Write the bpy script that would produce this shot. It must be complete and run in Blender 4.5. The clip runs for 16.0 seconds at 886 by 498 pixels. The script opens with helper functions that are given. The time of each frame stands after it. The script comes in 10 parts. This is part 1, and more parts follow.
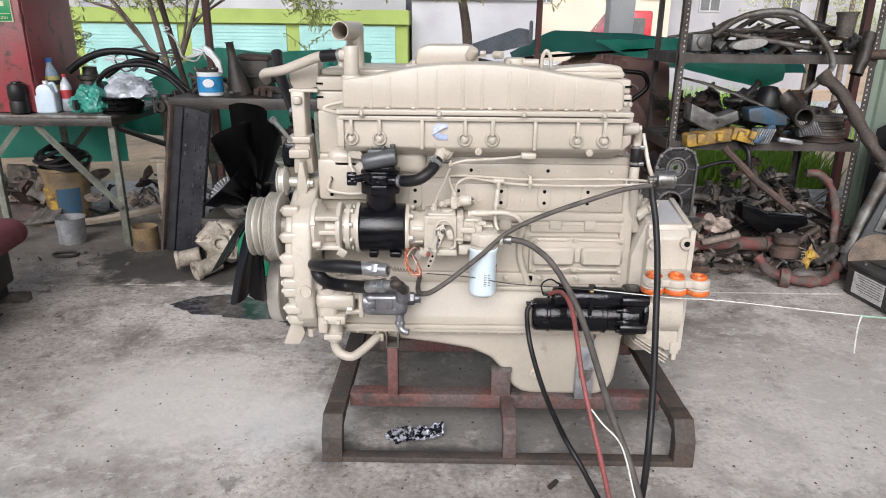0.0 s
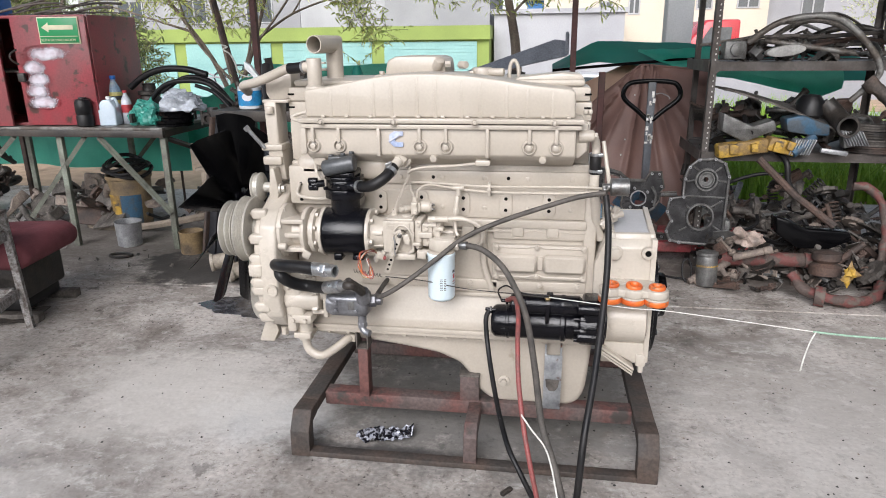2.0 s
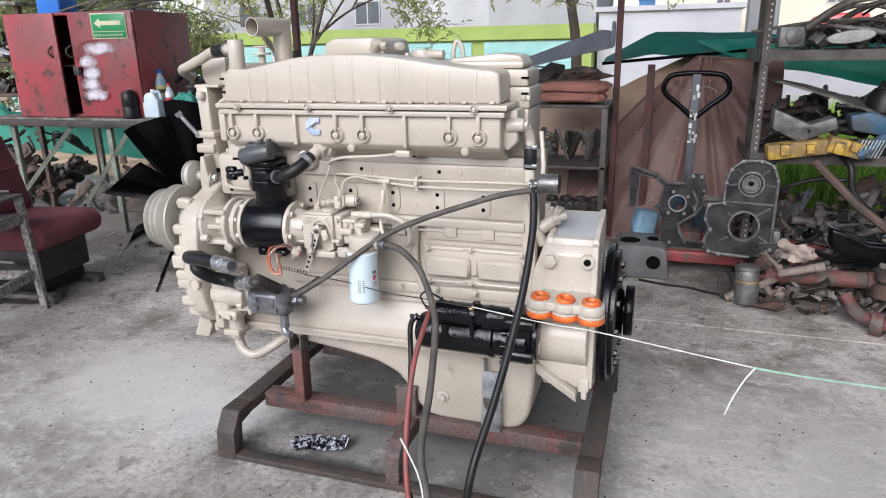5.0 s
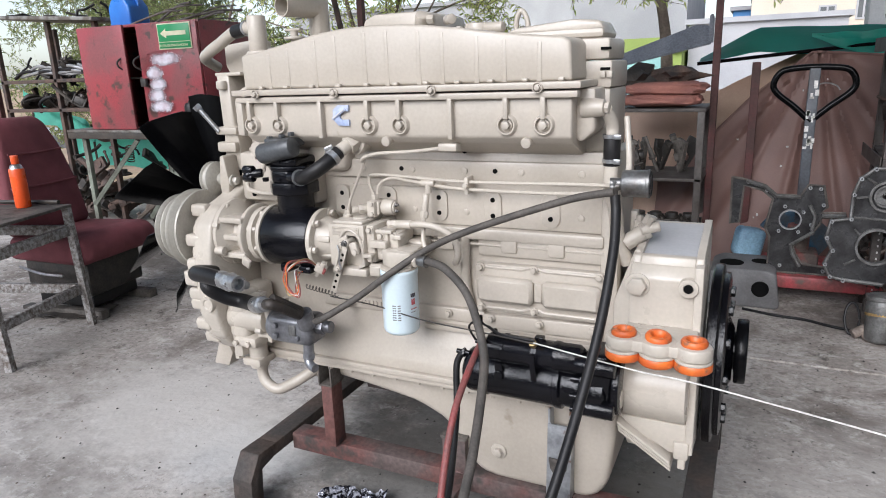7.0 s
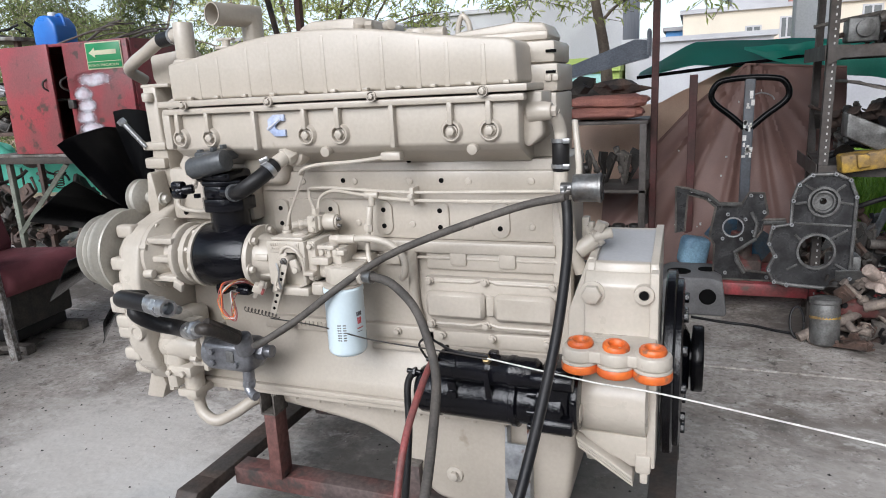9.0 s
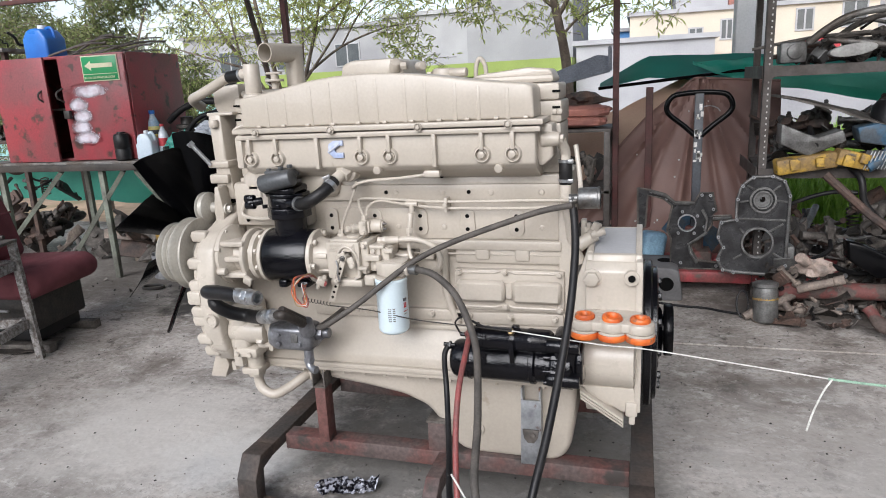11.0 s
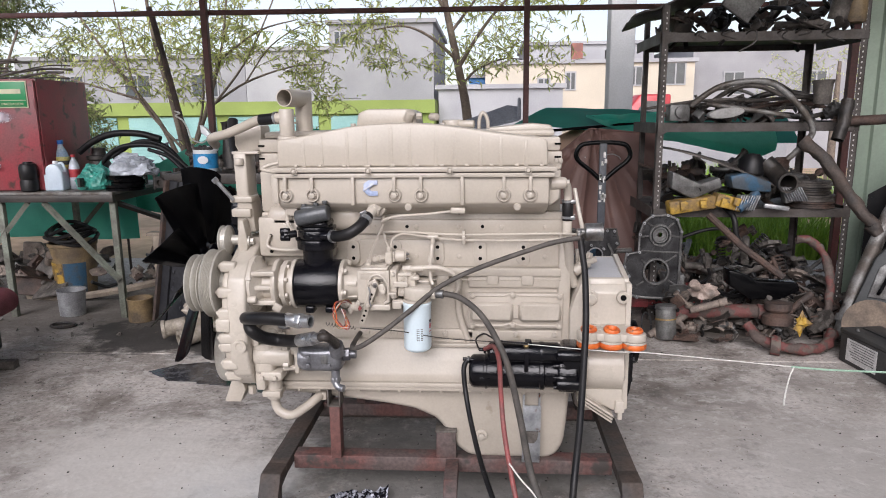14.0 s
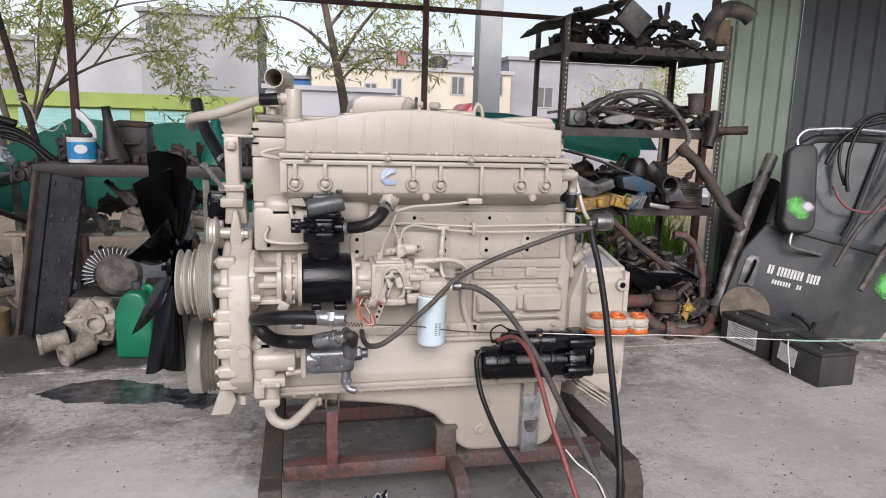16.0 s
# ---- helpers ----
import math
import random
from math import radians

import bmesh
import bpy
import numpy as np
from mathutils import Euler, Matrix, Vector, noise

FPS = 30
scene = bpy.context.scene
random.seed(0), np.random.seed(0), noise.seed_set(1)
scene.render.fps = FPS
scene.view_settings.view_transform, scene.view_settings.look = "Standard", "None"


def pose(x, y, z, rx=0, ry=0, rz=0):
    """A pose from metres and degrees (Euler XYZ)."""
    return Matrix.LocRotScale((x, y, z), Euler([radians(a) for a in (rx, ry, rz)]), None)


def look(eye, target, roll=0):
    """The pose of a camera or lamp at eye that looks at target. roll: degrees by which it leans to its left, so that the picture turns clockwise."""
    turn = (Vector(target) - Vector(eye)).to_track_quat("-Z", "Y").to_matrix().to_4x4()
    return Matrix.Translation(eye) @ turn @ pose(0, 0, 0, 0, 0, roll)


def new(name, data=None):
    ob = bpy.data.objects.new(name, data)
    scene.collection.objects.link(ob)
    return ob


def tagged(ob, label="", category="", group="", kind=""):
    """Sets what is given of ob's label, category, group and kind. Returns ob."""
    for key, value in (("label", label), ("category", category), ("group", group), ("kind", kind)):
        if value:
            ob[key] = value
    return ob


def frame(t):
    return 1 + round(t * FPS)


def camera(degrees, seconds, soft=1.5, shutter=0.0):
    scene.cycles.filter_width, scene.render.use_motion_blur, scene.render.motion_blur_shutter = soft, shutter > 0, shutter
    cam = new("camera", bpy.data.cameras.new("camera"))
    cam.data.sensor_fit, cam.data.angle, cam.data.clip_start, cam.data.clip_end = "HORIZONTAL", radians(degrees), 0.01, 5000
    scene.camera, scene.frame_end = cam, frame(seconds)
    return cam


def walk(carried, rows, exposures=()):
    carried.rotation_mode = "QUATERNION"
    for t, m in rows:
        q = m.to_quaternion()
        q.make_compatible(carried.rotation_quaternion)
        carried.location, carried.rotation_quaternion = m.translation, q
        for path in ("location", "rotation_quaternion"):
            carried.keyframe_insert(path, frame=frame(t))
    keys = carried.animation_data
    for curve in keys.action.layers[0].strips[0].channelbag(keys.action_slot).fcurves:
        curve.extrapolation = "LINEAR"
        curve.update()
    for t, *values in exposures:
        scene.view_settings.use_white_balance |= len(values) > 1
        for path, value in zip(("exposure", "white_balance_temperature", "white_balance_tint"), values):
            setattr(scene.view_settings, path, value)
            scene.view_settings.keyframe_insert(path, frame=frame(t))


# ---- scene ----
cam = camera(67.4, 16.0, soft=1.0)
PATH = [
    (0, (0.296, 0.172, 1.468), (0.28, 2.07, 0.836), 0.6),
    (0.5, (0.407, 0.077, 1.471), (0.241, 1.971, 0.851), 0.0),
    (1, (0.532, 0.067, 1.467), (0.294, 1.958, 0.86), -0.4),
    (1.5, (0.663, 0.117, 1.469), (0.39, 2.005, 0.871), -0.6),
    (2, (0.741, 0.147, 1.456), (0.455, 2.036, 0.863), -0.6),
    (2.5, (0.85, 0.138, 1.442), (0.545, 2.025, 0.851), -0.6),
    (3, (0.974, 0.118, 1.44), (0.617, 1.995, 0.85), -0.9),
    (3.2, (1.018, 0.119, 1.435), (0.634, 1.991, 0.844), -1.0),
    (5.3, (1.307, 0.555, 1.367), (0.637, 2.35, 0.794), -1.3),
    (5.5, (1.323, 0.598, 1.356), (0.601, 2.377, 0.795), -1.5),
    (6, (1.304, 0.696, 1.316), (0.491, 2.441, 0.776), -1.8),
    (6.5, (1.247, 0.806, 1.293), (0.415, 2.544, 0.757), -2.0),
    (7, (1.206, 0.875, 1.254), (0.373, 2.617, 0.736), -2.2),
    (7.5, (1.203, 0.928, 1.233), (0.41, 2.696, 0.736), -2.6),
    (8, (1.197, 0.949, 1.225), (0.451, 2.742, 0.748), -2.9),
    (8.5, (1.181, 0.953, 1.216), (0.468, 2.762, 0.746), -2.9),
    (9, (1.182, 0.942, 1.217), (0.485, 2.758, 0.753), -2.9),
    (9.2, (1.185, 0.925, 1.238), (0.494, 2.739, 0.755), -2.9),
    (11.3, (1.07, 0.443, 1.33), (0.559, 2.317, 0.857), -2.5),
    (11.5, (1.02, 0.403, 1.336), (0.552, 2.291, 0.87), -2.0),
    (12, (0.947, 0.329, 1.336), (0.585, 2.244, 0.887), -1.5),
    (12.5, (0.913, 0.277, 1.366), (0.632, 2.209, 0.932), -1.4),
    (13, (0.856, 0.194, 1.368), (0.615, 2.135, 0.95), -1.3),
    (13.5, (0.775, 0.144, 1.376), (0.577, 2.093, 0.971), -1.0),
    (14, (0.642, 0.14, 1.378), (0.513, 2.098, 0.991), -0.6),
    (14.5, (0.465, 0.171, 1.361), (0.47, 2.138, 0.999), 0.2),
    (15, (0.312, 0.233, 1.339), (0.43, 2.199, 0.991), 0.8),
    (15.5, (0.184, 0.255, 1.327), (0.457, 2.205, 0.979), 0.8),
    (16, (-0.007, 0.23, 1.319), (0.417, 2.149, 0.952), 1.7),
]
walk(cam, [(t, look(eye, target, roll)) for t, eye, target, roll in PATH], [(0.0, 0.34, 6450, 10), (3.0, 0.34, 6350, 10), (6.0, 0.31, 6150, 10), (9.0, 0.19, 6150, 8), (12.0, 0.22, 6400, 11), (13.0, 0.20, 6450, 13), (14.0, 0.09, 6450, 14), (16.0, 0.02, 6450, 14)])

# ---- light ----
world = bpy.data.worlds.new("world")
scene.world = world
world.use_nodes = True
wn = world.node_tree
sky = wn.nodes.new("ShaderNodeTexSky")
sky.sky_type = "NISHITA"
sky.sun_disc = False
sky.sun_elevation, sky.sun_rotation = radians(31), radians(167)
sky.air_density, sky.dust_density, sky.ozone_density = 1.0, 1.5, 1.0
wn.nodes["Background"].inputs["Strength"].default_value = 0.165
haze = wn.nodes.new("ShaderNodeHueSaturation")
haze.inputs["Saturation"].default_value = 0.5
wn.links.new(sky.outputs["Color"], haze.inputs["Color"])
wn.links.new(haze.outputs["Color"], wn.nodes["Background"].inputs["Color"])
sun_data = bpy.data.lights.new("sun", "SUN")
sun_data.energy, sun_data.angle, sun_data.color = 3.2, radians(40), (1.0, 0.97, 0.985)
sun = new("sun", sun_data)
sun.matrix_world = look((-1.8, -5.4, 5.4), (0, 2.5, 0.5))


# ---- building kit ----
class Geo:
    """Collects vertices and faces of one mesh."""

    def __init__(self):
        self.v, self.f = [], []

    def add(self, vs, fs, m=None):
        n = len(self.v)
        self.v += [tuple(m @ Vector(p)) if m is not None else tuple(p) for p in vs]
        self.f += [tuple(n + i for i in f) for f in fs]
        return self

    def from_bm(self, bm, m=None):
        bm.verts.index_update()
        self.add([v.co[:] for v in bm.verts], [[v.index for v in f.verts] for f in bm.faces], m)
        bm.free()
        return self

    def box(self, c, s, bev=0.0, rot=(0, 0, 0), seg=2):
        bm = bmesh.new()
        bmesh.ops.create_cube(bm, size=1.0)
        for v in bm.verts:
            v.co = Vector((v.co.x * s[0], v.co.y * s[1], v.co.z * s[2]))
        if bev:
            bmesh.ops.bevel(bm, geom=bm.edges[:], offset=min(bev, min(s) * 0.49), segments=seg, affect="EDGES", profile=0.5)
        return self.from_bm(bm, pose(*c, *rot))

    def span(self, a, b, bev=0.0, seg=2):
        return self.box([(p + q) / 2 for p, q in zip(a, b)], [abs(q - p) for p, q in zip(a, b)], bev, seg=seg)

    def prism(self, pts, axis, a, b, bev=0.0, seg=2, m=None):
        """A flat outline pushed along an axis from a to b."""
        def place(p, t):
            return {"x": (t, p[0], p[1]), "y": (p[0], t, p[1]), "z": (p[0], p[1], t)}[axis]
        bm = bmesh.new()
        lo = [bm.verts.new(place(p, a)) for p in pts]
        hi = [bm.verts.new(place(p, b)) for p in pts]
        n = len(pts)
        bm.faces.new(lo)
        bm.faces.new(hi[::-1])
        for i in range(n):
            bm.faces.new((lo[i], hi[i], hi[(i + 1) % n], lo[(i + 1) % n]))
        bmesh.ops.recalc_face_normals(bm, faces=bm.faces[:])
        if bev:
            bmesh.ops.bevel(bm, geom=bm.edges[:], offset=bev, segments=seg, affect="EDGES", profile=0.5, clamp_overlap=True)
        return self.from_bm(bm, m)

    def lathe(self, o, d, profile, seg=28, close=True):
        """A turned body: profile of (radius, distance along d) from o."""
        d = Vector(d).normalized()
        q = d.to_track_quat("Z", "Y").to_matrix()
        vs, fs, k = [], [], len(profile)
        for r, h in profile:
            for i in range(seg):
                a = 2 * math.pi * i / seg
                vs.append(Vector(o) + q @ Vector((r * math.cos(a), r * math.sin(a), h)))
        for j in range(k - 1):
            for i in range(seg):
                i2 = (i + 1) % seg
                fs.append((j * seg + i, j * seg + i2, (j + 1) * seg + i2, (j + 1) * seg + i))
        if close:
            fs.append(tuple(range(seg))[::-1])
            fs.append(tuple((k - 1) * seg + i for i in range(seg)))
        return self.add(vs, fs)

    def cyl(self, a, b, r, r2=None, seg=24, bev=0.0):
        a, b = Vector(a), Vector(b)
        r2 = r if r2 is None else r2
        h = (b - a).length
        e = min(bev, h * 0.4, r * 0.6)
        prof = [(r, 0), (r2, h)] if not e else [(r - e, 0), (r - e * 0.3, e * 0.3), (r, e), (r2, h - e), (r2 - e * 0.3, h - e * 0.3), (r2 - e, h)]
        return self.lathe(a, b - a, prof, seg)

    def ring(self, a, b, r, inner, seg=28):
        a, b = Vector(a), Vector(b)
        h = (b - a).length
        return self.lathe(a, b - a, [(inner, 0), (r, 0), (r, h), (inner, h), (inner, 0)], seg, close=False)

    def hexa(self, a, b, r):
        return self.cyl(a, b, r, seg=6, bev=r * 0.15)

    def tube(self, pts, r, seg=10, smooth=5, r_end=None, cap=True):
        pts = [Vector(p) for p in pts]
        if smooth and len(pts) > 2:
            ext = [2 * pts[0] - pts[1]] + pts + [2 * pts[-1] - pts[-2]]
            out = []
            for i in range(1, len(ext) - 2):
                p0, p1, p2, p3 = ext[i - 1 : i + 3]
                for s in range(smooth):
                    t = s / smooth
                    out.append(0.5 * (2 * p1 + (p2 - p0) * t + (2 * p0 - 5 * p1 + 4 * p2 - p3) * t * t + (3 * p1 - p0 - 3 * p2 + p3) * t ** 3))
            pts = out + [pts[-1]]
        vs, fs = [], []
        up = Vector((0.13, 0.2, 0.97)).normalized()
        n = len(pts)
        side = None
        for k, p in enumerate(pts):
            d = (pts[min(k + 1, n - 1)] - pts[max(k - 1, 0)]).normalized()
            side = (side - d * side.dot(d)) if side is not None else d.cross(up)
            if side.length < 1e-4:
                side = d.cross(Vector((1, 0, 0)))
            side.normalize()
            w = d.cross(side)
            rr = r if r_end is None else r + (r_end - r) * k / (n - 1)
            for i in range(seg):
                a = 2 * math.pi * i / seg
                vs.append(p + rr * (math.cos(a) * side + math.sin(a) * w))
        for k in range(n - 1):
            for i in range(seg):
                j = (i + 1) % seg
                fs.append((k * seg + i, k * seg + j, (k + 1) * seg + j, (k + 1) * seg + i))
        if cap:
            fs.append(tuple(range(seg))[::-1])
            fs.append(tuple((n - 1) * seg + i for i in range(seg)))
        return self.add(vs, fs)

    def mitre(self, a, b, c, r, seg=24):
        """An open pipe of two straight runs cut and joined at b."""
        a, b, c = Vector(a), Vector(b), Vector(c)
        d1, d2 = (b - a).normalized(), (c - b).normalized()
        m, q = d1 + d2, d1.to_track_quat("Z", "Y").to_matrix()
        vs = []
        for i in range(seg):
            t = 2 * math.pi * i / seg
            p = a + q @ Vector((r * math.cos(t), r * math.sin(t), 0))
            k = p + d1 * ((b - p).dot(m) / d1.dot(m))
            vs += [p, k, k + d2 * (c - k).dot(d2)]
        fs = []
        for i in range(seg):
            j = (i + 1) % seg
            fs += [(3 * i, 3 * j, 3 * j + 1, 3 * i + 1), (3 * i + 1, 3 * j + 1, 3 * j + 2, 3 * i + 2)]
        return self.add(vs, fs)

    def ball(self, c, r, seg=14, squash=(1, 1, 1), rough=0.0, seed=0):
        bm = bmesh.new()
        bmesh.ops.create_icosphere(bm, subdivisions=2 if seg < 20 else 3, radius=1.0)
        for v in bm.verts:
            k = 1 + rough * noise.noise(v.co * 1.7 + Vector((seed * 3.1, seed, 0)))
            v.co = Vector((v.co.x * squash[0], v.co.y * squash[1], v.co.z * squash[2])) * r * k
        return self.from_bm(bm, Matrix.Translation(c))

    def mesh(self, name, shift, mat, smooth=40):
        me = bpy.data.meshes.new(name)
        sx, sy, sz = shift
        me.from_pydata([(x - sx, y - sy, z - sz) for x, y, z in self.v], [], self.f)
        me.materials.append(mat)
        if smooth:
            me.shade_smooth()
            me.set_sharp_from_angle(angle=radians(smooth))
        me.update()
        return me


def thing(name, at, label, category, group="", kind=""):
    ob = new(name)
    ob.empty_display_size = 0.05
    ob.location = at
    return tagged(ob, label, category, group, kind)


def root_of(ob):
    while ob.parent is not None:
        ob = ob.parent
    return ob


def part(name, g, mat, parent, label="", smooth=40):
    ob = new(name, g.mesh(name, root_of(parent).location, mat, smooth))
    ob.parent = parent
    return tagged(ob, label) if label else ob


def solo(name, g, mat, label, category, at=(0, 0, 0), group="", kind="", smooth=40):
    ob = new(name, g.mesh(name, at, mat, smooth))
    ob.location = at
    return tagged(ob, label, category, group, kind)


def sheet(fn, nu, nv, thick=0.004):
    g = Geo()
    p = [[Vector(fn(i / (nu - 1), j / (nv - 1))) for i in range(nu)] for j in range(nv)]
    nrm = (p[0][1] - p[0][0]).cross(p[1][0] - p[0][0]).normalized() * thick
    vs = [q for r in p for q in r] + [q + nrm for r in p for q in r]
    n = nu * nv
    fs = []
    for j in range(nv - 1):
        for i in range(nu - 1):
            q = (j * nu + i, j * nu + i + 1, (j + 1) * nu + i + 1, (j + 1) * nu + i)
            fs += [q, tuple(n + v for v in q[::-1])]
    rim = list(range(nu)) + [j * nu + nu - 1 for j in range(1, nv)] + [(nv - 1) * nu + i for i in range(nu - 2, -1, -1)] + [j * nu for j in range(nv - 2, 0, -1)]
    for a, b in zip(rim, rim[1:] + rim[:1]):
        fs.append((a, a + n, b + n, b))
    return g.add(vs, fs)


# ---- materials ----
def material(name, c1, c2=None, rough=0.5, metal=0.0, big=6.0, fine=90.0, bump=0.15, mix=0.5, grit=0.25, spots=None, spot_scale=25.0, spot_size=0.62, coat=0.0, rough_var=0.15, spec=0.5):
    m = bpy.data.materials.new(name)
    m.use_nodes = True
    nt = m.node_tree
    N, L = nt.nodes, nt.links
    b = N["Principled BSDF"]
    c2 = c2 or tuple(v * 0.75 for v in c1)
    co = N.new("ShaderNodeTexCoord")
    n1 = N.new("ShaderNodeTexNoise")
    n1.inputs["Scale"].default_value, n1.inputs["Detail"].default_value = big, 6
    n2 = N.new("ShaderNodeTexNoise")
    n2.inputs["Scale"].default_value, n2.inputs["Detail"].default_value = fine, 4
    for n in (n1, n2):
        L.new(co.outputs["Object"], n.inputs["Vector"])
    r1 = N.new("ShaderNodeMapRange")
    r1.inputs["From Min"].default_value, r1.inputs["From Max"].default_value = 0.5 - mix * 0.5 + 0.12, 0.5 + mix * 0.5 - 0.12
    L.new(n1.outputs["Fac"], r1.inputs["Value"])
    mx = N.new("ShaderNodeMix")
    mx.data_type = "RGBA"
    mx.inputs["A"].default_value, mx.inputs["B"].default_value = (*c1, 1), (*c2, 1)
    L.new(r1.outputs["Result"], mx.inputs["Factor"])
    g = N.new("ShaderNodeMapRange")
    g.inputs["To Min"].default_value, g.inputs["To Max"].default_value = 1 - grit, 1 + grit
    g.inputs["From Min"].default_value, g.inputs["From Max"].default_value = 0.25, 0.75
    L.new(n2.outputs["Fac"], g.inputs["Value"])
    mul = N.new("ShaderNodeVectorMath")
    mul.operation = "SCALE"
    L.new(mx.outputs["Result"], mul.inputs[0])
    L.new(g.outputs["Result"], mul.inputs["Scale"])
    out = mul.outputs["Vector"]
    if spots:
        n3 = N.new("ShaderNodeTexNoise")
        n3.inputs["Scale"].default_value, n3.inputs["Detail"].default_value = spot_scale, 8
        L.new(co.outputs["Object"], n3.inputs["Vector"])
        r3 = N.new("ShaderNodeMapRange")
        r3.inputs["From Min"].default_value, r3.inputs["From Max"].default_value = spot_size, spot_size + 0.08
        L.new(n3.outputs["Fac"], r3.inputs["Value"])
        mx3 = N.new("ShaderNodeMix")
        mx3.data_type = "RGBA"
        mx3.inputs["B"].default_value = (*spots, 1)
        L.new(out, mx3.inputs["A"])
        L.new(r3.outputs["Result"], mx3.inputs["Factor"])
        out = mx3.outputs["Result"]
    L.new(out, b.inputs["Base Color"])
    rr = N.new("ShaderNodeMapRange")
    rr.inputs["To Min"].default_value, rr.inputs["To Max"].default_value = max(0.02, rough - rough_var), min(1, rough + rough_var)
    L.new(n1.outputs["Fac"], rr.inputs["Value"])
    L.new(rr.outputs["Result"], b.inputs["Roughness"])
    b.inputs["Metallic"].default_value = metal
    b.inputs["Coat Weight"].default_value = coat
    b.inputs["Specular IOR Level"].default_value = spec
    if bump:
        bp = N.new("ShaderNodeBump")
        bp.inputs["Strength"].default_value, bp.inputs["Distance"].default_value = bump, 0.004
        L.new(n2.outputs["Fac"], bp.inputs["Height"])
        L.new(bp.outputs["Normal"], b.inputs["Normal"])
    return m


BEIGE = material("beige_engine_paint", (0.430, 0.385, 0.328), (0.382, 0.341, 0.286), 0.34, big=5, fine=120, bump=0.09, grit=0.05, spots=(0.30, 0.26, 0.20), spot_scale=14, spot_size=0.68)
BEIGE_LT = material("pale_beige_paint", (0.478, 0.433, 0.370), (0.412, 0.370, 0.314), 0.30, big=7, fine=120, bump=0.09, grit=0.05)
PULLEY = material("worn_pulley_paint", (0.46, 0.44, 0.39), (0.36, 0.34, 0.30), 0.38, 0.25, big=9, fine=120, bump=0.1, grit=0.1)
BLACK = material("gloss_black_paint", (0.003, 0.003, 0.004), (0.005, 0.005, 0.007), 0.11, big=9, fine=170, bump=0.30, grit=0.1, rough_var=0.06, spec=0.36)
FANBLACK = material("satin_black_paint", (0.002, 0.002, 0.0024), (0.0035, 0.0035, 0.004), 0.20, big=8, fine=120, bump=0.02, spec=0.16)
RUBBER = material("black_rubber", (0.007, 0.007, 0.008), (0.014, 0.013, 0.013), 0.42, big=14, fine=200, bump=0.12, spec=0.3, spots=(0.10, 0.10, 0.10), spot_scale=70, spot_size=0.70)
GREYHOSE = material("dusty_rubber_hose", (0.085, 0.075, 0.065), (0.05, 0.045, 0.04), 0.7, big=20, fine=200, bump=0.2)
REDCABLE = material("faded_red_cable", (0.24, 0.058, 0.054), (0.17, 0.062, 0.056), 0.55, big=25, fine=150, bump=0.1)
VALVEGREY = material("smooth_grey_valve_paint", (0.085, 0.09, 0.095), (0.065, 0.068, 0.07), 0.38, 0.2, big=10, fine=120, bump=0.08)
STEEL = material("zinc_plated_steel", (0.45, 0.46, 0.47), (0.36, 0.36, 0.36), 0.32, 0.85, big=30, fine=150, bump=0.08)
ALU = material("dirty_cast_aluminium", (0.17, 0.17, 0.165), (0.085, 0.082, 0.078), 0.5, 0.4, big=14, fine=110, bump=0.35, grit=0.3)
ALULT = material("bright_cast_aluminium", (0.42, 0.43, 0.44), (0.30, 0.30, 0.31), 0.4, 0.6, big=18, fine=130, bump=0.2)
IRON = material("oily_cast_iron", (0.019, 0.0175, 0.016), (0.045, 0.037, 0.031), 0.5, 0.1, big=12, fine=90, bump=0.5, grit=0.4)
IRON2 = material("grey_dusty_metal", (0.135, 0.12, 0.106), (0.055, 0.048, 0.042), 0.65, 0.1, big=14, fine=90, bump=0.4, grit=0.35)
RUST = material("rusty_steel", (0.088, 0.054, 0.041), (0.042, 0.033, 0.029), 0.75, 0.05, big=10, fine=80, bump=0.5, grit=0.4)
STANDRED = material("worn_red_primer", (0.135, 0.062, 0.054), (0.105, 0.078, 0.072), 0.62, 0.15, big=7, fine=70, bump=0.4, grit=0.35, mix=0.4, spots=(0.052, 0.044, 0.040), spot_scale=12, spot_size=0.56)
STANDDARK = material("grimy_dark_steel", (0.050, 0.044, 0.040), (0.085, 0.062, 0.050), 0.72, 0.2, big=9, fine=80, bump=0.4, grit=0.3)
MAROON = material("maroon_post_paint", (0.085, 0.022, 0.020), (0.06, 0.026, 0.022), 0.6, big=8, fine=70, bump=0.2)
RACKPAINT = material("grimy_grey_rack_steel", (0.085, 0.076, 0.070), (0.055, 0.044, 0.038), 0.6, 0.2, big=8, fine=70, bump=0.25)
ORANGE = material("orange_rubber", (0.66, 0.15, 0.025), (0.52, 0.10, 0.02), 0.42, big=20, fine=120, bump=0.08, grit=0.1, spots=(0.20, 0.10, 0.06), spot_scale=34, spot_size=0.60)
FILTERWHITE = material("pale_blue_filter_paint", (0.62, 0.72, 0.76), (0.58, 0.68, 0.73), 0.3, big=6, fine=120, bump=0.03, grit=0.03)
LOGOBLUE = material("faded_blue_emblem", (0.28, 0.34, 0.50), (0.40, 0.44, 0.56), 0.4, big=30, fine=150, bump=0.1)
WHITE = material("white_plastic", (0.72, 0.74, 0.75), (0.66, 0.68, 0.70), 0.35, big=8, fine=90, bump=0.05, grit=0.05)
YELLOW = material("worn_yellow_paint", (0.42, 0.26, 0.04), (0.22, 0.14, 0.05), 0.6, big=14, fine=90, bump=0.3, mix=0.34, spots=(0.07, 0.055, 0.045), spot_scale=18, spot_size=0.58)
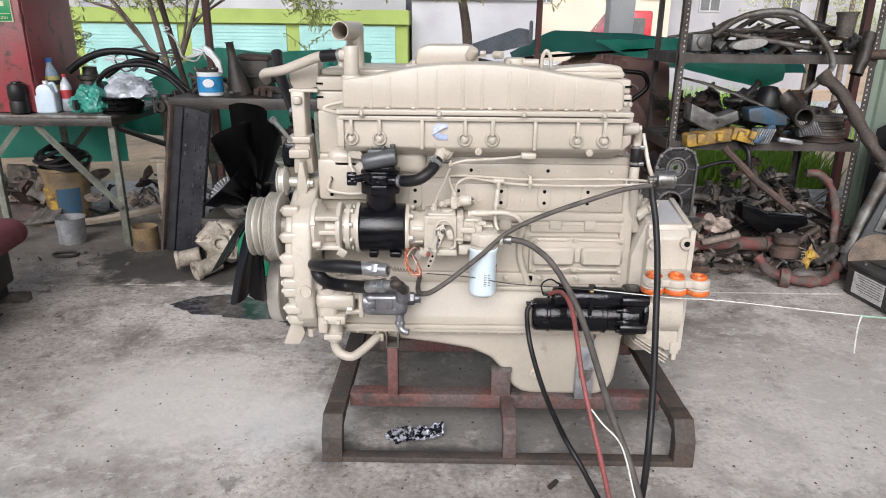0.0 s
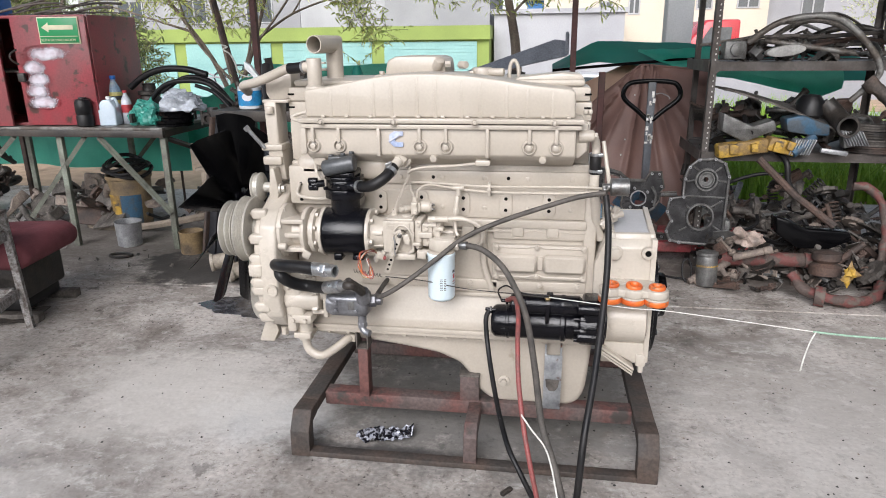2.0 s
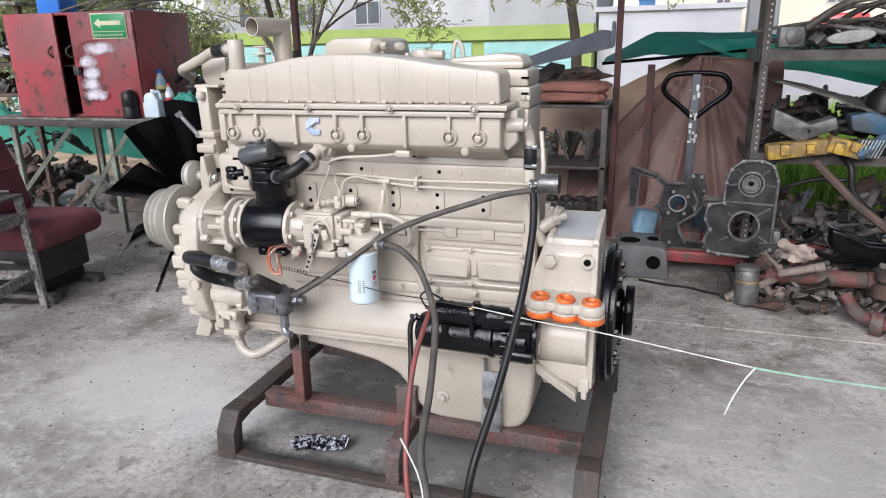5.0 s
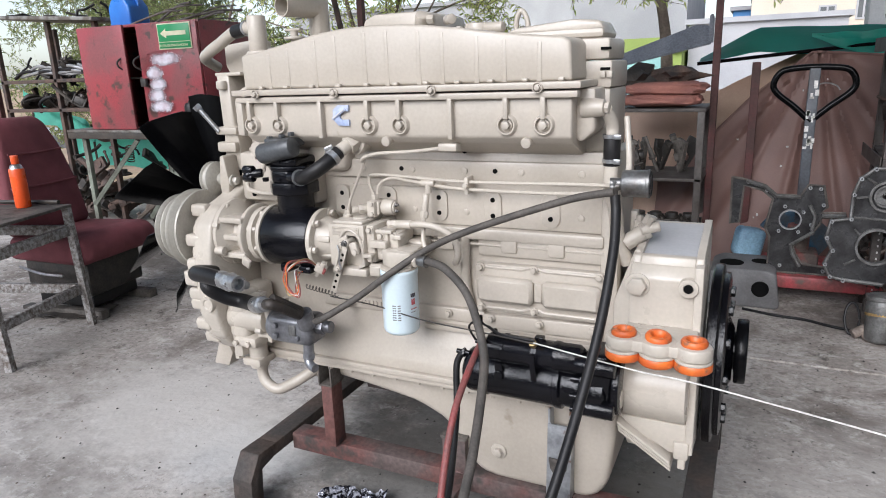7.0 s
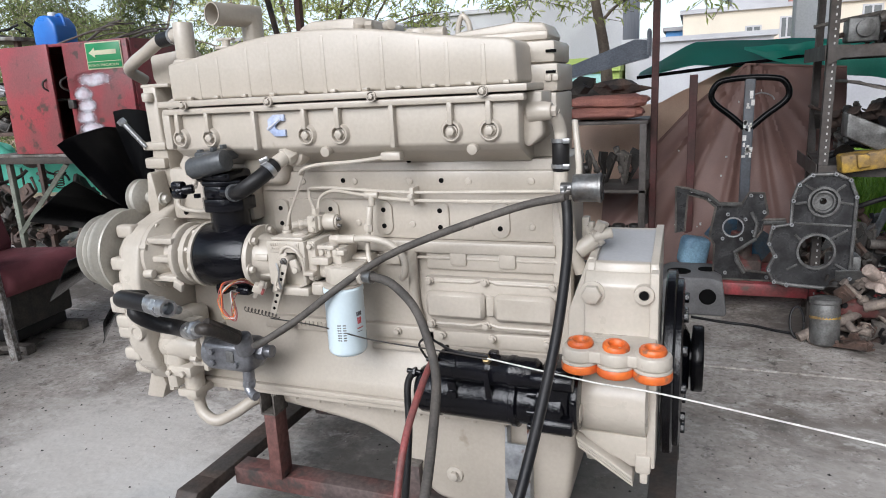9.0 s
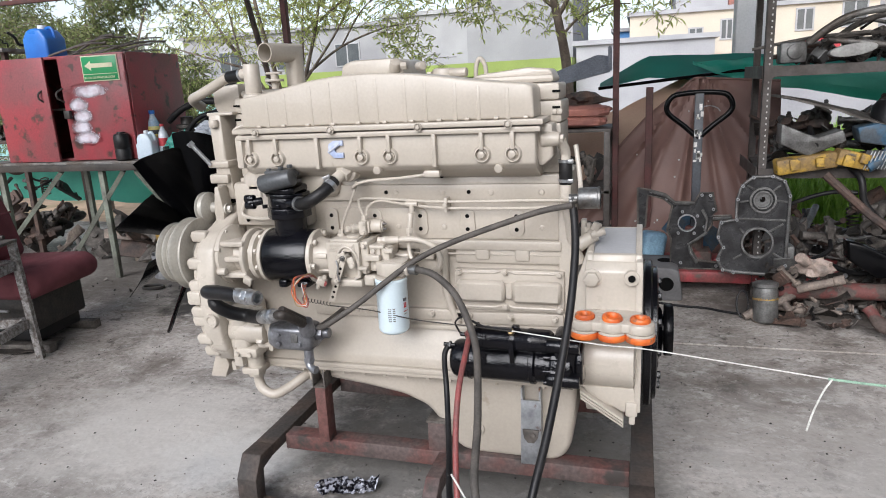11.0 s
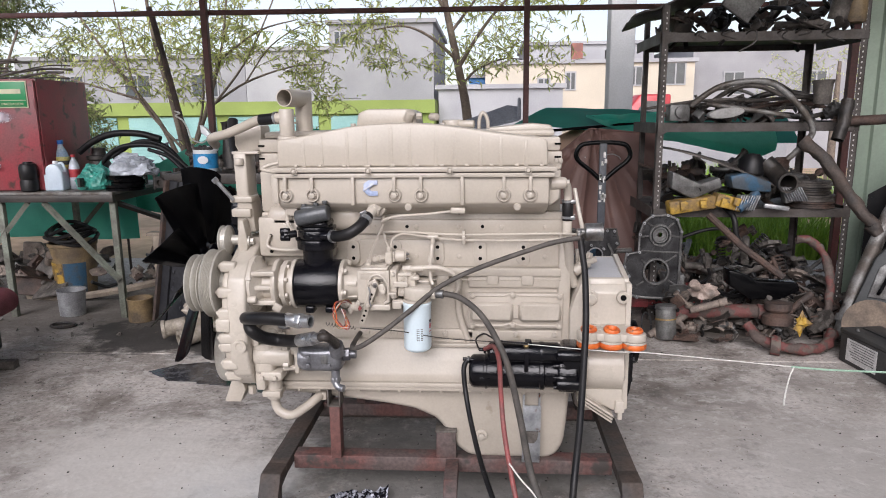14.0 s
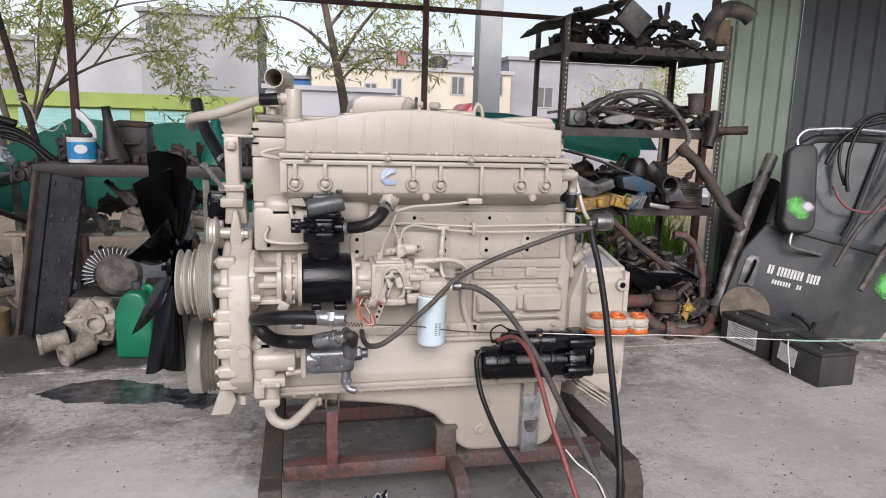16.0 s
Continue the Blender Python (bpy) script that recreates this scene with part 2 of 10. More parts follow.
YELLOWLABEL = material("yellow_label", (0.62, 0.48, 0.08), (0.55, 0.52, 0.22), 0.4, big=25, fine=120, bump=0.02)
BLUEPAINT = material("blue_painted_metal", (0.025, 0.075, 0.13), (0.05, 0.065, 0.08), 0.55, big=12, fine=90, bump=0.3, mix=0.34)
BLUEPLASTIC = material("bright_blue_plastic", (0.02, 0.16, 0.55), (0.02, 0.13, 0.48), 0.32, big=6, fine=80, bump=0.05, grit=0.05)
CYANLABEL = material("cyan_label", (0.02, 0.27, 0.55), (0.03, 0.22, 0.48), 0.4, big=30, fine=100, bump=0.02)
GREENPLASTIC = material("green_plastic", (0.008, 0.17, 0.085), (0.006, 0.13, 0.065), 0.35, big=6, fine=80, bump=0.06, grit=0.08)
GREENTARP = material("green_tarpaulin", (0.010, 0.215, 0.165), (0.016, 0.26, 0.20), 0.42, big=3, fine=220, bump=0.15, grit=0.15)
# lighter copy of the green cloth, with daylight put into its colour
LEFTTARP = material("green_tarpaulin_lit_tone", (0.08, 0.42, 0.31), (0.04, 0.27, 0.195), 0.5, big=3, fine=220, bump=0.2, grit=0.2)
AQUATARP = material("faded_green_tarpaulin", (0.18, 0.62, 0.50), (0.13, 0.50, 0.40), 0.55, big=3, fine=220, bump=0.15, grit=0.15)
# brighter teal with pale patches: the light on the flap is in its colour
TEALTARP = material("teal_tarpaulin_lit_tone", (0.04, 0.42, 0.33), (0.10, 0.56, 0.46), 0.42, big=2.2, fine=220, bump=0.2, grit=0.15, mix=0.35)
BROWNTARP = material("brown_tarpaulin", (0.235, 0.135, 0.112), (0.185, 0.108, 0.092), 0.55, big=2.5, fine=200, bump=0.15, grit=0.12)
TANTARP = material("faded_tan_tarpaulin", (0.58, 0.42, 0.32), (0.46, 0.31, 0.23), 0.65, big=3, fine=200, bump=0.15, grit=0.12)
REDCAB = material("red_cabinet_paint", (0.27, 0.040, 0.050), (0.20, 0.052, 0.056), 0.42, big=4, fine=90, bump=0.12, grit=0.18, mix=0.4, spots=(0.07, 0.035, 0.03), spot_scale=11, spot_size=0.59)
TABLESTEEL = material("green_grey_table_steel", (0.19, 0.21, 0.17), (0.11, 0.11, 0.09), 0.65, 0.15, big=8, fine=80, bump=0.3)
TABLEDARK = material("dark_worn_tabletop", (0.032, 0.028, 0.026), (0.06, 0.05, 0.042), 0.45, 0.15, big=7, fine=80, bump=0.3)
SCRATCHED = material("scratched_white_paint", (0.40, 0.39, 0.38), (0.13, 0.105, 0.09), 0.55, 0.2, big=48, fine=140, bump=0.3, mix=0.55, grit=0.4)
SEATCLOTH = material("maroon_seat_cloth", (0.18, 0.048, 0.058), (0.135, 0.038, 0.046), 0.85, big=10, fine=400, bump=0.35, grit=0.2)
GRASS = material("bright_grass", (0.26, 0.42, 0.05), (0.18, 0.33, 0.04), 0.6, big=3, fine=40, bump=0.0, grit=0.3)
def leaf_material(name, tints):
    m = material(name, (0.20, 0.27, 0.05), (0.30, 0.34, 0.07), 0.45, big=2, fine=30, bump=0.0, grit=0.3)
    N, L = m.node_tree.nodes, m.node_tree.links
    b = N["Principled BSDF"]
    geo = N.new("ShaderNodeNewGeometry")
    ramp = N.new("ShaderNodeValToRGB")
    e = ramp.color_ramp.elements
    e[0].position, e[0].color = 0.0, (*tints[0], 1)
    e[1].position, e[1].color = 1.0, (*tints[2], 1)
    k = ramp.color_ramp.elements.new(0.45)
    k.color = (*tints[1], 1)
    L.new(geo.outputs["Random Per Island"], ramp.inputs["Fac"])
    L.new(ramp.outputs["Color"], b.inputs["Base Color"])
    tr = N.new("ShaderNodeBsdfTranslucent")
    L.new(ramp.outputs["Color"], tr.inputs["Color"])
    mx = N.new("ShaderNodeMixShader")
    mx.inputs["Fac"].default_value = 0.62
    L.new(b.outputs["BSDF"], mx.inputs[1])
    L.new(tr.outputs["BSDF"], mx.inputs[2])
    L.new(mx.outputs["Shader"], N["Material Output"].inputs["Surface"])
    return m


def soft_spray(name, c1, c2):
    """Sprayed paint that thins out towards the edge of its patch."""
    m = material(name, c1, c2, 0.6, big=14, fine=140, bump=0.03, mix=0.45, grit=0.15)
    N, L = m.node_tree.nodes, m.node_tree.links
    b = N["Principled BSDF"]
    co = N.new("ShaderNodeTexCoord")
    mp = N.new("ShaderNodeMapping")
    mp.inputs["Location"].default_value, mp.inputs["Scale"].default_value = (-1, 0, -1), (2, 0, 2)
    L.new(co.outputs["Generated"], mp.inputs["Vector"])
    ln = N.new("ShaderNodeVectorMath")
    ln.operation = "LENGTH"
    L.new(mp.outputs["Vector"], ln.inputs[0])
    n = N.new("ShaderNodeTexNoise")
    n.inputs["Scale"].default_value, n.inputs["Detail"].default_value = 14, 5
    L.new(co.outputs["Object"], n.inputs["Vector"])
    ad = N.new("ShaderNodeMath")
    ad.operation = "MULTIPLY_ADD"
    ad.inputs[1].default_value = 0.7
    L.new(n.outputs["Fac"], ad.inputs[0])
    L.new(ln.outputs["Value"], ad.inputs[2])
    r = N.new("ShaderNodeMapRange")
    r.inputs["From Min"].default_value, r.inputs["From Max"].default_value = 1.22, 0.70
    r.inputs["To Max"].default_value = 0.92
    L.new(ad.outputs["Value"], r.inputs["Value"])
    L.new(r.outputs["Result"], b.inputs["Alpha"])
    return m


LEAF = leaf_material("tree_leaves", [(0.30, 0.37, 0.10), (0.60, 0.66, 0.22), (0.82, 0.80, 0.42)])
DARKLEAF = leaf_material("dense_tree_leaves", [(0.10, 0.14, 0.05), (0.24, 0.30, 0.11), (0.45, 0.48, 0.22)])
SPRAY = soft_spray("white_spray_paint", (0.62, 0.60, 0.66), (0.50, 0.42, 0.47))
GREENSPRAY = soft_spray("sprayed_green_paint", (0.12, 0.50, 0.09), (0.07, 0.30, 0.06))
BARK = material("tree_bark", (0.20, 0.16, 0.125), (0.13, 0.10, 0.08), 0.85, big=10, fine=60, bump=0.6)
WALLGREY = material("pale_grey_render", (0.31, 0.31, 0.325), (0.26, 0.26, 0.275), 0.85, big=0.8, fine=20, bump=0.05, grit=0.06)
WALLCREAM = material("cream_wall_paint", (0.56, 0.50, 0.41), (0.50, 0.45, 0.37), 0.85, big=0.8, fine=20, bump=0.05, grit=0.06)
WALLWHITE = material("white_wall_paint", (0.38, 0.38, 0.395), (0.32, 0.32, 0.335), 0.85, big=0.8, fine=20, bump=0.05, grit=0.06)
WALLLIME = material("lime_green_wall_paint", (0.24, 0.31, 0.075), (0.21, 0.27, 0.07), 0.8, big=1, fine=20, bump=0.03, grit=0.06)
SHUTTER = material("aqua_shutter_paint", (0.27, 0.47, 0.44), (0.22, 0.40, 0.38), 0.6, big=1, fine=20, bump=0.03, grit=0.08)
WALLBLUE = material("blue_wall_paint", (0.10, 0.28, 0.58), (0.09, 0.24, 0.5), 0.8, big=1, fine=20, bump=0.03, grit=0.08)
DARKGLASS = material("dark_window_glass", (0.05, 0.06, 0.07), (0.07, 0.08, 0.09), 0.12, big=3, fine=20, bump=0.0)
CONCPOST = material("pale_concrete_post", (0.47, 0.48, 0.49), (0.40, 0.41, 0.42), 0.85, big=2, fine=60, bump=0.2, grit=0.1)
CORRGREEN = material("pale_green_sheet_metal", (0.30, 0.37, 0.295), (0.25, 0.31, 0.245), 0.5, 0.15, big=2, fine=60, bump=0.03, grit=0.06)
CORRDARK = material("dark_blue_grey_sheet_metal", (0.105, 0.115, 0.125), (0.08, 0.088, 0.095), 0.5, 0.2, big=2, fine=60, bump=0.03, grit=0.08)
CORRGREY = material("grey_sheet_metal", (0.21, 0.205, 0.205), (0.17, 0.168, 0.17), 0.45, 0.3, big=2, fine=60, bump=0.03, grit=0.06)
DOORBLACK = material("dusty_black_door_paint", (0.026, 0.029, 0.030), (0.055, 0.058, 0.057), 0.5, big=3, fine=80, bump=0.05, grit=0.2, spec=0.3, spots=(0.085, 0.080, 0.072), spot_scale=5, spot_size=0.62)
BATTERY = material("dusty_black_plastic", (0.028, 0.028, 0.029), (0.05, 0.048, 0.045), 0.55, big=8, fine=90, bump=0.15)
PAPER = material("worn_white_label", (0.60, 0.59, 0.57), (0.48, 0.47, 0.45), 0.6, big=25, fine=120, bump=0.05)
INK = material("dark_print", (0.05, 0.05, 0.06), None, 0.6, big=20, fine=80, bump=0.0)
REDINK = material("red_print", (0.45, 0.04, 0.05), None, 0.5, big=20, fine=80, bump=0.0)
SIGNGREEN = material("green_sign", (0.01, 0.27, 0.09), (0.012, 0.24, 0.08), 0.4, big=6, fine=90, bump=0.02, grit=0.06)
SIGNCREAM = material("cream_sign_print", (0.66, 0.64, 0.45), None, 0.5, big=10, fine=90, bump=0.0, grit=0.06)
STRING = material("white_string", (0.66, 0.65, 0.60), None, 0.8, big=60, fine=300, bump=0.2)
GREENSTRING = material("pale_green_string", (0.30, 0.45, 0.34), None, 0.8, big=60, fine=300, bump=0.2)
SPRAYORANGE = material("orange_can_paint", (0.80, 0.10, 0.02), (0.70, 0.09, 0.02), 0.3, big=10, fine=90, bump=0.02, grit=0.05)
REDBAG = material("dusty_red_sack", (0.36, 0.15, 0.115), (0.25, 0.11, 0.09), 0.8, big=7, fine=160, bump=0.4)
WOODGREY = material("weathered_wood", (0.24, 0.20, 0.155), (0.16, 0.13, 0.10), 0.8, big=10, fine=80, bump=0.4)
BUCKETTAN = material("stained_tan_plastic", (0.22, 0.155, 0.08), (0.10, 0.075, 0.05), 0.6, big=9, fine=90, bump=0.2)
REDPIPE = material("worn_red_pipe_paint", (0.125, 0.042, 0.037), (0.075, 0.055, 0.047), 0.75, big=11, fine=90, bump=0.4, mix=0.3, spots=(0.11, 0.09, 0.075), spot_scale=16, spot_size=0.55)
BRASS = material("dull_brass", (0.34, 0.25, 0.12), None, 0.4, 0.8, big=20, fine=100, bump=0.1)
CARPAINT = material("white_car_paint", (0.6, 0.6, 0.6), None, 0.3, big=2, fine=30, bump=0.0)
CARRED = material("red_car_paint", (0.5, 0.04, 0.05), None, 0.3, big=2, fine=30, bump=0.0)
CLEARBAG = material("cloudy_plastic_film", (0.58, 0.62, 0.68), (0.26, 0.28, 0.31), 0.14, big=9, fine=60, bump=0.35, grit=0.15)
TEALBAG = material("teal_plastic_bag", (0.05, 0.30, 0.24), (0.04, 0.22, 0.18), 0.3, big=18, fine=60, bump=0.5, grit=0.2)
DARKNET = material("faded_pale_plastic", (0.33, 0.325, 0.31), None, 0.5, big=8, fine=60, bump=0.1)

VOID = material("dark_opening", (0.004, 0.004, 0.004), None, 0.9, big=20, fine=80, bump=0.0, spec=0.1)
OILYALU = material("oily_dark_aluminium", (0.070, 0.070, 0.072), (0.020, 0.019, 0.020), 0.30, 0.5, big=11, fine=100, bump=0.3, grit=0.3)
GREYCAST = material("dusty_grey_casting", (0.165, 0.162, 0.165), (0.115, 0.112, 0.113), 0.65, 0.1, big=7, fine=110, bump=0.2, grit=0.15)
FORKRED = material("scuffed_red_fork_paint", (0.32, 0.055, 0.060), (0.20, 0.055, 0.053), 0.5, big=9, fine=90, bump=0.2, mix=0.35, spots=(0.10, 0.07, 0.06), spot_scale=12, spot_size=0.6)
PUMPALU = material("oily_pump_aluminium", (0.25, 0.255, 0.27), (0.13, 0.13, 0.14), 0.34, 0.65, big=16, fine=110, bump=0.2, grit=0.2)
WORNSTEEL = material("weathered_zinc", (0.20, 0.205, 0.205), (0.11, 0.10, 0.09), 0.38, 0.7, big=24, fine=140, bump=0.15)
TRAYFLOOR = material("grey_primer", (0.40, 0.40, 0.41), (0.34, 0.34, 0.345), 0.35, big=6, fine=120, bump=0.06, grit=0.06)

BARESTEEL = material("ground_bare_steel", (0.50, 0.52, 0.54), (0.26, 0.27, 0.285), 0.34, 0.7, big=16, fine=110, bump=0.15, grit=0.15, spots=(0.16, 0.075, 0.045), spot_scale=20, spot_size=0.60)


def concrete():
    m = material("stained_concrete", (0.475, 0.438, 0.406), (0.285, 0.256, 0.230), 0.74, big=1.6, fine=48, bump=0.5, mix=0.42, grit=0.28)
    nt = m.node_tree
    N, L = nt.nodes, nt.links
    b = N["Principled BSDF"]
    out = b.inputs["Base Color"].links[0].from_socket
    co = N.new("ShaderNodeTexCoord")

    def layer(out, colour, scale, detail, lo, hi, most, rough=0.6, stretch=(1, 1, 1), shift=(0, 0, 0), twist=0.0):
        mp = N.new("ShaderNodeMapping")
        mp.inputs["Scale"].default_value = stretch
        mp.inputs["Location"].default_value = shift
        L.new(co.outputs["Object"], mp.inputs["Vector"])
        n = N.new("ShaderNodeTexNoise")
        n.inputs["Scale"].default_value, n.inputs["Detail"].default_value, n.inputs["Roughness"].default_value = scale, detail, rough
        n.inputs["Distortion"].default_value = twist
        L.new(mp.outputs["Vector"], n.inputs["Vector"])
        r = N.new("ShaderNodeMapRange")
        r.inputs["From Min"].default_value, r.inputs["From Max"].default_value, r.inputs["To Max"].default_value = lo, hi, most
        L.new(n.outputs["Fac"], r.inputs["Value"])
        mx = N.new("ShaderNodeMix")
        mx.data_type = "RGBA"
        mx.inputs["B"].default_value = (*colour, 1)
        L.new(out, mx.inputs["A"])
        L.new(r.outputs["Result"], mx.inputs["Factor"])
        return mx.outputs["Result"], r.outputs["Result"]

    out, _ = layer(out, (0.115, 0.094, 0.078), 1.5, 12, 0.50, 0.62, 0.8, 0.7, shift=(3, 1, 0), twist=0.4)
    out, _ = layer(out, (0.53, 0.51, 0.49), 2.6, 12, 0.54, 0.66, 0.6, 0.8, (1.0, 1.7, 1), twist=0.6)
    out, _ = layer(out, (0.56, 0.54, 0.51), 9, 10, 0.53, 0.62, 0.7, 0.75, (1, 1.3, 1), shift=(7, 2, 0), twist=0.5)
    out, dark = layer(out, (0.075, 0.065, 0.056), 4.5, 10, 0.585, 0.64, 0.8, 0.72, shift=(1, 5, 0))
    out, _ = layer(out, (0.085, 0.072, 0.06), 15, 6, 0.64, 0.70, 0.75, 0.65)
    out, _ = layer(out, (0.14, 0.112, 0.092), 17, 9, 0.53, 0.64, 0.65, 0.75, (1, 1.25, 1), shift=(4, 9, 0), twist=0.5)
    out, _ = layer(out, (0.05, 0.044, 0.038), 45, 5, 0.60, 0.68, 0.75)
    out, _ = layer(out, (0.62, 0.61, 0.58), 60, 3, 0.67, 0.71, 0.75)
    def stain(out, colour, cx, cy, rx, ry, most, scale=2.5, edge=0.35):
        """A patch of floor colour, oily dark or pale: an oval with a ragged edge."""
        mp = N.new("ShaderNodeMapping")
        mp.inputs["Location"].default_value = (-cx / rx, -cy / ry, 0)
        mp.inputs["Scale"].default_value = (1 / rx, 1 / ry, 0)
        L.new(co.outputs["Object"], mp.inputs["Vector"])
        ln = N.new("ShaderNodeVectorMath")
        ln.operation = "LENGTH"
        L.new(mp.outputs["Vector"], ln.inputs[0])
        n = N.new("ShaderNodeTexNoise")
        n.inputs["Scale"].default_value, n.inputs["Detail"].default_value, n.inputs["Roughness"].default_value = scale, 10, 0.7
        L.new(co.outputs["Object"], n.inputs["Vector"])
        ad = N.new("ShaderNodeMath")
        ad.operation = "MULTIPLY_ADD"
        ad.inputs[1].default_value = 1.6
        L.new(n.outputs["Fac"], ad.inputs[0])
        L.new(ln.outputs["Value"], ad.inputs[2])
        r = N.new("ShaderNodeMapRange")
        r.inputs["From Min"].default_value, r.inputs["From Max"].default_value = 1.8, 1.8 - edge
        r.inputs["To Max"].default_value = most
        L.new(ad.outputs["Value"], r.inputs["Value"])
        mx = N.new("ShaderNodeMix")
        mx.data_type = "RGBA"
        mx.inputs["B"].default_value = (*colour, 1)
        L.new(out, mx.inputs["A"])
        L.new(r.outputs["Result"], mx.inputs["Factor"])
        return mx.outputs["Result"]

    # darker ovals round the table, bench and rack; the second is oily
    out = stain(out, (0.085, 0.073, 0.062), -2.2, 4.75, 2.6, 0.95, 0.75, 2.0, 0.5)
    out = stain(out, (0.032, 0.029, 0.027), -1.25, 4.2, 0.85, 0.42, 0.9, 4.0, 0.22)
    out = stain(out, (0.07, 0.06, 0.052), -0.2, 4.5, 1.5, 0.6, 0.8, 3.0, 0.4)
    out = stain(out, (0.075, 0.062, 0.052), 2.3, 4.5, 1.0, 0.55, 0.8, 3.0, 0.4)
    out = stain(out, (0.13, 0.112, 0.095), -1.5, 2.7, 1.2, 0.5, 0.4, 3.0, 0.6)
    out = stain(out, (0.13, 0.112, 0.097), 0.25, 1.72, 1.05, 0.50, 0.62, 4.0, 0.7)
    # darker ovals under the engine, along the front rail and at the left leg
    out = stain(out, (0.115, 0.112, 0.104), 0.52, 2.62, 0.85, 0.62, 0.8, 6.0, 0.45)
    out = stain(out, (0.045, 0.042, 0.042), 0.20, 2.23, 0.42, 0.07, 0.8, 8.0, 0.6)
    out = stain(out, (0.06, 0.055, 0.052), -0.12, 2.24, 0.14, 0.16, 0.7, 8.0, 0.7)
    out = stain(out, (0.11, 0.093, 0.08), -0.3, 0.9, 1.4, 0.5, 0.5, 3.5, 0.7)
    # paler oval on the right-hand floor, then a brown one
    out = stain(out, (0.50, 0.475, 0.445), 2.3, 2.5, 1.6, 1.2, 0.62, 3.0, 0.7)
    out = stain(out, (0.14, 0.12, 0.10), 1.55, 1.75, 0.45, 0.3, 0.7, 7.0, 0.5)
    # paler ovals to the left of the stand
    out = stain(out, (0.56, 0.57, 0.57), -0.36, 2.42, 0.34, 0.26, 0.6, 14.0, 0.6)
    out = stain(out, (0.54, 0.515, 0.485), -1.5, 1.7, 1.2, 0.8, 0.62, 4.0, 0.7)
    out = stain(out, (0.60, 0.57, 0.53), -0.75, 2.55, 0.75, 0.55, 0.7, 3.5, 0.6)
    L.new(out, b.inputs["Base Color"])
    return m


CONCRETE = concrete()
def thin_cloth(m, share):
    """Lets daylight through a thin sheet."""
    N, L = m.node_tree.nodes, m.node_tree.links
    b = N["Principled BSDF"]
    tr = N.new("ShaderNodeBsdfTranslucent")
    L.new(b.inputs["Base Color"].links[0].from_socket, tr.inputs["Color"])
    mx = N.new("ShaderNodeMixShader")
    mx.inputs["Fac"].default_value = share
    L.new(b.outputs["BSDF"], mx.inputs[1])
    L.new(tr.outputs["BSDF"], mx.inputs[2])
    L.new(mx.outputs["Shader"], N["Material Output"].inputs["Surface"])


for cloth, share in ((GREENTARP, 0.45), (AQUATARP, 0.6), (TEALTARP, 0.6), (LEFTTARP, 0.45), (BROWNTARP, 0.2), (TANTARP, 0.25)):
    thin_cloth(cloth, share)
DIRT = material("dry_peach_dirt", (0.52, 0.36, 0.245), (0.42, 0.31, 0.20), 0.95, big=0.5, fine=9, bump=0.3, mix=0.4, grit=0.2, spots=(0.30, 0.24, 0.14), spot_scale=0.8, spot_size=0.58)
OIL = material("wet_oil", (0.014, 0.014, 0.018), (0.085, 0.085, 0.09), 0.10, big=16, fine=60, bump=0.25, mix=0.5, rough_var=0.08)
GALV = material("dusty_galvanised_steel", (0.20, 0.195, 0.185), (0.10, 0.085, 0.072), 0.55, 0.35, big=7, fine=90, bump=0.4, mix=0.35, spots=(0.05, 0.042, 0.036), spot_scale=9, spot_size=0.58)
PALEDUST = material("pale_dusty_casting", (0.25, 0.205, 0.17), (0.13, 0.105, 0.09), 0.75, 0.1, big=14, fine=90, bump=0.5, grit=0.3)


# ---- ground and floor ----
def ground():
    g = Geo()
    ys = [-60, -6, 6.6, 7.2, 10.5, 13.5, 40, 900]
    zs = [-0.06, -0.06, -0.06, -0.05, -0.06, -1.0, -1.0, -1.0]
    xs = [-900, -60, -20, -6, 0, 6, 20, 60, 900]
    n = len(xs)
    g.add([(x, y, z) for y, z in zip(ys, zs) for x in xs], [(j * n + i, j * n + i + 1, (j + 1) * n + i + 1, (j + 1) * n + i) for j in range(len(ys) - 1) for i in range(n - 1)])
    return solo("ground", g, DIRT, "dry dirt yard with patches of grass", "ground", kind="structure")


def floor():
    f = thing("floor", (0, 0, 0), "stained grey concrete workshop floor with a joint", "floor", kind="structure")
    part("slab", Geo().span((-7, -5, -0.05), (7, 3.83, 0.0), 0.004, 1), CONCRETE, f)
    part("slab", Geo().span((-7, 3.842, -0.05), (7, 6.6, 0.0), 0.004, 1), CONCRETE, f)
    return f


def puddle(name, outline, label, mat, z=0.004, seed=3):
    pts = []
    n = len(outline)
    for i in range(n):
        a, b = Vector(outline[i]), Vector(outline[(i + 1) % n])
        for k in range(9):
            p = a + (b - a) * k / 9
            w = noise.noise(Vector((p.x * 9, p.y * 9, seed))) * 0.035 + noise.noise(Vector((p.x * 33, p.y * 33, seed))) * 0.018
            pts.append((p.x + w, p.y + w * 0.7))
    g = Geo().prism(pts, "z", 0.0006, z)
    return solo(name, g, mat, label, "stain", kind="structure")


ground()
floor()
puddle("oil_puddle", [(-1.25, 3.53), (-1.12, 3.66), (-0.95, 3.70), (-0.78, 3.62), (-0.62, 3.52), (-0.35, 3.40), (-0.45, 3.25), (-0.64, 3.36), (-0.82, 3.37), (-1.05, 3.43)], "wet black oil puddle on the concrete floor", OIL)

# ---- the engine ----
ENG = thing("diesel_engine", (0.4, 2.6, 0.15), "large beige painted inline diesel engine resting on a steel stand", "engine")


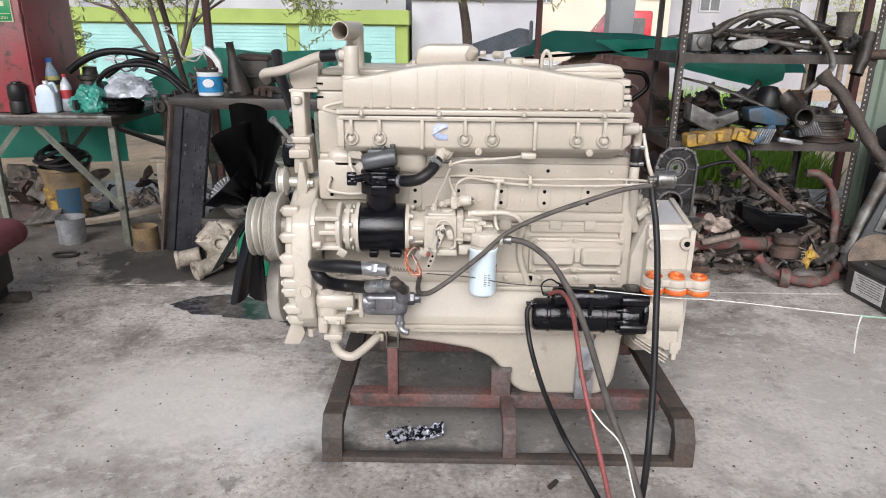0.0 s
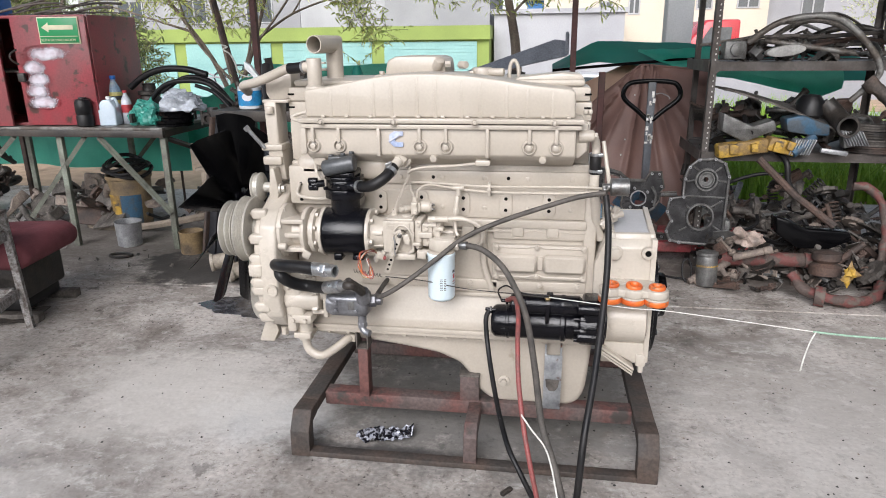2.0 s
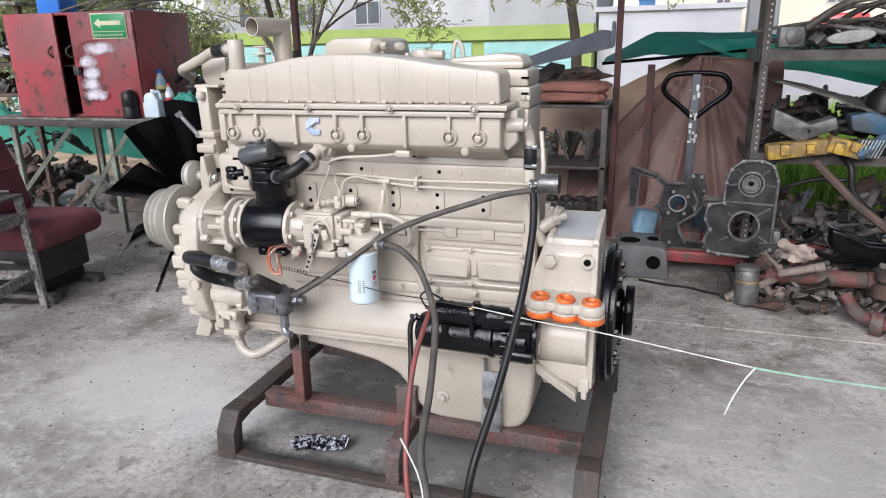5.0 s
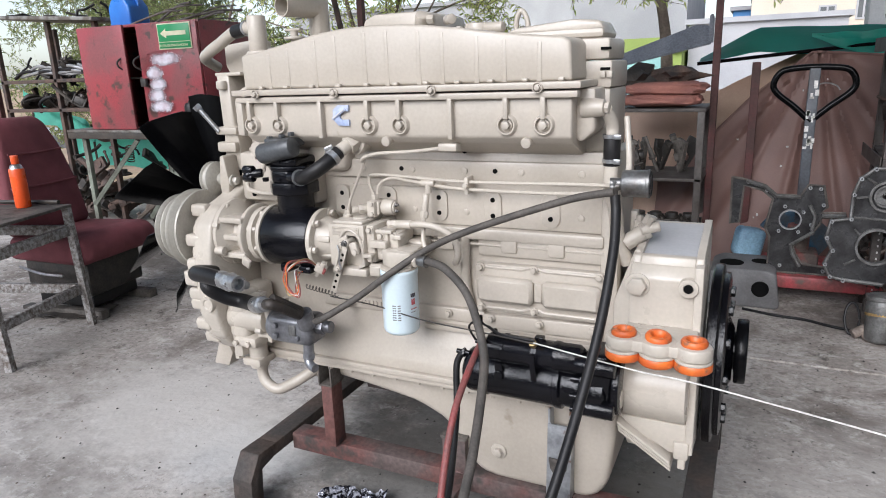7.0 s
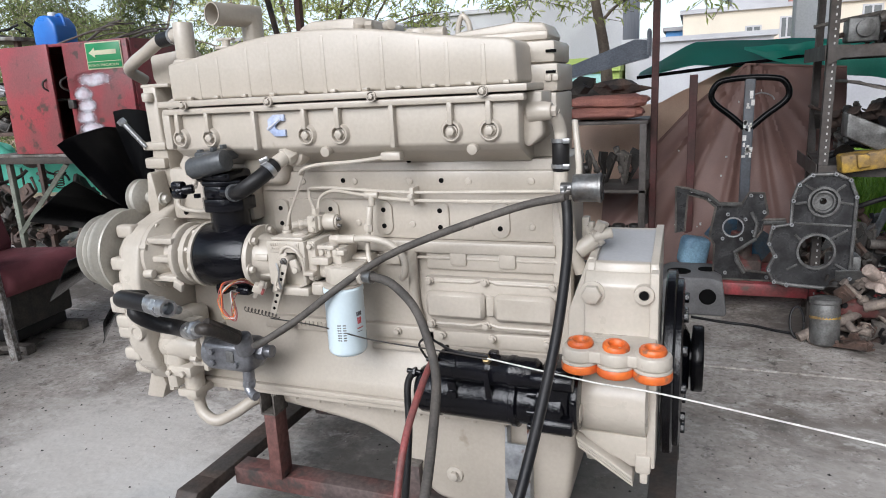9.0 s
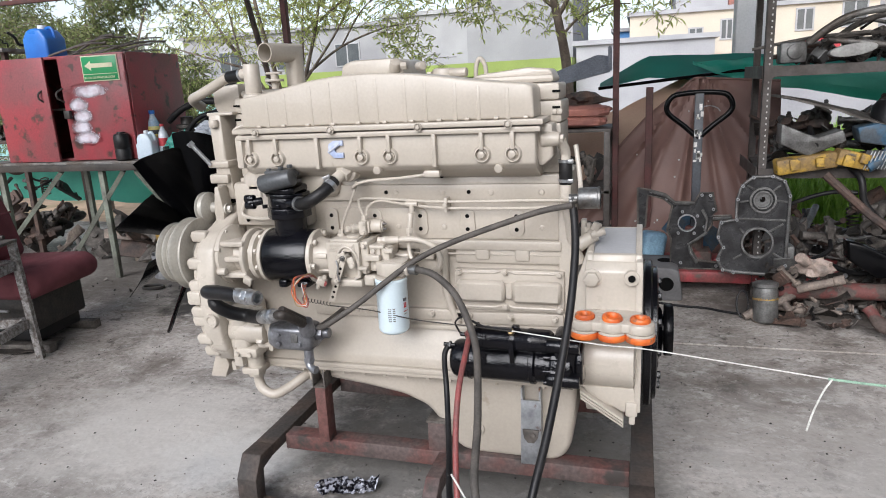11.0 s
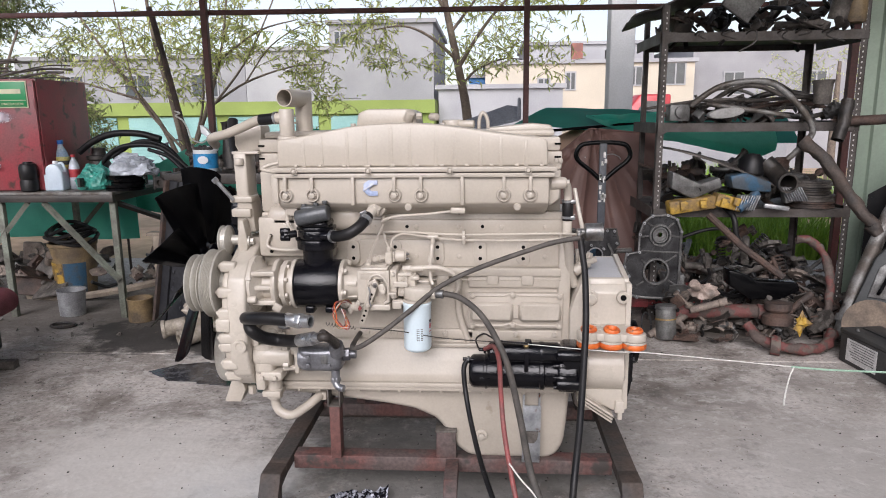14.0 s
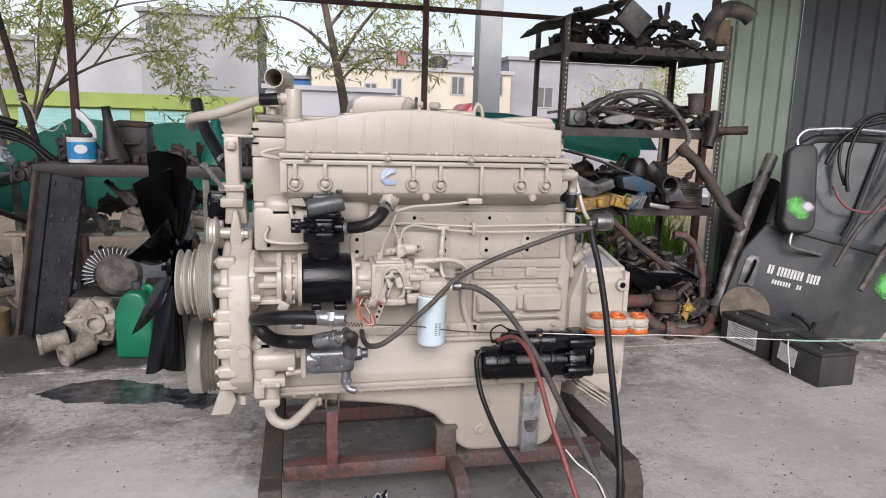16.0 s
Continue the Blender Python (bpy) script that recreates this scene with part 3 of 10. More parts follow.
def bolts(g, pts, d, r=0.009, h=0.01):
    for p in pts:
        p = Vector(p)
        g.hexa(p, p + Vector(d) * h, r)
    return g


def engine_block():
    g = Geo()
    prof = [(2.405, 1.06), (2.405, 0.86), (2.395, 0.66), (2.385, 0.60), (2.362, 0.54), (2.345, 0.49), (2.340, 0.462), (2.62, 0.462), (2.62, 1.06)]
    g.prism(prof, "x", -0.145, 0.925, 0.006)
    g.span((-0.145, 2.60, 0.462), (0.74, 2.92, 1.058), 0.006)
    g.span((-0.155, 2.332, 0.446), (0.95, 2.91, 0.462), 0.003)
    for x0, x1, z0, z1, y in [(0.13, 0.905, 0.985, 1.035, 2.392), (-0.14, 0.90, 0.838, 0.868, 2.378), (0.20, 0.905, 0.868, 0.965, 2.396)]:
        g.span((x0, y, z0), (x1, 2.42, z1), 0.006)
    for i in range(5):
        x = 0.18 + 0.1475 * i
        oval = [(x + 0.023 * math.cos(t), 0.92 + 0.023 * math.sin(t) + (0.02 if math.sin(t) > 0 else -0.02)) for t in np.linspace(0, 2 * math.pi, 25)[:-1]]
        g.prism(oval, "y", 2.3905, 2.42, 0.002)
        g.cyl((x + 0.074, 2.393, 0.905), (x + 0.074, 2.41, 0.905), 0.008, bev=0.002)
        g.cyl((x + 0.074, 2.389, 1.01), (x + 0.074, 2.41, 1.01), 0.0085, bev=0.002)
    g.prism([(-0.145, 0.91), (0.12, 0.91), (0.12, 1.02), (-0.01, 1.05), (-0.145, 1.05)], "y", 2.36, 2.43, 0.012)
    g.tube([(0.548, 2.386, 0.845), (0.546, 2.386, 0.74), (0.552, 2.384, 0.69), (0.574, 2.382, 0.625), (0.580, 2.382, 0.60)], 0.0125, 10, 6)
    g.span((0.89, 2.385, 0.46), (0.935, 2.43, 0.99), 0.012)
    for x0, x1, z0 in [(0.470, 0.515, 0.805), (0.645, 0.687, 0.808), (0.765, 0.807, 0.806)]:
        g.span((x0, 2.380, z0), (x1, 2.42, 0.845), 0.006)
    g.span((0.58, 2.388, 0.795), (0.90, 2.42, 0.842), 0.008)
    for z in (0.822, 0.592):
        g.span((-0.14, 2.385, z), (0.90, 2.41, z + 0.006), 0.002)
    b = part("engine_block", g, BEIGE, ENG)
    for i in range(5):
        x = 0.18 + 0.1475 * i
        for z in (0.94, 0.90):
            part("bolt_hole", Geo().cyl((x, 2.3895, z), (x, 2.394, z), 0.0062, seg=14), VOID, b, "dark open bolt hole")
    for x, z in [(-0.10, 0.985), (0.03, 0.985), (-0.10, 0.93), (0.03, 0.93), (0.37, 1.012), (0.63, 1.012), (0.55, 1.06)]:
        part("bolt_hole", Geo().cyl((x, 2.356 if x < 0.1 else 2.39, z), (x, 2.40, z), 0.006, seg=14), VOID, b, "dark open bolt hole")
    # pressed side cover with two flat raised panels
    c = Geo()
    c.span((0.580, 2.374, 0.655), (0.908, 2.40, 0.780), 0.004)
    for x0, x1 in ((0.588, 0.735), (0.758, 0.900)):
        c.prism([(x0, 0.684), (x1, 0.684), (x1, 0.750), (x0, 0.750)], "y", 2.352, 2.378, 0.009, 1)
    c.prism([(0.735, 0.692), (0.758, 0.692), (0.758, 0.742), (0.735, 0.742)], "y", 2.364, 2.378, 0.004, 1)
    for z, y in ((0.772, 2.372), (0.664, 2.372)):
        pts = [(0.582 + 0.02 * k, z + (0.006 if abs(0.582 + 0.02 * k - 0.735) < 0.02 else 0.0)) for k in range(17)]
        c.tube([(x, y + 0.002, q) for x, q in pts], 0.004, 8, 2)
    sc = part("side_cover", c, BEIGE, ENG)
    for x, z in [(0.595, 0.772), (0.735, 0.775), (0.895, 0.772), (0.595, 0.664), (0.735, 0.667), (0.895, 0.664)]:
        part("cover_bolt", Geo().cyl((x, 2.374, z), (x, 2.367, z), 0.0105, bev=0.001).hexa((x, 2.368, z), (x, 2.359, z), 0.0075), BEIGE, sc)
    lw = Geo()
    lw.span((0.43, 2.362, 0.585), (0.92, 2.39, 0.60), 0.004)
    lw.span((0.10, 2.376, 0.612), (0.60, 2.40, 0.648), 0.005)
    lw.prism([(0.56, 0.642), (0.905, 0.648), (0.905, 0.610), (0.60, 0.606)], "y", 2.376, 2.40, 0.004)
    for x in (0.50, 0.62, 0.748, 0.88):
        lw.cyl((x, 2.378, 0.634), (x, 2.368, 0.634), 0.0105, bev=0.001).hexa((x, 2.369, 0.634), (x, 2.360, 0.634), 0.0075)
    part("lower_rail", lw, BEIGE, ENG)
    raised = Geo()
    for i in range(12):
        raised.box((0.215 + i * 0.0125, 2.374, 0.633), (0.006, 0.004, 0.013), 0.001)
    part("cast_marks", raised, BEIGE, ENG)


def side_housing():
    g = Geo()
    g.prism([(2.290, 1.207), (2.290, 1.105), (2.312, 1.088), (2.40, 1.055), (2.47, 1.055), (2.47, 1.207)], "x", -0.045, 0.845, 0.006)
    g.prism([(0.84, 1.207), (0.84, 1.10), (0.855, 1.09), (0.885, 1.115), (0.885, 1.207)], "y", 2.33, 2.47, 0.008)
    g.span((-0.062, 2.268, 1.2085), (0.868, 2.47, 1.2235), 0.003)
    g.span((-0.055, 2.274, 1.190), (0.860, 2.30, 1.2045), 0.003)
    g.span((-0.062, 2.276, 1.105), (-0.038, 2.40, 1.20), 0.006)
    g.prism([(-0.03, 1.13), (-0.03, 1.06), (0.02, 1.056), (0.0, 1.10)], "y", 2.32, 2.45, 0.006)
    full, short = (0.208, 0.565), (-0.016, 0.073, 0.344, 0.431, 0.699, 0.784)
    for x in full:
        g.span((x - 0.006, 2.274, 1.10), (x + 0.006, 2.30, 1.195), 0.003)
    for x in short:
        g.span((x - 0.006, 2.274, 1.145), (x + 0.006, 2.30, 1.195), 0.003)
        g.lathe((x, 2.294, 1.132), (0, -1, 0), [(0.0290, 0.0), (0.0245, 0.004), (0.0225, 0.012), (0.0205, 0.0150), (0.0175, 0.0150), (0.0170, 0.013), (0.0165, 0.002), (0.001, 0.002)], 32, close=False)
    for x in (0.388, 0.743):
        g.cyl((x, 2.284, 1.092), (x, 2.32, 1.098), 0.012, bev=0.003)
    g.cyl((0.80, 2.33, 1.175), (0.80, 2.29, 1.175), 0.001)
    g.cyl((0.855, 2.34, 1.165), (0.905, 2.335, 1.165), 0.024, 0.018, bev=0.004)
    g.hexa((0.900, 2.336, 1.165), (0.915, 2.334, 1.165), 0.012)
    h = part("side_housing", g, BEIGE, ENG)
    for x in short:
        part("nut", Geo().cyl((x, 2.286, 1.132), (x, 2.293, 1.132), 0.0130, seg=18, bev=0.001).hexa((x, 2.274, 1.132), (x, 2.287, 1.132), 0.0098), BEIGE, h)
    for x in (0.019, 0.262, 0.526, 0.776):
        part("rail_bolt", Geo().ring((x, 2.263, 1.212), (x, 2.27, 1.212), 0.0115, 0.0095, 20).cyl((x, 2.265, 1.212), (x, 2.27, 1.212), 0.0082, seg=18, bev=0.002).hexa((x, 2.258, 1.212), (x, 2.266, 1.212), 0.0065), BEIGE, h)
    e = Geo()
    pts = [(0.289, 1.181), (0.258, 1.181), (0.243, 1.170), (0.243, 1.146), (0.258, 1.131), (0.289, 1.131), (0.289, 1.146), (0.268, 1.146), (0.262, 1.150), (0.262, 1.161), (0.268, 1.166), (0.289, 1.166)]
    e.prism(pts, "y", 2.283, 2.292, 0.001)
    em = part("emblem", e, LOGOBLUE, h, "faded blue cast emblem plate")
    part("emblem_banner", Geo().box((0.261, 2.2822, 1.160), (0.046, 0.003, 0.0075), 0.0008, rot=(0, -33, 0)), LOGOBLUE, em)
    part("emblem_bar", Geo().box((0.261, 2.2800, 1.160), (0.040, 0.0016, 0.0028), 0.0004, rot=(0, -33, 0)), PAPER, em)
    # curved upper cover with faint ribs
    c = Geo()
    top = [(-0.044, 1.312), (-0.01, 1.317), (0.036, 1.323), (0.12, 1.339), (0.195, 1.353), (0.27, 1.361), (0.353, 1.364), (0.43, 1.362), (0.502, 1.356), (0.58, 1.346), (0.652, 1.334), (0.74, 1.323), (0.82, 1.315), (0.838, 1.305), (0.842, 1.224)]
    c.prism([(-0.044, 1.224)] + top, "y", 2.300, 2.47, 0.008, 3)
    ribs = [0.045, 0.105, 0.19, 0.25, 0.335, 0.395, 0.48, 0.54, 0.625, 0.69, 0.77]
    for i, x in enumerate(ribs):
        zt = float(np.interp(x, [p[0] for p in top[:-2]], [p[1] for p in top[:-2]]))
        c.prism([(x - 0.0060, 1.224), (x + 0.0060, 1.224), (x + 0.0045, zt - 0.014), (x - 0.0045, zt - 0.014)], "y", 2.2986, 2.31, 0.0012)
    for x in np.linspace(0.02, 0.82, 11):
        c.box((x, 2.294, 1.228), (0.014, 0.014, 0.008), 0.003)
    part("upper_cover", c, BEIGE, ENG)


def cylinder_heads():
    h = part("cylinder_head", Geo().span((-0.148, 2.425, 1.06), (0.897, 2.62, 1.2015), 0.006).span((-0.14, 2.60, 1.06), (0.74, 2.90, 1.20), 0.006), BEIGE, ENG)
    part("rocker_housing", Geo().span((-0.150, 2.428, 1.203), (0.899, 2.62, 1.2635), 0.006).span((-0.14, 2.60, 1.2025), (0.74, 2.90, 1.262), 0.006), BEIGE, ENG)
    part("brake_housing", Geo().span((-0.148, 2.430, 1.265), (0.893, 2.61, 1.3125), 0.008).span((-0.14, 2.60, 1.264), (0.74, 2.90, 1.312), 0.008), BEIGE, ENG)
    part("rocker_cover", Geo().span((-0.135, 2.45, 1.3135), (0.875, 2.60, 1.336), 0.010).prism([(0.62, 1.33), (0.875, 1.33), (0.862, 1.352), (0.80, 1.358), (0.66, 1.345)], "y", 2.46, 2.59, 0.010).span((-0.13, 2.59, 1.3135), (0.72, 2.88, 1.334), 0.010), BEIGE, ENG)
    for x in (0.872, 0.887):
        part("lug", Geo().span((x, 2.421, 1.225), (x + 0.014, 2.46, 1.24), 0.003), BEIGE, h)
    for x0 in (-0.115, 0.09):
        part("port_boss", Geo().span((x0, 2.36, 1.0), (x0 + 0.13, 2.45, 1.085), 0.03, 3), BEIGE, h)
    for z in (1.289, 1.245):
        for x in (0.884, -0.138):
            part("gasket_slot", Geo().box((x, 2.431, z), (0.022, 0.012, 0.006), 0.001), VOID, h, "dark gasket gap")
    a = Geo()
    a.prism([(0.170, 1.345), (0.395, 1.345), (0.388, 1.402), (0.360, 1.412), (0.215, 1.412), (0.180, 1.398)], "y", 2.56, 2.80, 0.010, 2)
    a.cyl((0.445, 2.545, 1.382), (0.470, 2.520, 1.382), 0.013, bev=0.003)
    a.span((0.145, 2.50, 1.334), (0.505, 2.80, 1.350), 0.004)
    a.cyl((0.36, 2.56, 1.37), (0.375, 2.54, 1.40), 0.018, bev=0.004)
    bolts(a, [(0.17, 2.52, 1.350), (0.49, 2.52, 1.350)], (0, 0, 1), 0.01, 0.012)
    a.hexa((0.395, 2.53, 1.385), (0.415, 2.53, 1.385), 0.012)
    part("intake_box", a, BEIGE, ENG)
    f = Geo()
    f.cyl((0.52, 2.58, 1.33), (0.52, 2.58, 1.372), 0.038, bev=0.008)
    f.cyl((0.545, 2.56, 1.356), (0.60, 2.55, 1.356), 0.014, bev=0.004)
    f.tube([(0.615, 2.60, 1.335), (0.618, 2.60, 1.375), (0.63, 2.60, 1.395), (0.645, 2.60, 1.375), (0.65, 2.60, 1.335)], 0.007)
    part("filler_and_eye", f, BEIGE, ENG)
    k = Geo()
    k.cyl((-0.090, 2.60, 1.31), (-0.090, 2.60, 1.362), 0.012)
    k.cyl((-0.090, 2.60, 1.362), (-0.090, 2.60, 1.370), 0.032, bev=0.002)
    k.cyl((-0.090, 2.60, 1.370), (-0.090, 2.60, 1.386), 0.012)
    k.span((-0.118, 2.590, 1.386), (-0.062, 2.610, 1.394), 0.003)
    part("breather_cap", k, BEIGE, ENG)
    e = Geo()
    mouth, bend, foot = Vector((-0.082, 2.541, 1.455)), Vector((-0.050, 2.678, 1.455)), Vector((-0.050, 2.678, 1.315))
    e.mitre(mouth, bend, foot, 0.0315)
    e.mitre(mouth, bend, foot, 0.0280)
    d = (mouth - bend).normalized()
    e.ring(mouth - d * 0.003, mouth + d * 0.0005, 0.0315, 0.0280, 24)
    part("exhaust_elbow", e, BEIGE, ENG, "open beige mitred pipe elbow")


def front_stack():
    s = Geo()
    s.cyl((-0.018, 2.345, 1.30), (-0.018, 2.345, 1.412), 0.0245, bev=0.003)
    s.cyl((-0.018, 2.345, 1.30), (-0.018, 2.345, 1.325), 0.034, bev=0.01)
    s.cyl((-0.018, 2.345, 1.385), (-0.055, 2.35, 1.383), 0.018, bev=0.003)
    part("outlet_stub", s, BEIGE, ENG)
    h = part("rubber_sleeve", Geo().tube([(-0.045, 2.35, 1.384), (-0.085, 2.362, 1.380), (-0.115, 2.372, 1.378)], 0.0185, 16), RUBBER, ENG, "black rubber hose sleeve")
    part("hose_clamp", Geo().ring((-0.05, 2.35, 1.384), (-0.058, 2.353, 1.383), 0.021, 0.018), STEEL, h)
    p = Geo().tube([(-0.105, 2.37, 1.379), (-0.135, 2.379, 1.374), (-0.193, 2.394, 1.352), (-0.254, 2.411, 1.331), (-0.33, 2.47, 1.315), (-0.34, 2.53, 1.29)], 0.016, 16)
    part("water_pipe", p, BEIGE, ENG)
    b = Geo()
    b.prism([(-0.245, 1.35), (-0.145, 1.36), (-0.145, 1.275), (-0.195, 1.262), (-0.23, 1.262), (-0.245, 1.29)], "y", 2.46, 2.56, 0.008)
    b.prism([(-0.232, 1.27), (-0.185, 1.27), (-0.185, 1.12), (-0.175, 1.10), (-0.165, 0.99), (-0.235, 0.99), (-0.228, 1.10)], "y", 2.40, 2.50, 0.008)
    b.span((-0.25, 2.39, 1.095), (-0.17, 2.47, 1.118), 0.006)
    b.span((-0.245, 2.385, 1.045), (-0.175, 2.47, 1.075), 0.006)
    b.cyl((-0.208, 2.395, 1.25), (-0.208, 2.395, 1.225), 0.016, bev=0.005)
    b.span((-0.235, 2.40, 1.262), (-0.14, 2.45, 1.272), 0.003)
    b.prism([(-0.205, 1.04), (-0.19, 1.04), (-0.178, 0.96), (-0.185, 0.91), (-0.212, 0.91), (-0.216, 0.96)], "y", 2.345, 2.40, 0.006)
    part("front_bracket", b, BEIGE, ENG)
    i = Geo()
    i.lathe((-0.285, 2.385, 0.965), (1, 0, 0), [(0.030, 0), (0.050, 0.002), (0.052, 0.006), (0.046, 0.010), (0.046, 0.018), (0.052, 0.022), (0.052, 0.028), (0.046, 0.032), (0.03, 0.036), (0.018, 0.04), (0.018, 0.07)], 30)
    i.cyl((-0.19, 2.365, 0.965), (-0.175, 2.365, 0.965), 0.018)
    i.hexa((-0.18, 2.365, 0.965), (-0.162, 2.365, 0.965), 0.012)
    part("idler_pulley", i, PULLEY, ENG)
    a = Geo().cyl((-0.235, 2.39, 1.105), (-0.285, 2.37, 1.175), 0.007).hexa((-0.282, 2.371, 1.170), (-0.290, 2.366, 1.182), 0.012)
    part("tension_bolt", a, STEEL, ENG)
    alt = Geo().cyl((-0.30, 2.56, 1.03), (-0.20, 2.56, 1.03), 0.05, bev=0.008).span((-0.29, 2.49, 1.00), (-0.22, 2.54, 1.08), 0.01)
    part("alternator", alt, BLACK, ENG)
    hz = part("coolant_hose", Geo().tube([(-0.352, 2.74, 1.375), (-0.343, 2.71, 1.34), (-0.318, 2.65, 1.29), (-0.275, 2.57, 1.225), (-0.245, 2.52, 1.18), (-0.225, 2.49, 1.16)], 0.0205, 14), RUBBER, ENG, "black rubber radiator hose")
    part("hose_clamp", Geo().ring((-0.238, 2.505, 1.182), (-0.247, 2.515, 1.19), 0.022, 0.018), STEEL, hz)


def gear_cover():
    g = Geo()
    pts = [(2.33, 0.925), (2.265, 0.905), (2.225, 0.86), (2.208, 0.78), (2.203, 0.68), (2.205, 0.60), (2.225, 0.53), (2.27, 0.478), (2.34, 0.455), (2.85, 0.455), (2.93, 0.6), (2.93, 0.85), (2.85, 0.97), (2.42, 0.97)]
    g.prism(pts, "x", -0.215, -0.150, 0.010, 3)
    inner = [(2.34, 0.91), (2.275, 0.89), (2.24, 0.85), (2.225, 0.78), (2.22, 0.68), (2.222, 0.60), (2.24, 0.54), (2.28, 0.50), (2.34, 0.48), (2.84, 0.48), (2.91, 0.6), (2.91, 0.85), (2.84, 0.95), (2.42, 0.95)]
    g.prism(inner, "x", -0.240, -0.205, 0.012, 3)
    for y, z in [(2.27, 0.895), (2.235, 0.815), (2.228, 0.745), (2.225, 0.715), (2.222, 0.66), (2.224, 0.63), (2.232, 0.565), (2.26, 0.515)]:
        g.box((-0.220, y - 0.002, z), (0.056, 0.034, 0.036), 0.009, seg=3)
        g.cyl((-0.252, y, z), (-0.235, y, z), 0.014, bev=0.004)
        g.hexa((-0.257, y, z), (-0.25, y, z), 0.008)
    g.span((-0.255, 2.20, 0.685), (-0.205, 2.25, 0.73), 0.008)
    g.lathe((-0.175, 2.195, 0.637), (0, 1, 0), [(0.012, 0.003), (0.015, 0), (0.022, 0.0), (0.024, 0.012)], 24)
    g.span((-0.15, 2.24, 0.52), (-0.08, 2.38, 0.67), 0.018, 3)
    g.span((-0.15, 2.25, 0.46), (-0.115, 2.4, 0.54), 0.01)
    g.cyl((-0.15, 2.235, 0.79), (-0.12, 2.235, 0.79), 0.012, bev=0.003)
    c = part("gear_cover", g, BEIGE_LT, ENG)
    w = Geo()
    w.cyl((-0.15, 2.275, 0.585), (-0.02, 2.275, 0.585), 0.042, bev=0.01)
    w.cyl((-0.06, 2.275, 0.605), (0.01, 2.275, 0.605), 0.022, bev=0.004)
    w.span((-0.155, 2.24, 0.62), (-0.05, 2.32, 0.655), 0.012)
    w.span((-0.13, 2.235, 0.50), (-0.05, 2.34, 0.535), 0.012)
    w.cyl((-0.05, 2.26, 0.54), (0.02, 2.255, 0.548), 0.009)
    w.span((-0.005, 2.235, 0.53), (0.012, 2.33, 0.64), 0.006)
    w.cyl((-0.10, 2.30, 0.50), (-0.10, 2.30, 0.415), 0.028, bev=0.006)
    w.span((-0.135, 2.265, 0.428), (-0.07, 2.34, 0.452), 0.006)
    for z in (0.62, 0.56):
        w.hexa((-0.045, 2.24, z), (-0.025, 2.24, z), 0.009)
    bolts(w, [(-0.12, 2.236, 0.515), (-0.075, 2.236, 0.515), (-0.13, 2.24, 0.64)], (0, -1, 0), 0.009, 0.01)
    part("water_pump", w, BEIGE_LT, ENG)
    u = Geo().tube([(-0.10, 2.31, 0.435), (-0.103, 2.31, 0.39), (-0.085, 2.305, 0.360), (-0.044, 2.305, 0.347), (-0.005, 2.335, 0.362), (0.03, 2.365, 0.385), (0.045, 2.39, 0.39)], 0.0165, 16)
    u.span((0.025, 2.372, 0.372), (0.065, 2.40, 0.405), 0.008)
    part("drain_pipe", u, BEIGE, ENG)
    ft = Geo().prism([(-0.255, 0.475), (-0.215, 0.475), (-0.205, 0.44), (-0.225, 0.395), (-0.285, 0.395)], "y", 2.30, 2.36, 0.005)
    ft.hexa((-0.185, 2.31, 0.455), (-0.185, 2.31, 0.425), 0.014)
    part("front_foot", ft, BEIGE, ENG)
    # accessory drive between the gear cover and the compressor
    a = Geo()
    a.lathe((-0.152, 2.322, 0.826), (1, 0, 0), [(0.095, 0), (0.095, 0.012), (0.075, 0.025), (0.055, 0.04), (0.052, 0.075), (0.082, 0.078), (0.084, 0.081), (0.084, 0.091), (0.080, 0.094), (0.058, 0.096), (0.058, 0.105), (0.078, 0.107), (0.078, 0.122), (0.062, 0.126), (0.062, 0.140), (0.085, 0.142), (0.085, 0.153)], 36)
    for i in range(8):
        t = math.pi / 8 + i * math.pi / 4
        y, z = 2.322 + 0.068 * math.cos(t), 0.826 + 0.068 * math.sin(t)
        a.hexa((-0.05, y, z), (-0.02, y, z), 0.0085)
        y, z = 2.322 + 0.09 * math.cos(t), 0.826 + 0.085 * math.sin(t)
        a.hexa((-0.155, y, z), (-0.135, y, z), 0.009)
    for z in (0.875, 0.826, 0.775):
        a.span((-0.14, 2.245, z - 0.008), (-0.06, 2.32, z + 0.008), 0.004)
    a.box((-0.055, 2.245, 0.760), (0.03, 0.012, 0.03), 0.004, rot=(20, 30, 0))
    part("accessory_drive", a, BEIGE_LT, ENG)


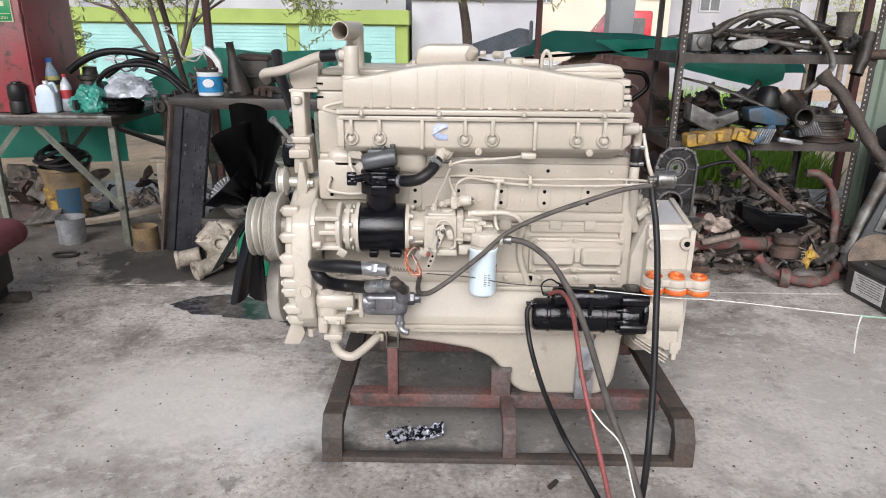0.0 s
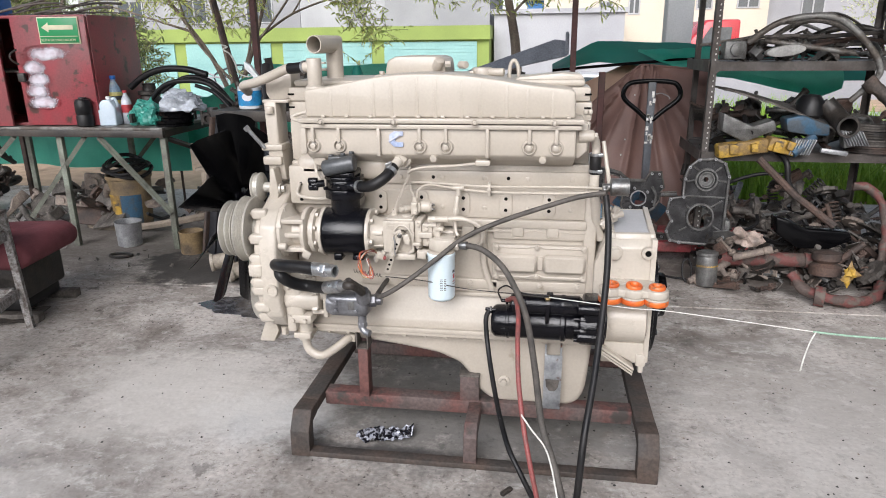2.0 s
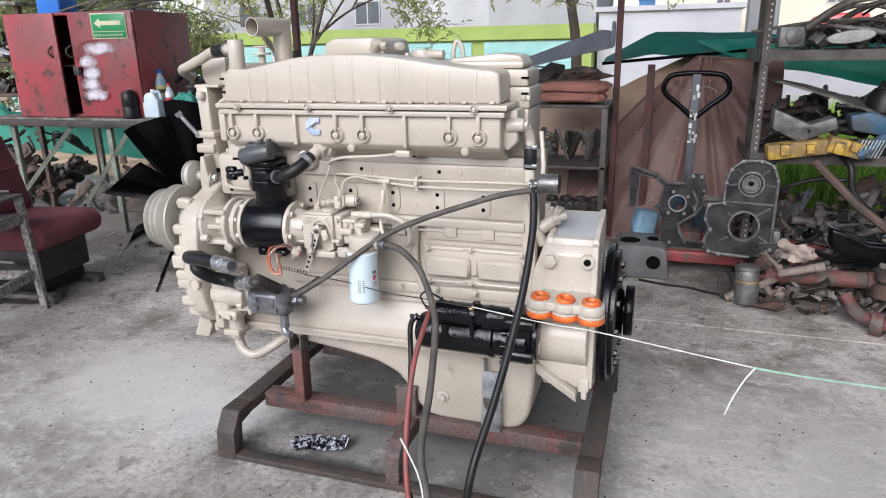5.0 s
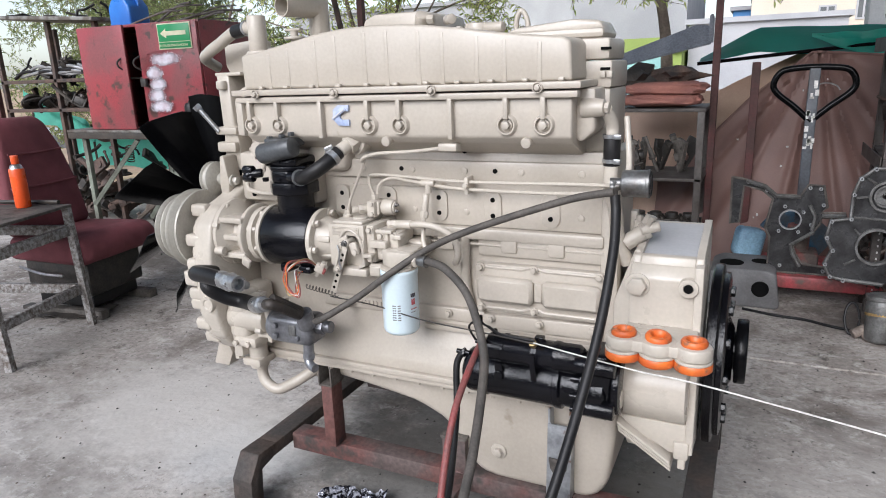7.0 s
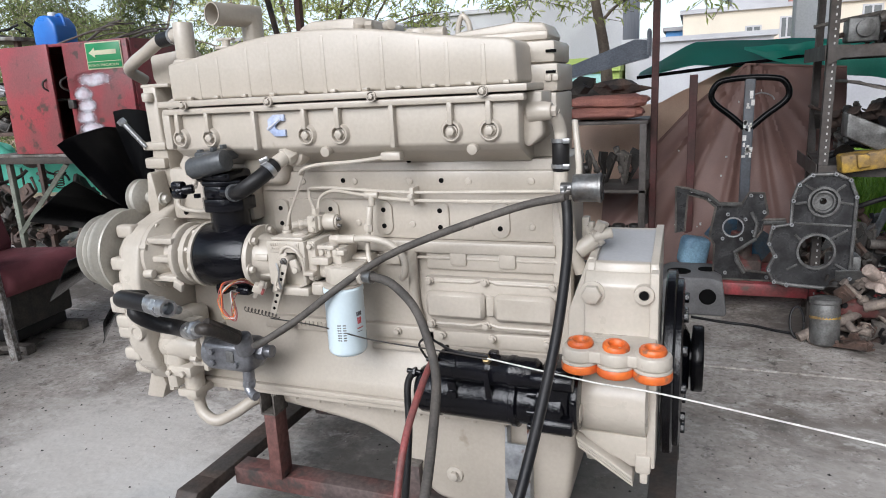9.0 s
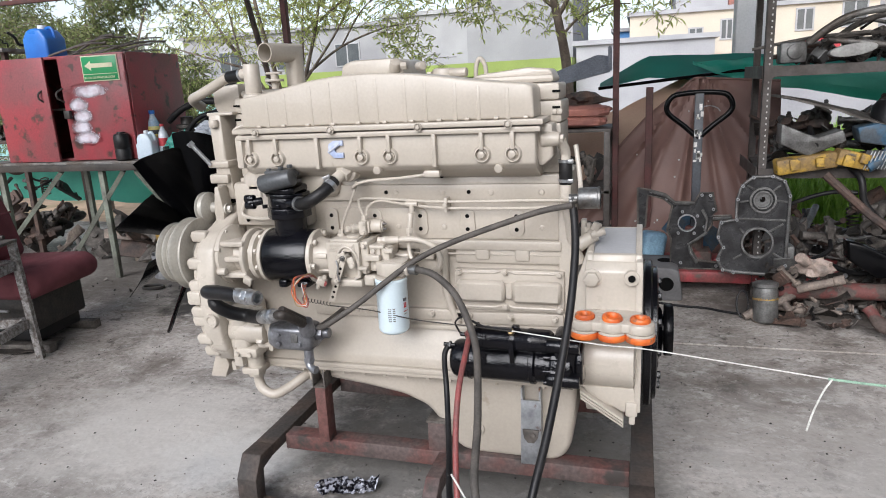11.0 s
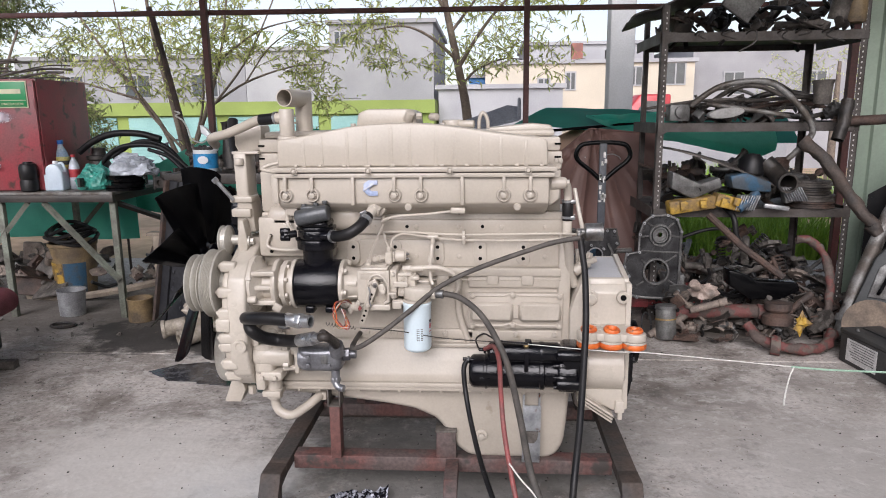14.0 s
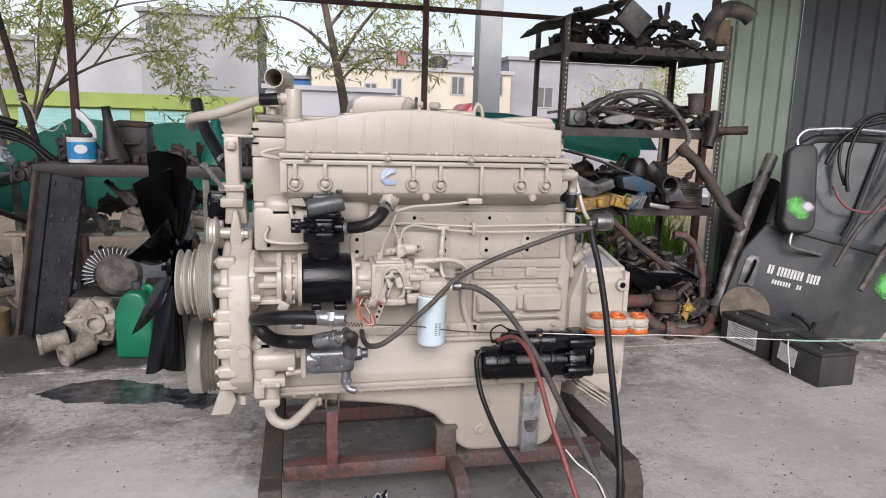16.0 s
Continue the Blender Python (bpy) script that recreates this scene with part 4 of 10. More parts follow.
def pulleys():
    p = Geo()
    prof = [(0.03, 0.0), (0.088, 0.001), (0.098, 0.003), (0.099, 0.006), (0.096, 0.009), (0.078, 0.016), (0.078, 0.018), (0.098, 0.025), (0.099, 0.028), (0.097, 0.031), (0.079, 0.037), (0.079, 0.039), (0.100, 0.046), (0.101, 0.049), (0.086, 0.053), (0.086, 0.056), (0.114, 0.061), (0.117, 0.064), (0.114, 0.068)]
    for k in range(6):
        prof += [(0.1105, 0.070 + 0.005 * k), (0.1145, 0.0725 + 0.005 * k)]
    prof += [(0.117, 0.101), (0.115, 0.105), (0.07, 0.106), (0.05, 0.106), (0.05, 0.125)]
    p.lathe((-0.362, 2.312, 0.828), (1, 0, 0), prof, 48)
    part("accessory_pulley", p, PULLEY, ENG)
    d = Geo()
    dp = [(0.04, 0.0), (0.118, 0.0), (0.129, 0.004), (0.132, 0.010), (0.132, 0.046), (0.128, 0.050), (0.112, 0.052)]
    for k in range(4):
        dp += [(0.125, 0.057 + 0.012 * k), (0.108, 0.063 + 0.012 * k)]
    dp += [(0.125, 0.106), (0.06, 0.108), (0.06, 0.15)]
    d.lathe((-0.38, 2.58, 0.50), (1, 0, 0), dp, 56)
    part("crank_damper", d, PULLEY, ENG)
    h = Geo()
    h.lathe((-0.43, 2.55, 0.84), (1, 0, 0), [(0.02, 0), (0.075, 0.0), (0.085, 0.008), (0.085, 0.02), (0.06, 0.03), (0.06, 0.045), (0.085, 0.05), (0.07, 0.055), (0.085, 0.06), (0.07, 0.065), (0.085, 0.07), (0.07, 0.075), (0.085, 0.08), (0.05, 0.09), (0.05, 0.2)], 40)
    for i in range(6):
        t = i * math.pi / 3
        y, z = 2.55 + 0.062 * math.cos(t), 0.835 + 0.062 * math.sin(t)
        h.hexa((-0.445, y, z), (-0.425, y, z), 0.01)
    hub = part("fan_hub", h, BLACK, ENG)
    for i in range(10):
        ang = radians(84 + i * 36)
        rows, cols = 9, 7
        grid = []
        for j in range(rows):
            q = j / (rows - 1)
            r = 0.080 + 0.288 * q
            wd = 0.028 + 0.050 * q ** 0.6
            line = []
            for k in range(cols):
                s = -1 + 2 * k / (cols - 1)
                rr = r + (0.012 * s - 0.015 * abs(s) ** 4) * q ** 3
                tw = radians(46 - 6 * q)
                curve = 0.014 * (1 - s * s)
                line.append((-math.sin(tw) * s * wd + curve, rr, math.cos(tw) * s * wd))
            grid.append(line)
        vs, fs = [], []
        ca, sa = math.cos(ang), math.sin(ang)
        for off in (0, 0.003):
            for line in grid:
                for x, r, t in line:
                    vs.append((-0.43 + x + off, 2.55 + r * ca - t * sa, 0.835 + r * sa + t * ca))
        n = rows * cols
        for j in range(rows - 1):
            for k in range(cols - 1):
                q = (j * cols + k, j * cols + k + 1, (j + 1) * cols + k + 1, (j + 1) * cols + k)
                fs.append(q)
                fs.append(tuple(n + v for v in q[::-1]))
        rim = [k for k in range(cols)] + [j * cols + cols - 1 for j in range(1, rows)] + [(rows - 1) * cols + k for k in range(cols - 2, -1, -1)] + [j * cols for j in range(rows - 2, 0, -1)]
        for u, v in zip(rim, rim[1:] + rim[:1]):
            fs.append((u, u + n, v + n, v))
        part("fan_blade", Geo().add(vs, fs), FANBLACK, hub, smooth=35)


def compressor():
    b = Geo()
    b.lathe((0.001, 2.322, 0.826), (1, 0, 0), [(0.05, 0), (0.079, 0.0), (0.082, 0.003), (0.083, 0.006), (0.083, 0.146), (0.081, 0.150), (0.05, 0.151)], 48)
    b.span((0.03, 2.28, 0.73), (0.06, 2.33, 0.755), 0.006)
    b.span((0.10, 2.27, 0.735), (0.14, 2.33, 0.755), 0.006)
    c = part("air_compressor", b, BLACK, ENG, "glossy black air compressor")
    n = Geo()
    n.lathe((0.07, 2.328, 0.86), (0, 0, 1), [(0.056, 0.0), (0.052, 0.03), (0.050, 0.04), (0.050, 0.085), (0.053, 0.092)], 36)
    octo = [(0.07 + 0.068 * math.cos(math.pi / 8 + k * math.pi / 4), 2.328 + 0.068 * math.sin(math.pi / 8 + k * math.pi / 4)) for k in range(8)]
    n.prism(octo, "z", 0.948, 0.982, 0.004)
    n.prism([(0.07 + (x - 0.07) * 0.94, 2.328 + (y - 2.328) * 0.94) for x, y in octo], "z", 0.982, 1.014, 0.006)
    n.prism([(0.07 + (x - 0.07) * 1.0, 2.328 + (y - 2.328) * 0.98) for x, y in octo], "z", 1.014, 1.026, 0.003)
    n.span((0.018, 2.27, 1.024), (0.122, 2.385, 1.048), 0.010, 3)
    for x in (0.02, 0.068, 0.116):
        n.hexa((x, 2.272, 0.985), (x, 2.272, 0.996), 0.009)
    n.cyl((0.02, 2.262, 1.01), (-0.02, 2.245, 1.005), 0.012, bev=0.003)
    n.cyl((0.10, 2.27, 1.0), (0.14, 2.265, 1.0), 0.014, bev=0.003)
    for x in (0.03, 0.07, 0.11):
        n.hexa((x, 2.275, 1.033), (x, 2.275, 1.045), 0.009)
    part("compressor_head", n, BLACK, c)
    f = Geo()
    f.cyl((-0.012, 2.25, 0.99), (-0.012, 2.25, 1.028), 0.010, bev=0.002)
    f.cyl((-0.03, 2.25, 1.018), (0.0, 2.25, 1.018), 0.012, bev=0.002)
    f.cyl((-0.03, 2.25, 0.998), (0.0, 2.25, 0.998), 0.012, bev=0.002)
    part("black_fitting", f, BLACK, c)
    v = Geo()
    v.cyl((0.020, 2.265, 1.058), (0.128, 2.265, 1.080), 0.027, bev=0.006)
    v.span((0.035, 2.26, 1.078), (0.125, 2.32, 1.100), 0.006)
    bolts(v, [(0.045, 2.275, 1.095), (0.085, 2.275, 1.10), (0.115, 2.275, 1.106)], (0, 0, 1), 0.009, 0.01)
    part("unloader_valve", v, VALVEGREY, c, "dull grey cylindrical valve body")
    hs = part("air_hose", Geo().tube([(0.132, 2.268, 1.0), (0.161, 2.249, 1.003), (0.195, 2.225, 1.013), (0.222, 2.227, 1.028), (0.243, 2.245, 1.046), (0.257, 2.275, 1.067)], 0.0185, 16), RUBBER, c, "short black rubber hose")
    part("hose_clamp", Geo().ring((0.137, 2.265, 1.0), (0.146, 2.259, 1.001), 0.0215, 0.018), STEEL, hs)
    part("hose_clamp", Geo().ring((0.248, 2.252, 1.052), (0.253, 2.262, 1.06), 0.0215, 0.018).box((0.245, 2.25, 1.08), (0.022, 0.009, 0.011), 0.002, rot=(0, -20, 25)), STEEL, hs)
    s = Geo()
    s.cyl((0.258, 2.277, 1.068), (0.272, 2.31, 1.085), 0.017, bev=0.003)
    s.hexa((0.268, 2.30, 1.08), (0.277, 2.322, 1.09), 0.024)
    s.cyl((0.275, 2.32, 1.087), (0.28, 2.36, 1.09), 0.033, bev=0.006)
    part("hose_fitting", s, BEIGE_LT, ENG)


def fuel_pump():
    g = Geo()
    g.lathe((0.153, 2.322, 0.826), (1, 0, 0), [(0.06, 0), (0.082, 0.001), (0.083, 0.010), (0.081, 0.013), (0.062, 0.016), (0.056, 0.030), (0.052, 0.052), (0.050, 0.068)], 40)
    for t in (0.2, 1.25, 2.3, 3.35, 4.4, 5.45):
        y, z = 2.322 + 0.071 * math.cos(t), 0.826 + 0.071 * math.sin(t)
        g.cyl((0.163, y, z), (0.170, y, z), 0.013, bev=0.002).hexa((0.169, y, z), (0.180, y, z), 0.009)
    for t in (-0.9, 0.1, 2.9, 3.9):
        y, z = 2.322 + 0.055 * math.cos(t), 0.826 + 0.055 * math.sin(t)
        g.box((0.190, y, z), (0.045, 0.008, 0.016), 0.003, rot=(math.degrees(t), 0, 0))
    # hollow front round the lever shaft
    g.span((0.215, 2.284, 0.768), (0.322, 2.40, 0.884), 0.006)
    g.span((0.215, 2.262, 0.772), (0.2505, 2.292, 0.884), 0.005)
    g.prism([(0.249, 0.884), (0.249, 0.832), (0.256, 0.855), (0.266, 0.866), (0.282, 0.871), (0.298, 0.866), (0.310, 0.850), (0.315, 0.828), (0.322, 0.828), (0.322, 0.884)], "y", 2.262, 2.292, 0.002)
    g.prism([(0.314, 0.845), (0.3225, 0.845), (0.3225, 0.778), (0.300, 0.768), (0.300, 0.776), (0.313, 0.784)], "y", 2.258, 2.292, 0.002)
    g.tube([(0.252, 2.260, 0.790), (0.2515, 2.259, 0.835), (0.262, 2.258, 0.862), (0.281, 2.258, 0.872), (0.302, 2.258, 0.862), (0.316, 2.259, 0.835), (0.319, 2.260, 0.784)], 0.0042, 8, 5)
    g.span((0.222, 2.258, 0.748), (0.325, 2.36, 0.770), 0.006)
    g.span((0.228, 2.264, 0.884), (0.318, 2.37, 0.893), 0.004)
    g.cyl((0.292, 2.300, 0.892), (0.292, 2.300, 0.899), 0.020, bev=0.003)
    g.cyl((0.246, 2.312, 0.892), (0.246, 2.312, 0.901), 0.012, bev=0.002)
    g.span((0.226, 2.2595, 0.856), (0.308, 2.264, 0.8815), 0.0015)
    p = part("fuel_pump", g, BEIGE_LT, ENG)
    rel = Geo()
    for i in range(9):
        rel.box((0.231 + i * 0.0062, 2.2588, 0.8755), (0.0040, 0.0022, 0.0065), 0.0004)
    for i in range(5):
        rel.box((0.234 + i * 0.0060, 2.2588, 0.866), (0.0036, 0.0020, 0.0040), 0.0004)
    rel.box((0.296, 2.2588, 0.8735), (0.018, 0.0022, 0.009), 0.001, rot=(0, -25, 0))
    part("cast_marks", rel, BEIGE_LT, p)
    # governor block beside the body
    b = Geo()
    b.span((0.322, 2.272, 0.786), (0.346, 2.392, 0.884), 0.005)
    b.span((0.346, 2.280, 0.792), (0.382, 2.385, 0.872), 0.006)
    b.span((0.336, 2.262, 0.828), (0.384, 2.282, 0.846), 0.003)
    b.span((0.318, 2.252, 0.802), (0.346, 2.275, 0.812), 0.003)
    b.span((0.350, 2.272, 0.864), (0.396, 2.30, 0.874), 0.003)
    b.span((0.380, 2.285, 0.806), (0.408, 2.372, 0.866), 0.008)
    b.span((0.392, 2.276, 0.850), (0.420, 2.30, 0.862), 0.003)
    b.cyl((0.382, 2.318, 0.800), (0.405, 2.318, 0.800), 0.019, bev=0.004)
    b.cyl((0.330, 2.275, 0.774), (0.372, 2.275, 0.774), 0.010, bev=0.003)
    b.span((0.330, 2.262, 0.752), (0.362, 2.33, 0.780), 0.006)
    gov = part("governor_block", b, BEIGE_LT, p)
    for x, y, z in [(0.362, 2.280, 0.857), (0.366, 2.280, 0.808), (0.396, 2.285, 0.858), (0.402, 2.285, 0.815), (0.334, 2.272, 0.872), (0.334, 2.272, 0.796)]:
        part("socket_screw", Geo().cyl((x, y, z), (x, y - 0.010, z), 0.0065, seg=14, bev=0.001).cyl((x, y + 0.001, z), (x, y - 0.002, z), 0.010, seg=14), BEIGE_LT, gov)
    # shut-off valve on top
    s = Geo()
    s.span((0.302, 2.315, 0.893), (0.326, 2.372, 0.936), 0.005)
    s.span((0.326, 2.326, 0.900), (0.333, 2.372, 0.934), 0.002)
    s.cyl((0.332, 2.352, 0.916), (0.366, 2.352, 0.916), 0.0200, bev=0.003)
    s.cyl((0.366, 2.352, 0.916), (0.371, 2.352, 0.916), 0.0165, bev=0.002)
    s.cyl((0.302, 2.335, 0.914), (0.284, 2.318, 0.914), 0.011, bev=0.002).hexa((0.288, 2.322, 0.914), (0.279, 2.314, 0.914), 0.0135)
    s.cyl((0.280, 2.314, 0.914), (0.268, 2.302, 0.914), 0.009, bev=0.002)
    sol = part("shutoff_solenoid", s, BEIGE_LT, p)
    for z in (0.924, 0.908):
        part("terminal", Geo().cyl((0.369, 2.345, z), (0.381, 2.345, z), 0.0032, seg=10).hexa((0.371, 2.345, z), (0.376, 2.345, z), 0.006), WORNSTEEL, sol, "small dark steel terminal stud")
    for z in (0.929, 0.903):
        part("screw", Geo().cyl((0.318, 2.316, z), (0.318, 2.310, z), 0.0055, seg=12, bev=0.001), BEIGE_LT, sol)
    # levers
    top, end = Vector((0.278, 2.246, 0.841)), Vector((0.226, 2.247, 0.704))
    d = end - top
    tilt = math.degrees(math.atan2(-d.x, -d.z))
    mid = (top + end) / 2
    m = pose(*mid, 0, tilt, 0)
    lv = Geo().box(tuple(mid), (0.0175, 0.0035, d.length), 0.0015, rot=(0, tilt, 0))
    lv.cyl(top + Vector((0, 0.03, 0)), top + Vector((0, -0.006, 0)), 0.0105, bev=0.002)
    tl = part("throttle_lever", lv, BEIGE_LT, p, "perforated beige throttle lever")
    part("pivot_nut", Geo().hexa(top + Vector((0, -0.004, 0)), top + Vector((0, -0.012, 0)), 0.0085).cyl(top + Vector((0, -0.011, 0)), top + Vector((0, -0.018, 0)), 0.0045, seg=12), WORNSTEEL, tl)
    part("link_ball", Geo().hexa(m @ Vector((0, -0.002, -0.002)), m @ Vector((0, -0.010, -0.002)), 0.0085).cyl(m @ Vector((0, -0.009, -0.002)), m @ Vector((0, -0.015, -0.002)), 0.005, seg=12, bev=0.001), BEIGE_LT, tl)
    for k in (-0.058, -0.040, -0.022, 0.022, 0.038):
        part("lever_hole", Geo().cyl(m @ Vector((0, -0.0021, k)), m @ Vector((0, 0.0, k)), 0.0042, seg=12), VOID, tl, "dark hole in the lever")
    sl = Geo().box((0.250, 2.244, 0.800), (0.007, 0.004, 0.085), 0.001, rot=(0, 20, 0))
    sl.box((0.300, 2.250, 0.826), (0.022, 0.012, 0.034), 0.004, rot=(0, -18, 0)).cyl((0.304, 2.262, 0.818), (0.304, 2.238, 0.818), 0.008, bev=0.002)
    sl.box((0.268, 2.248, 0.850), (0.030, 0.006, 0.010), 0.002, rot=(0, -30, 0))
    part("stop_lever", sl, BEIGE_LT, p)
    part("link_rod", Geo().tube([(0.256, 2.238, 0.835), (0.262, 2.236, 0.815), (0.258, 2.238, 0.79), (0.262, 2.240, 0.77)], 0.0025, 8), STEEL, p)
    cn = Geo().box((0.214, 2.218, 0.775), (0.030, 0.020, 0.022), 0.004, rot=(15, 28, 30)).box((0.226, 2.212, 0.788), (0.012, 0.016, 0.014), 0.003, rot=(15, 28, 30)).box((0.200, 2.226, 0.765), (0.010, 0.026, 0.028), 0.003, rot=(15, 28, 30))
    con = part("connector", cn, BEIGE_LT, p)
    part("plug_seal", Geo().box((0.232, 2.206, 0.772), (0.007, 0.014, 0.012), 0.002, rot=(15, 28, 30)), REDCABLE, con, "red connector seal")
    rng = random.Random(15)
    for k, col in enumerate((REDCABLE, ORANGE, REDCABLE, BRASS, PAPER, REDCABLE, ORANGE)):
        def j(v):
            return v + rng.uniform(-0.007, 0.007)
        w = Geo().tube([(0.206, 2.215, 0.782), (j(0.188), 2.185, j(0.806)), (j(0.166), 2.150, j(0.798)), (j(0.166), 2.132, j(0.765)), (j(0.180), 2.125, j(0.738)), (j(0.201), 2.127, 0.724 + 0.002 * k), (j(0.205), 2.130, j(0.750)), (j(0.190), 2.150, j(0.780)), (0.172 + 0.002 * k, 2.18, 0.775)], 0.0013, 6)
        part("wire", w, col, p, "loose thin coloured wires")
    fx, fy = 0.413, 2.272
    fh = Geo()
    fh.cyl((fx, fy, 0.780), (fx, fy, 0.786), 0.047, bev=0.002, seg=36)
    fh.prism([(0.372, 2.262), (0.398, 2.242), (0.440, 2.240), (0.460, 2.250), (0.460, 2.290), (0.452, 2.345), (0.380, 2.345), (0.366, 2.31)], "z", 0.786, 0.828, 0.006)
    fh.span((0.385, 2.335, 0.79), (0.45, 2.40, 0.835), 0.008)
    fh.cyl((0.455, 2.268, 0.808), (0.468, 2.262, 0.808), 0.016, bev=0.002).hexa((0.464, 2.264, 0.808), (0.478, 2.258, 0.808), 0.0185)
    hd = part("filter_head", fh, BEIGE_LT, ENG)
    part("hose_collar", Geo().cyl((0.478, 2.258, 0.808), (0.500, 2.252, 0.809), 0.0135, bev=0.002).ring((0.496, 2.253, 0.809), (0.503, 2.2515, 0.809), 0.0150, 0.010), WORNSTEEL, hd, "dull steel hose collar")
    fl = Geo().lathe((fx, fy, 0.610), (0, 0, 1), [(0.010, 0.004), (0.030, 0.0), (0.038, 0.002), (0.0445, 0.008), (0.0465, 0.014), (0.0465, 0.155), (0.0480, 0.158), (0.0480, 0.166), (0.0440, 0.170)], 44)
    f = part("fuel_filter", fl, FILTERWHITE, ENG, "pale blue-white spin-on fuel filter with faded print")
    R = 0.0467
    for cidx in range(2):
        for r in range(7):
            a0 = radians(-88 + cidx * 17)
            wd = 0.20 - 0.04 * ((r * 3 + cidx) % 3)
            k = Geo().add([(fx + R * math.cos(a), fy + R * math.sin(a), 0.655 + r * 0.0062 + z * 0.0030) for a, z in ((a0, 0), (a0 + wd, 0), (a0 + wd, 1), (a0, 1))], [(0, 1, 2, 3)])
            part("print_bar", k, ALU, f, "faded grey print")
    for a0, n, z0, z1, mt in ((-28, 4, 0.712, 0.722, INK), (-26, 3, 0.692, 0.708, REDINK), (-28, 5, 0.680, 0.683, REDINK), (-28, 4, 0.672, 0.674, ALU)):
        k = Geo()
        for i in range(n):
            b0 = radians(a0 + i * 5)
            k.add([(fx + R * math.cos(a), fy + R * math.sin(a), z) for a, z in ((b0, z0), (b0 + 0.075, z0), (b0 + 0.075, z1), (b0, z1))], [(0, 1, 2, 3)])
        part("print_bar", k, mt, f, "faded dark and red print")


def starter():
    g = Geo()
    ax = Vector((1, -0.065, 0.018)).normalized()
    o = Vector((0.598, 2.30, 0.526))
    g.lathe(o, ax, [(0.02, -0.012), (0.045, -0.010), (0.054, -0.002), (0.057, 0.006), (0.057, 0.04), (0.060, 0.043), (0.060, 0.050), (0.057, 0.053), (0.057, 0.225), (0.060, 0.228), (0.060, 0.24), (0.052, 0.245), (0.052, 0.285), (0.064, 0.29), (0.066, 0.296), (0.066, 0.345), (0.058, 0.352), (0.03, 0.355)], 40)
    g.span((0.62, 2.238, 0.51), (0.66, 2.25, 0.525), 0.003)
    g.span((0.70, 2.262, 0.565), (0.86, 2.30, 0.59), 0.008)
    for k, (y, z) in enumerate([(2.226, 0.50), (2.222, 0.535), (2.232, 0.572)]):
        g.hexa((0.885, y, z), (0.905, y, z), 0.010)
        g.cyl((0.865, y, z), (0.89, y, z), 0.007)
    s = part("starter_motor", g, BLACK, ENG, "glossy black starter motor")
    q = Geo()
    o2 = Vector((0.655, 2.268, 0.607))
    q.lathe(o2, ax, [(0.018, -0.006), (0.028, -0.002), (0.034, 0.004), (0.034, 0.040), (0.036, 0.042), (0.036, 0.048), (0.034, 0.050), (0.034, 0.165), (0.036, 0.168), (0.036, 0.178), (0.034, 0.182), (0.034, 0.225), (0.026, 0.235), (0.015, 0.238)], 36)
    part("drive_end", Geo().span((0.892, 2.222, 0.496), (0.958, 2.32, 0.640), 0.016, 3).cyl((0.955, 2.29, 0.55), (0.972, 2.29, 0.55), 0.072, bev=0.004), BLACK, s)
    for z in (0.512, 0.612):
        part("bolt_boss", Geo().cyl((0.875, 2.227, z), (0.966, 2.223, z), 0.0205, bev=0.005), BLACK, s)
    q.lathe(Vector((0.655, 2.268, 0.607)), ax, [(0.0345, 0.118), (0.0360, 0.119), (0.0360, 0.131), (0.0345, 0.132)], 36, close=False)
    q.box((0.776, 2.229, 0.585), (0.014, 0.010, 0.075), 0.003, rot=(14, 0, 0)).box((0.783, 2.262, 0.645), (0.022, 0.022, 0.014), 0.004)
    q.box((0.689, 2.240, 0.560), (0.020, 0.008, 0.040), 0.003, rot=(10, 0, 0)).cyl((0.689, 2.242, 0.548), (0.689, 2.232, 0.548), 0.012, bev=0.002)
    part("starter_solenoid", q, BLACK, s)
    for p in [(0.655, 2.268, 0.612), (0.600, 2.275, 0.575)]:
        part("terminal", Geo().cyl(p, (p[0] - 0.035, p[1], p[2] + 0.002), 0.006).hexa((p[0] - 0.012, p[1], p[2]), (p[0] - 0.02, p[1], p[2]), 0.012), BLACK, s)
    part("stud", Geo().cyl((0.675, 2.262, 0.636), (0.675, 2.255, 0.655), 0.006), BLACK, s)
    nt = Geo().hexa((0.775, 2.240, 0.636), (0.775, 2.228, 0.648), 0.010)
    part("hex_plug", nt, BRASS, s)
    w = Geo().tube([(0.62, 2.27, 0.612), (0.61, 2.25, 0.655), (0.635, 2.24, 0.678), (0.66, 2.245, 0.665), (0.68, 2.25, 0.65)], 0.0028, 6)
    w.tube([(0.66, 2.25, 0.663), (0.70, 2.232, 0.655), (0.78, 2.228, 0.652)], 0.0035, 6)
    part("starter_wire", w, RUBBER, s)


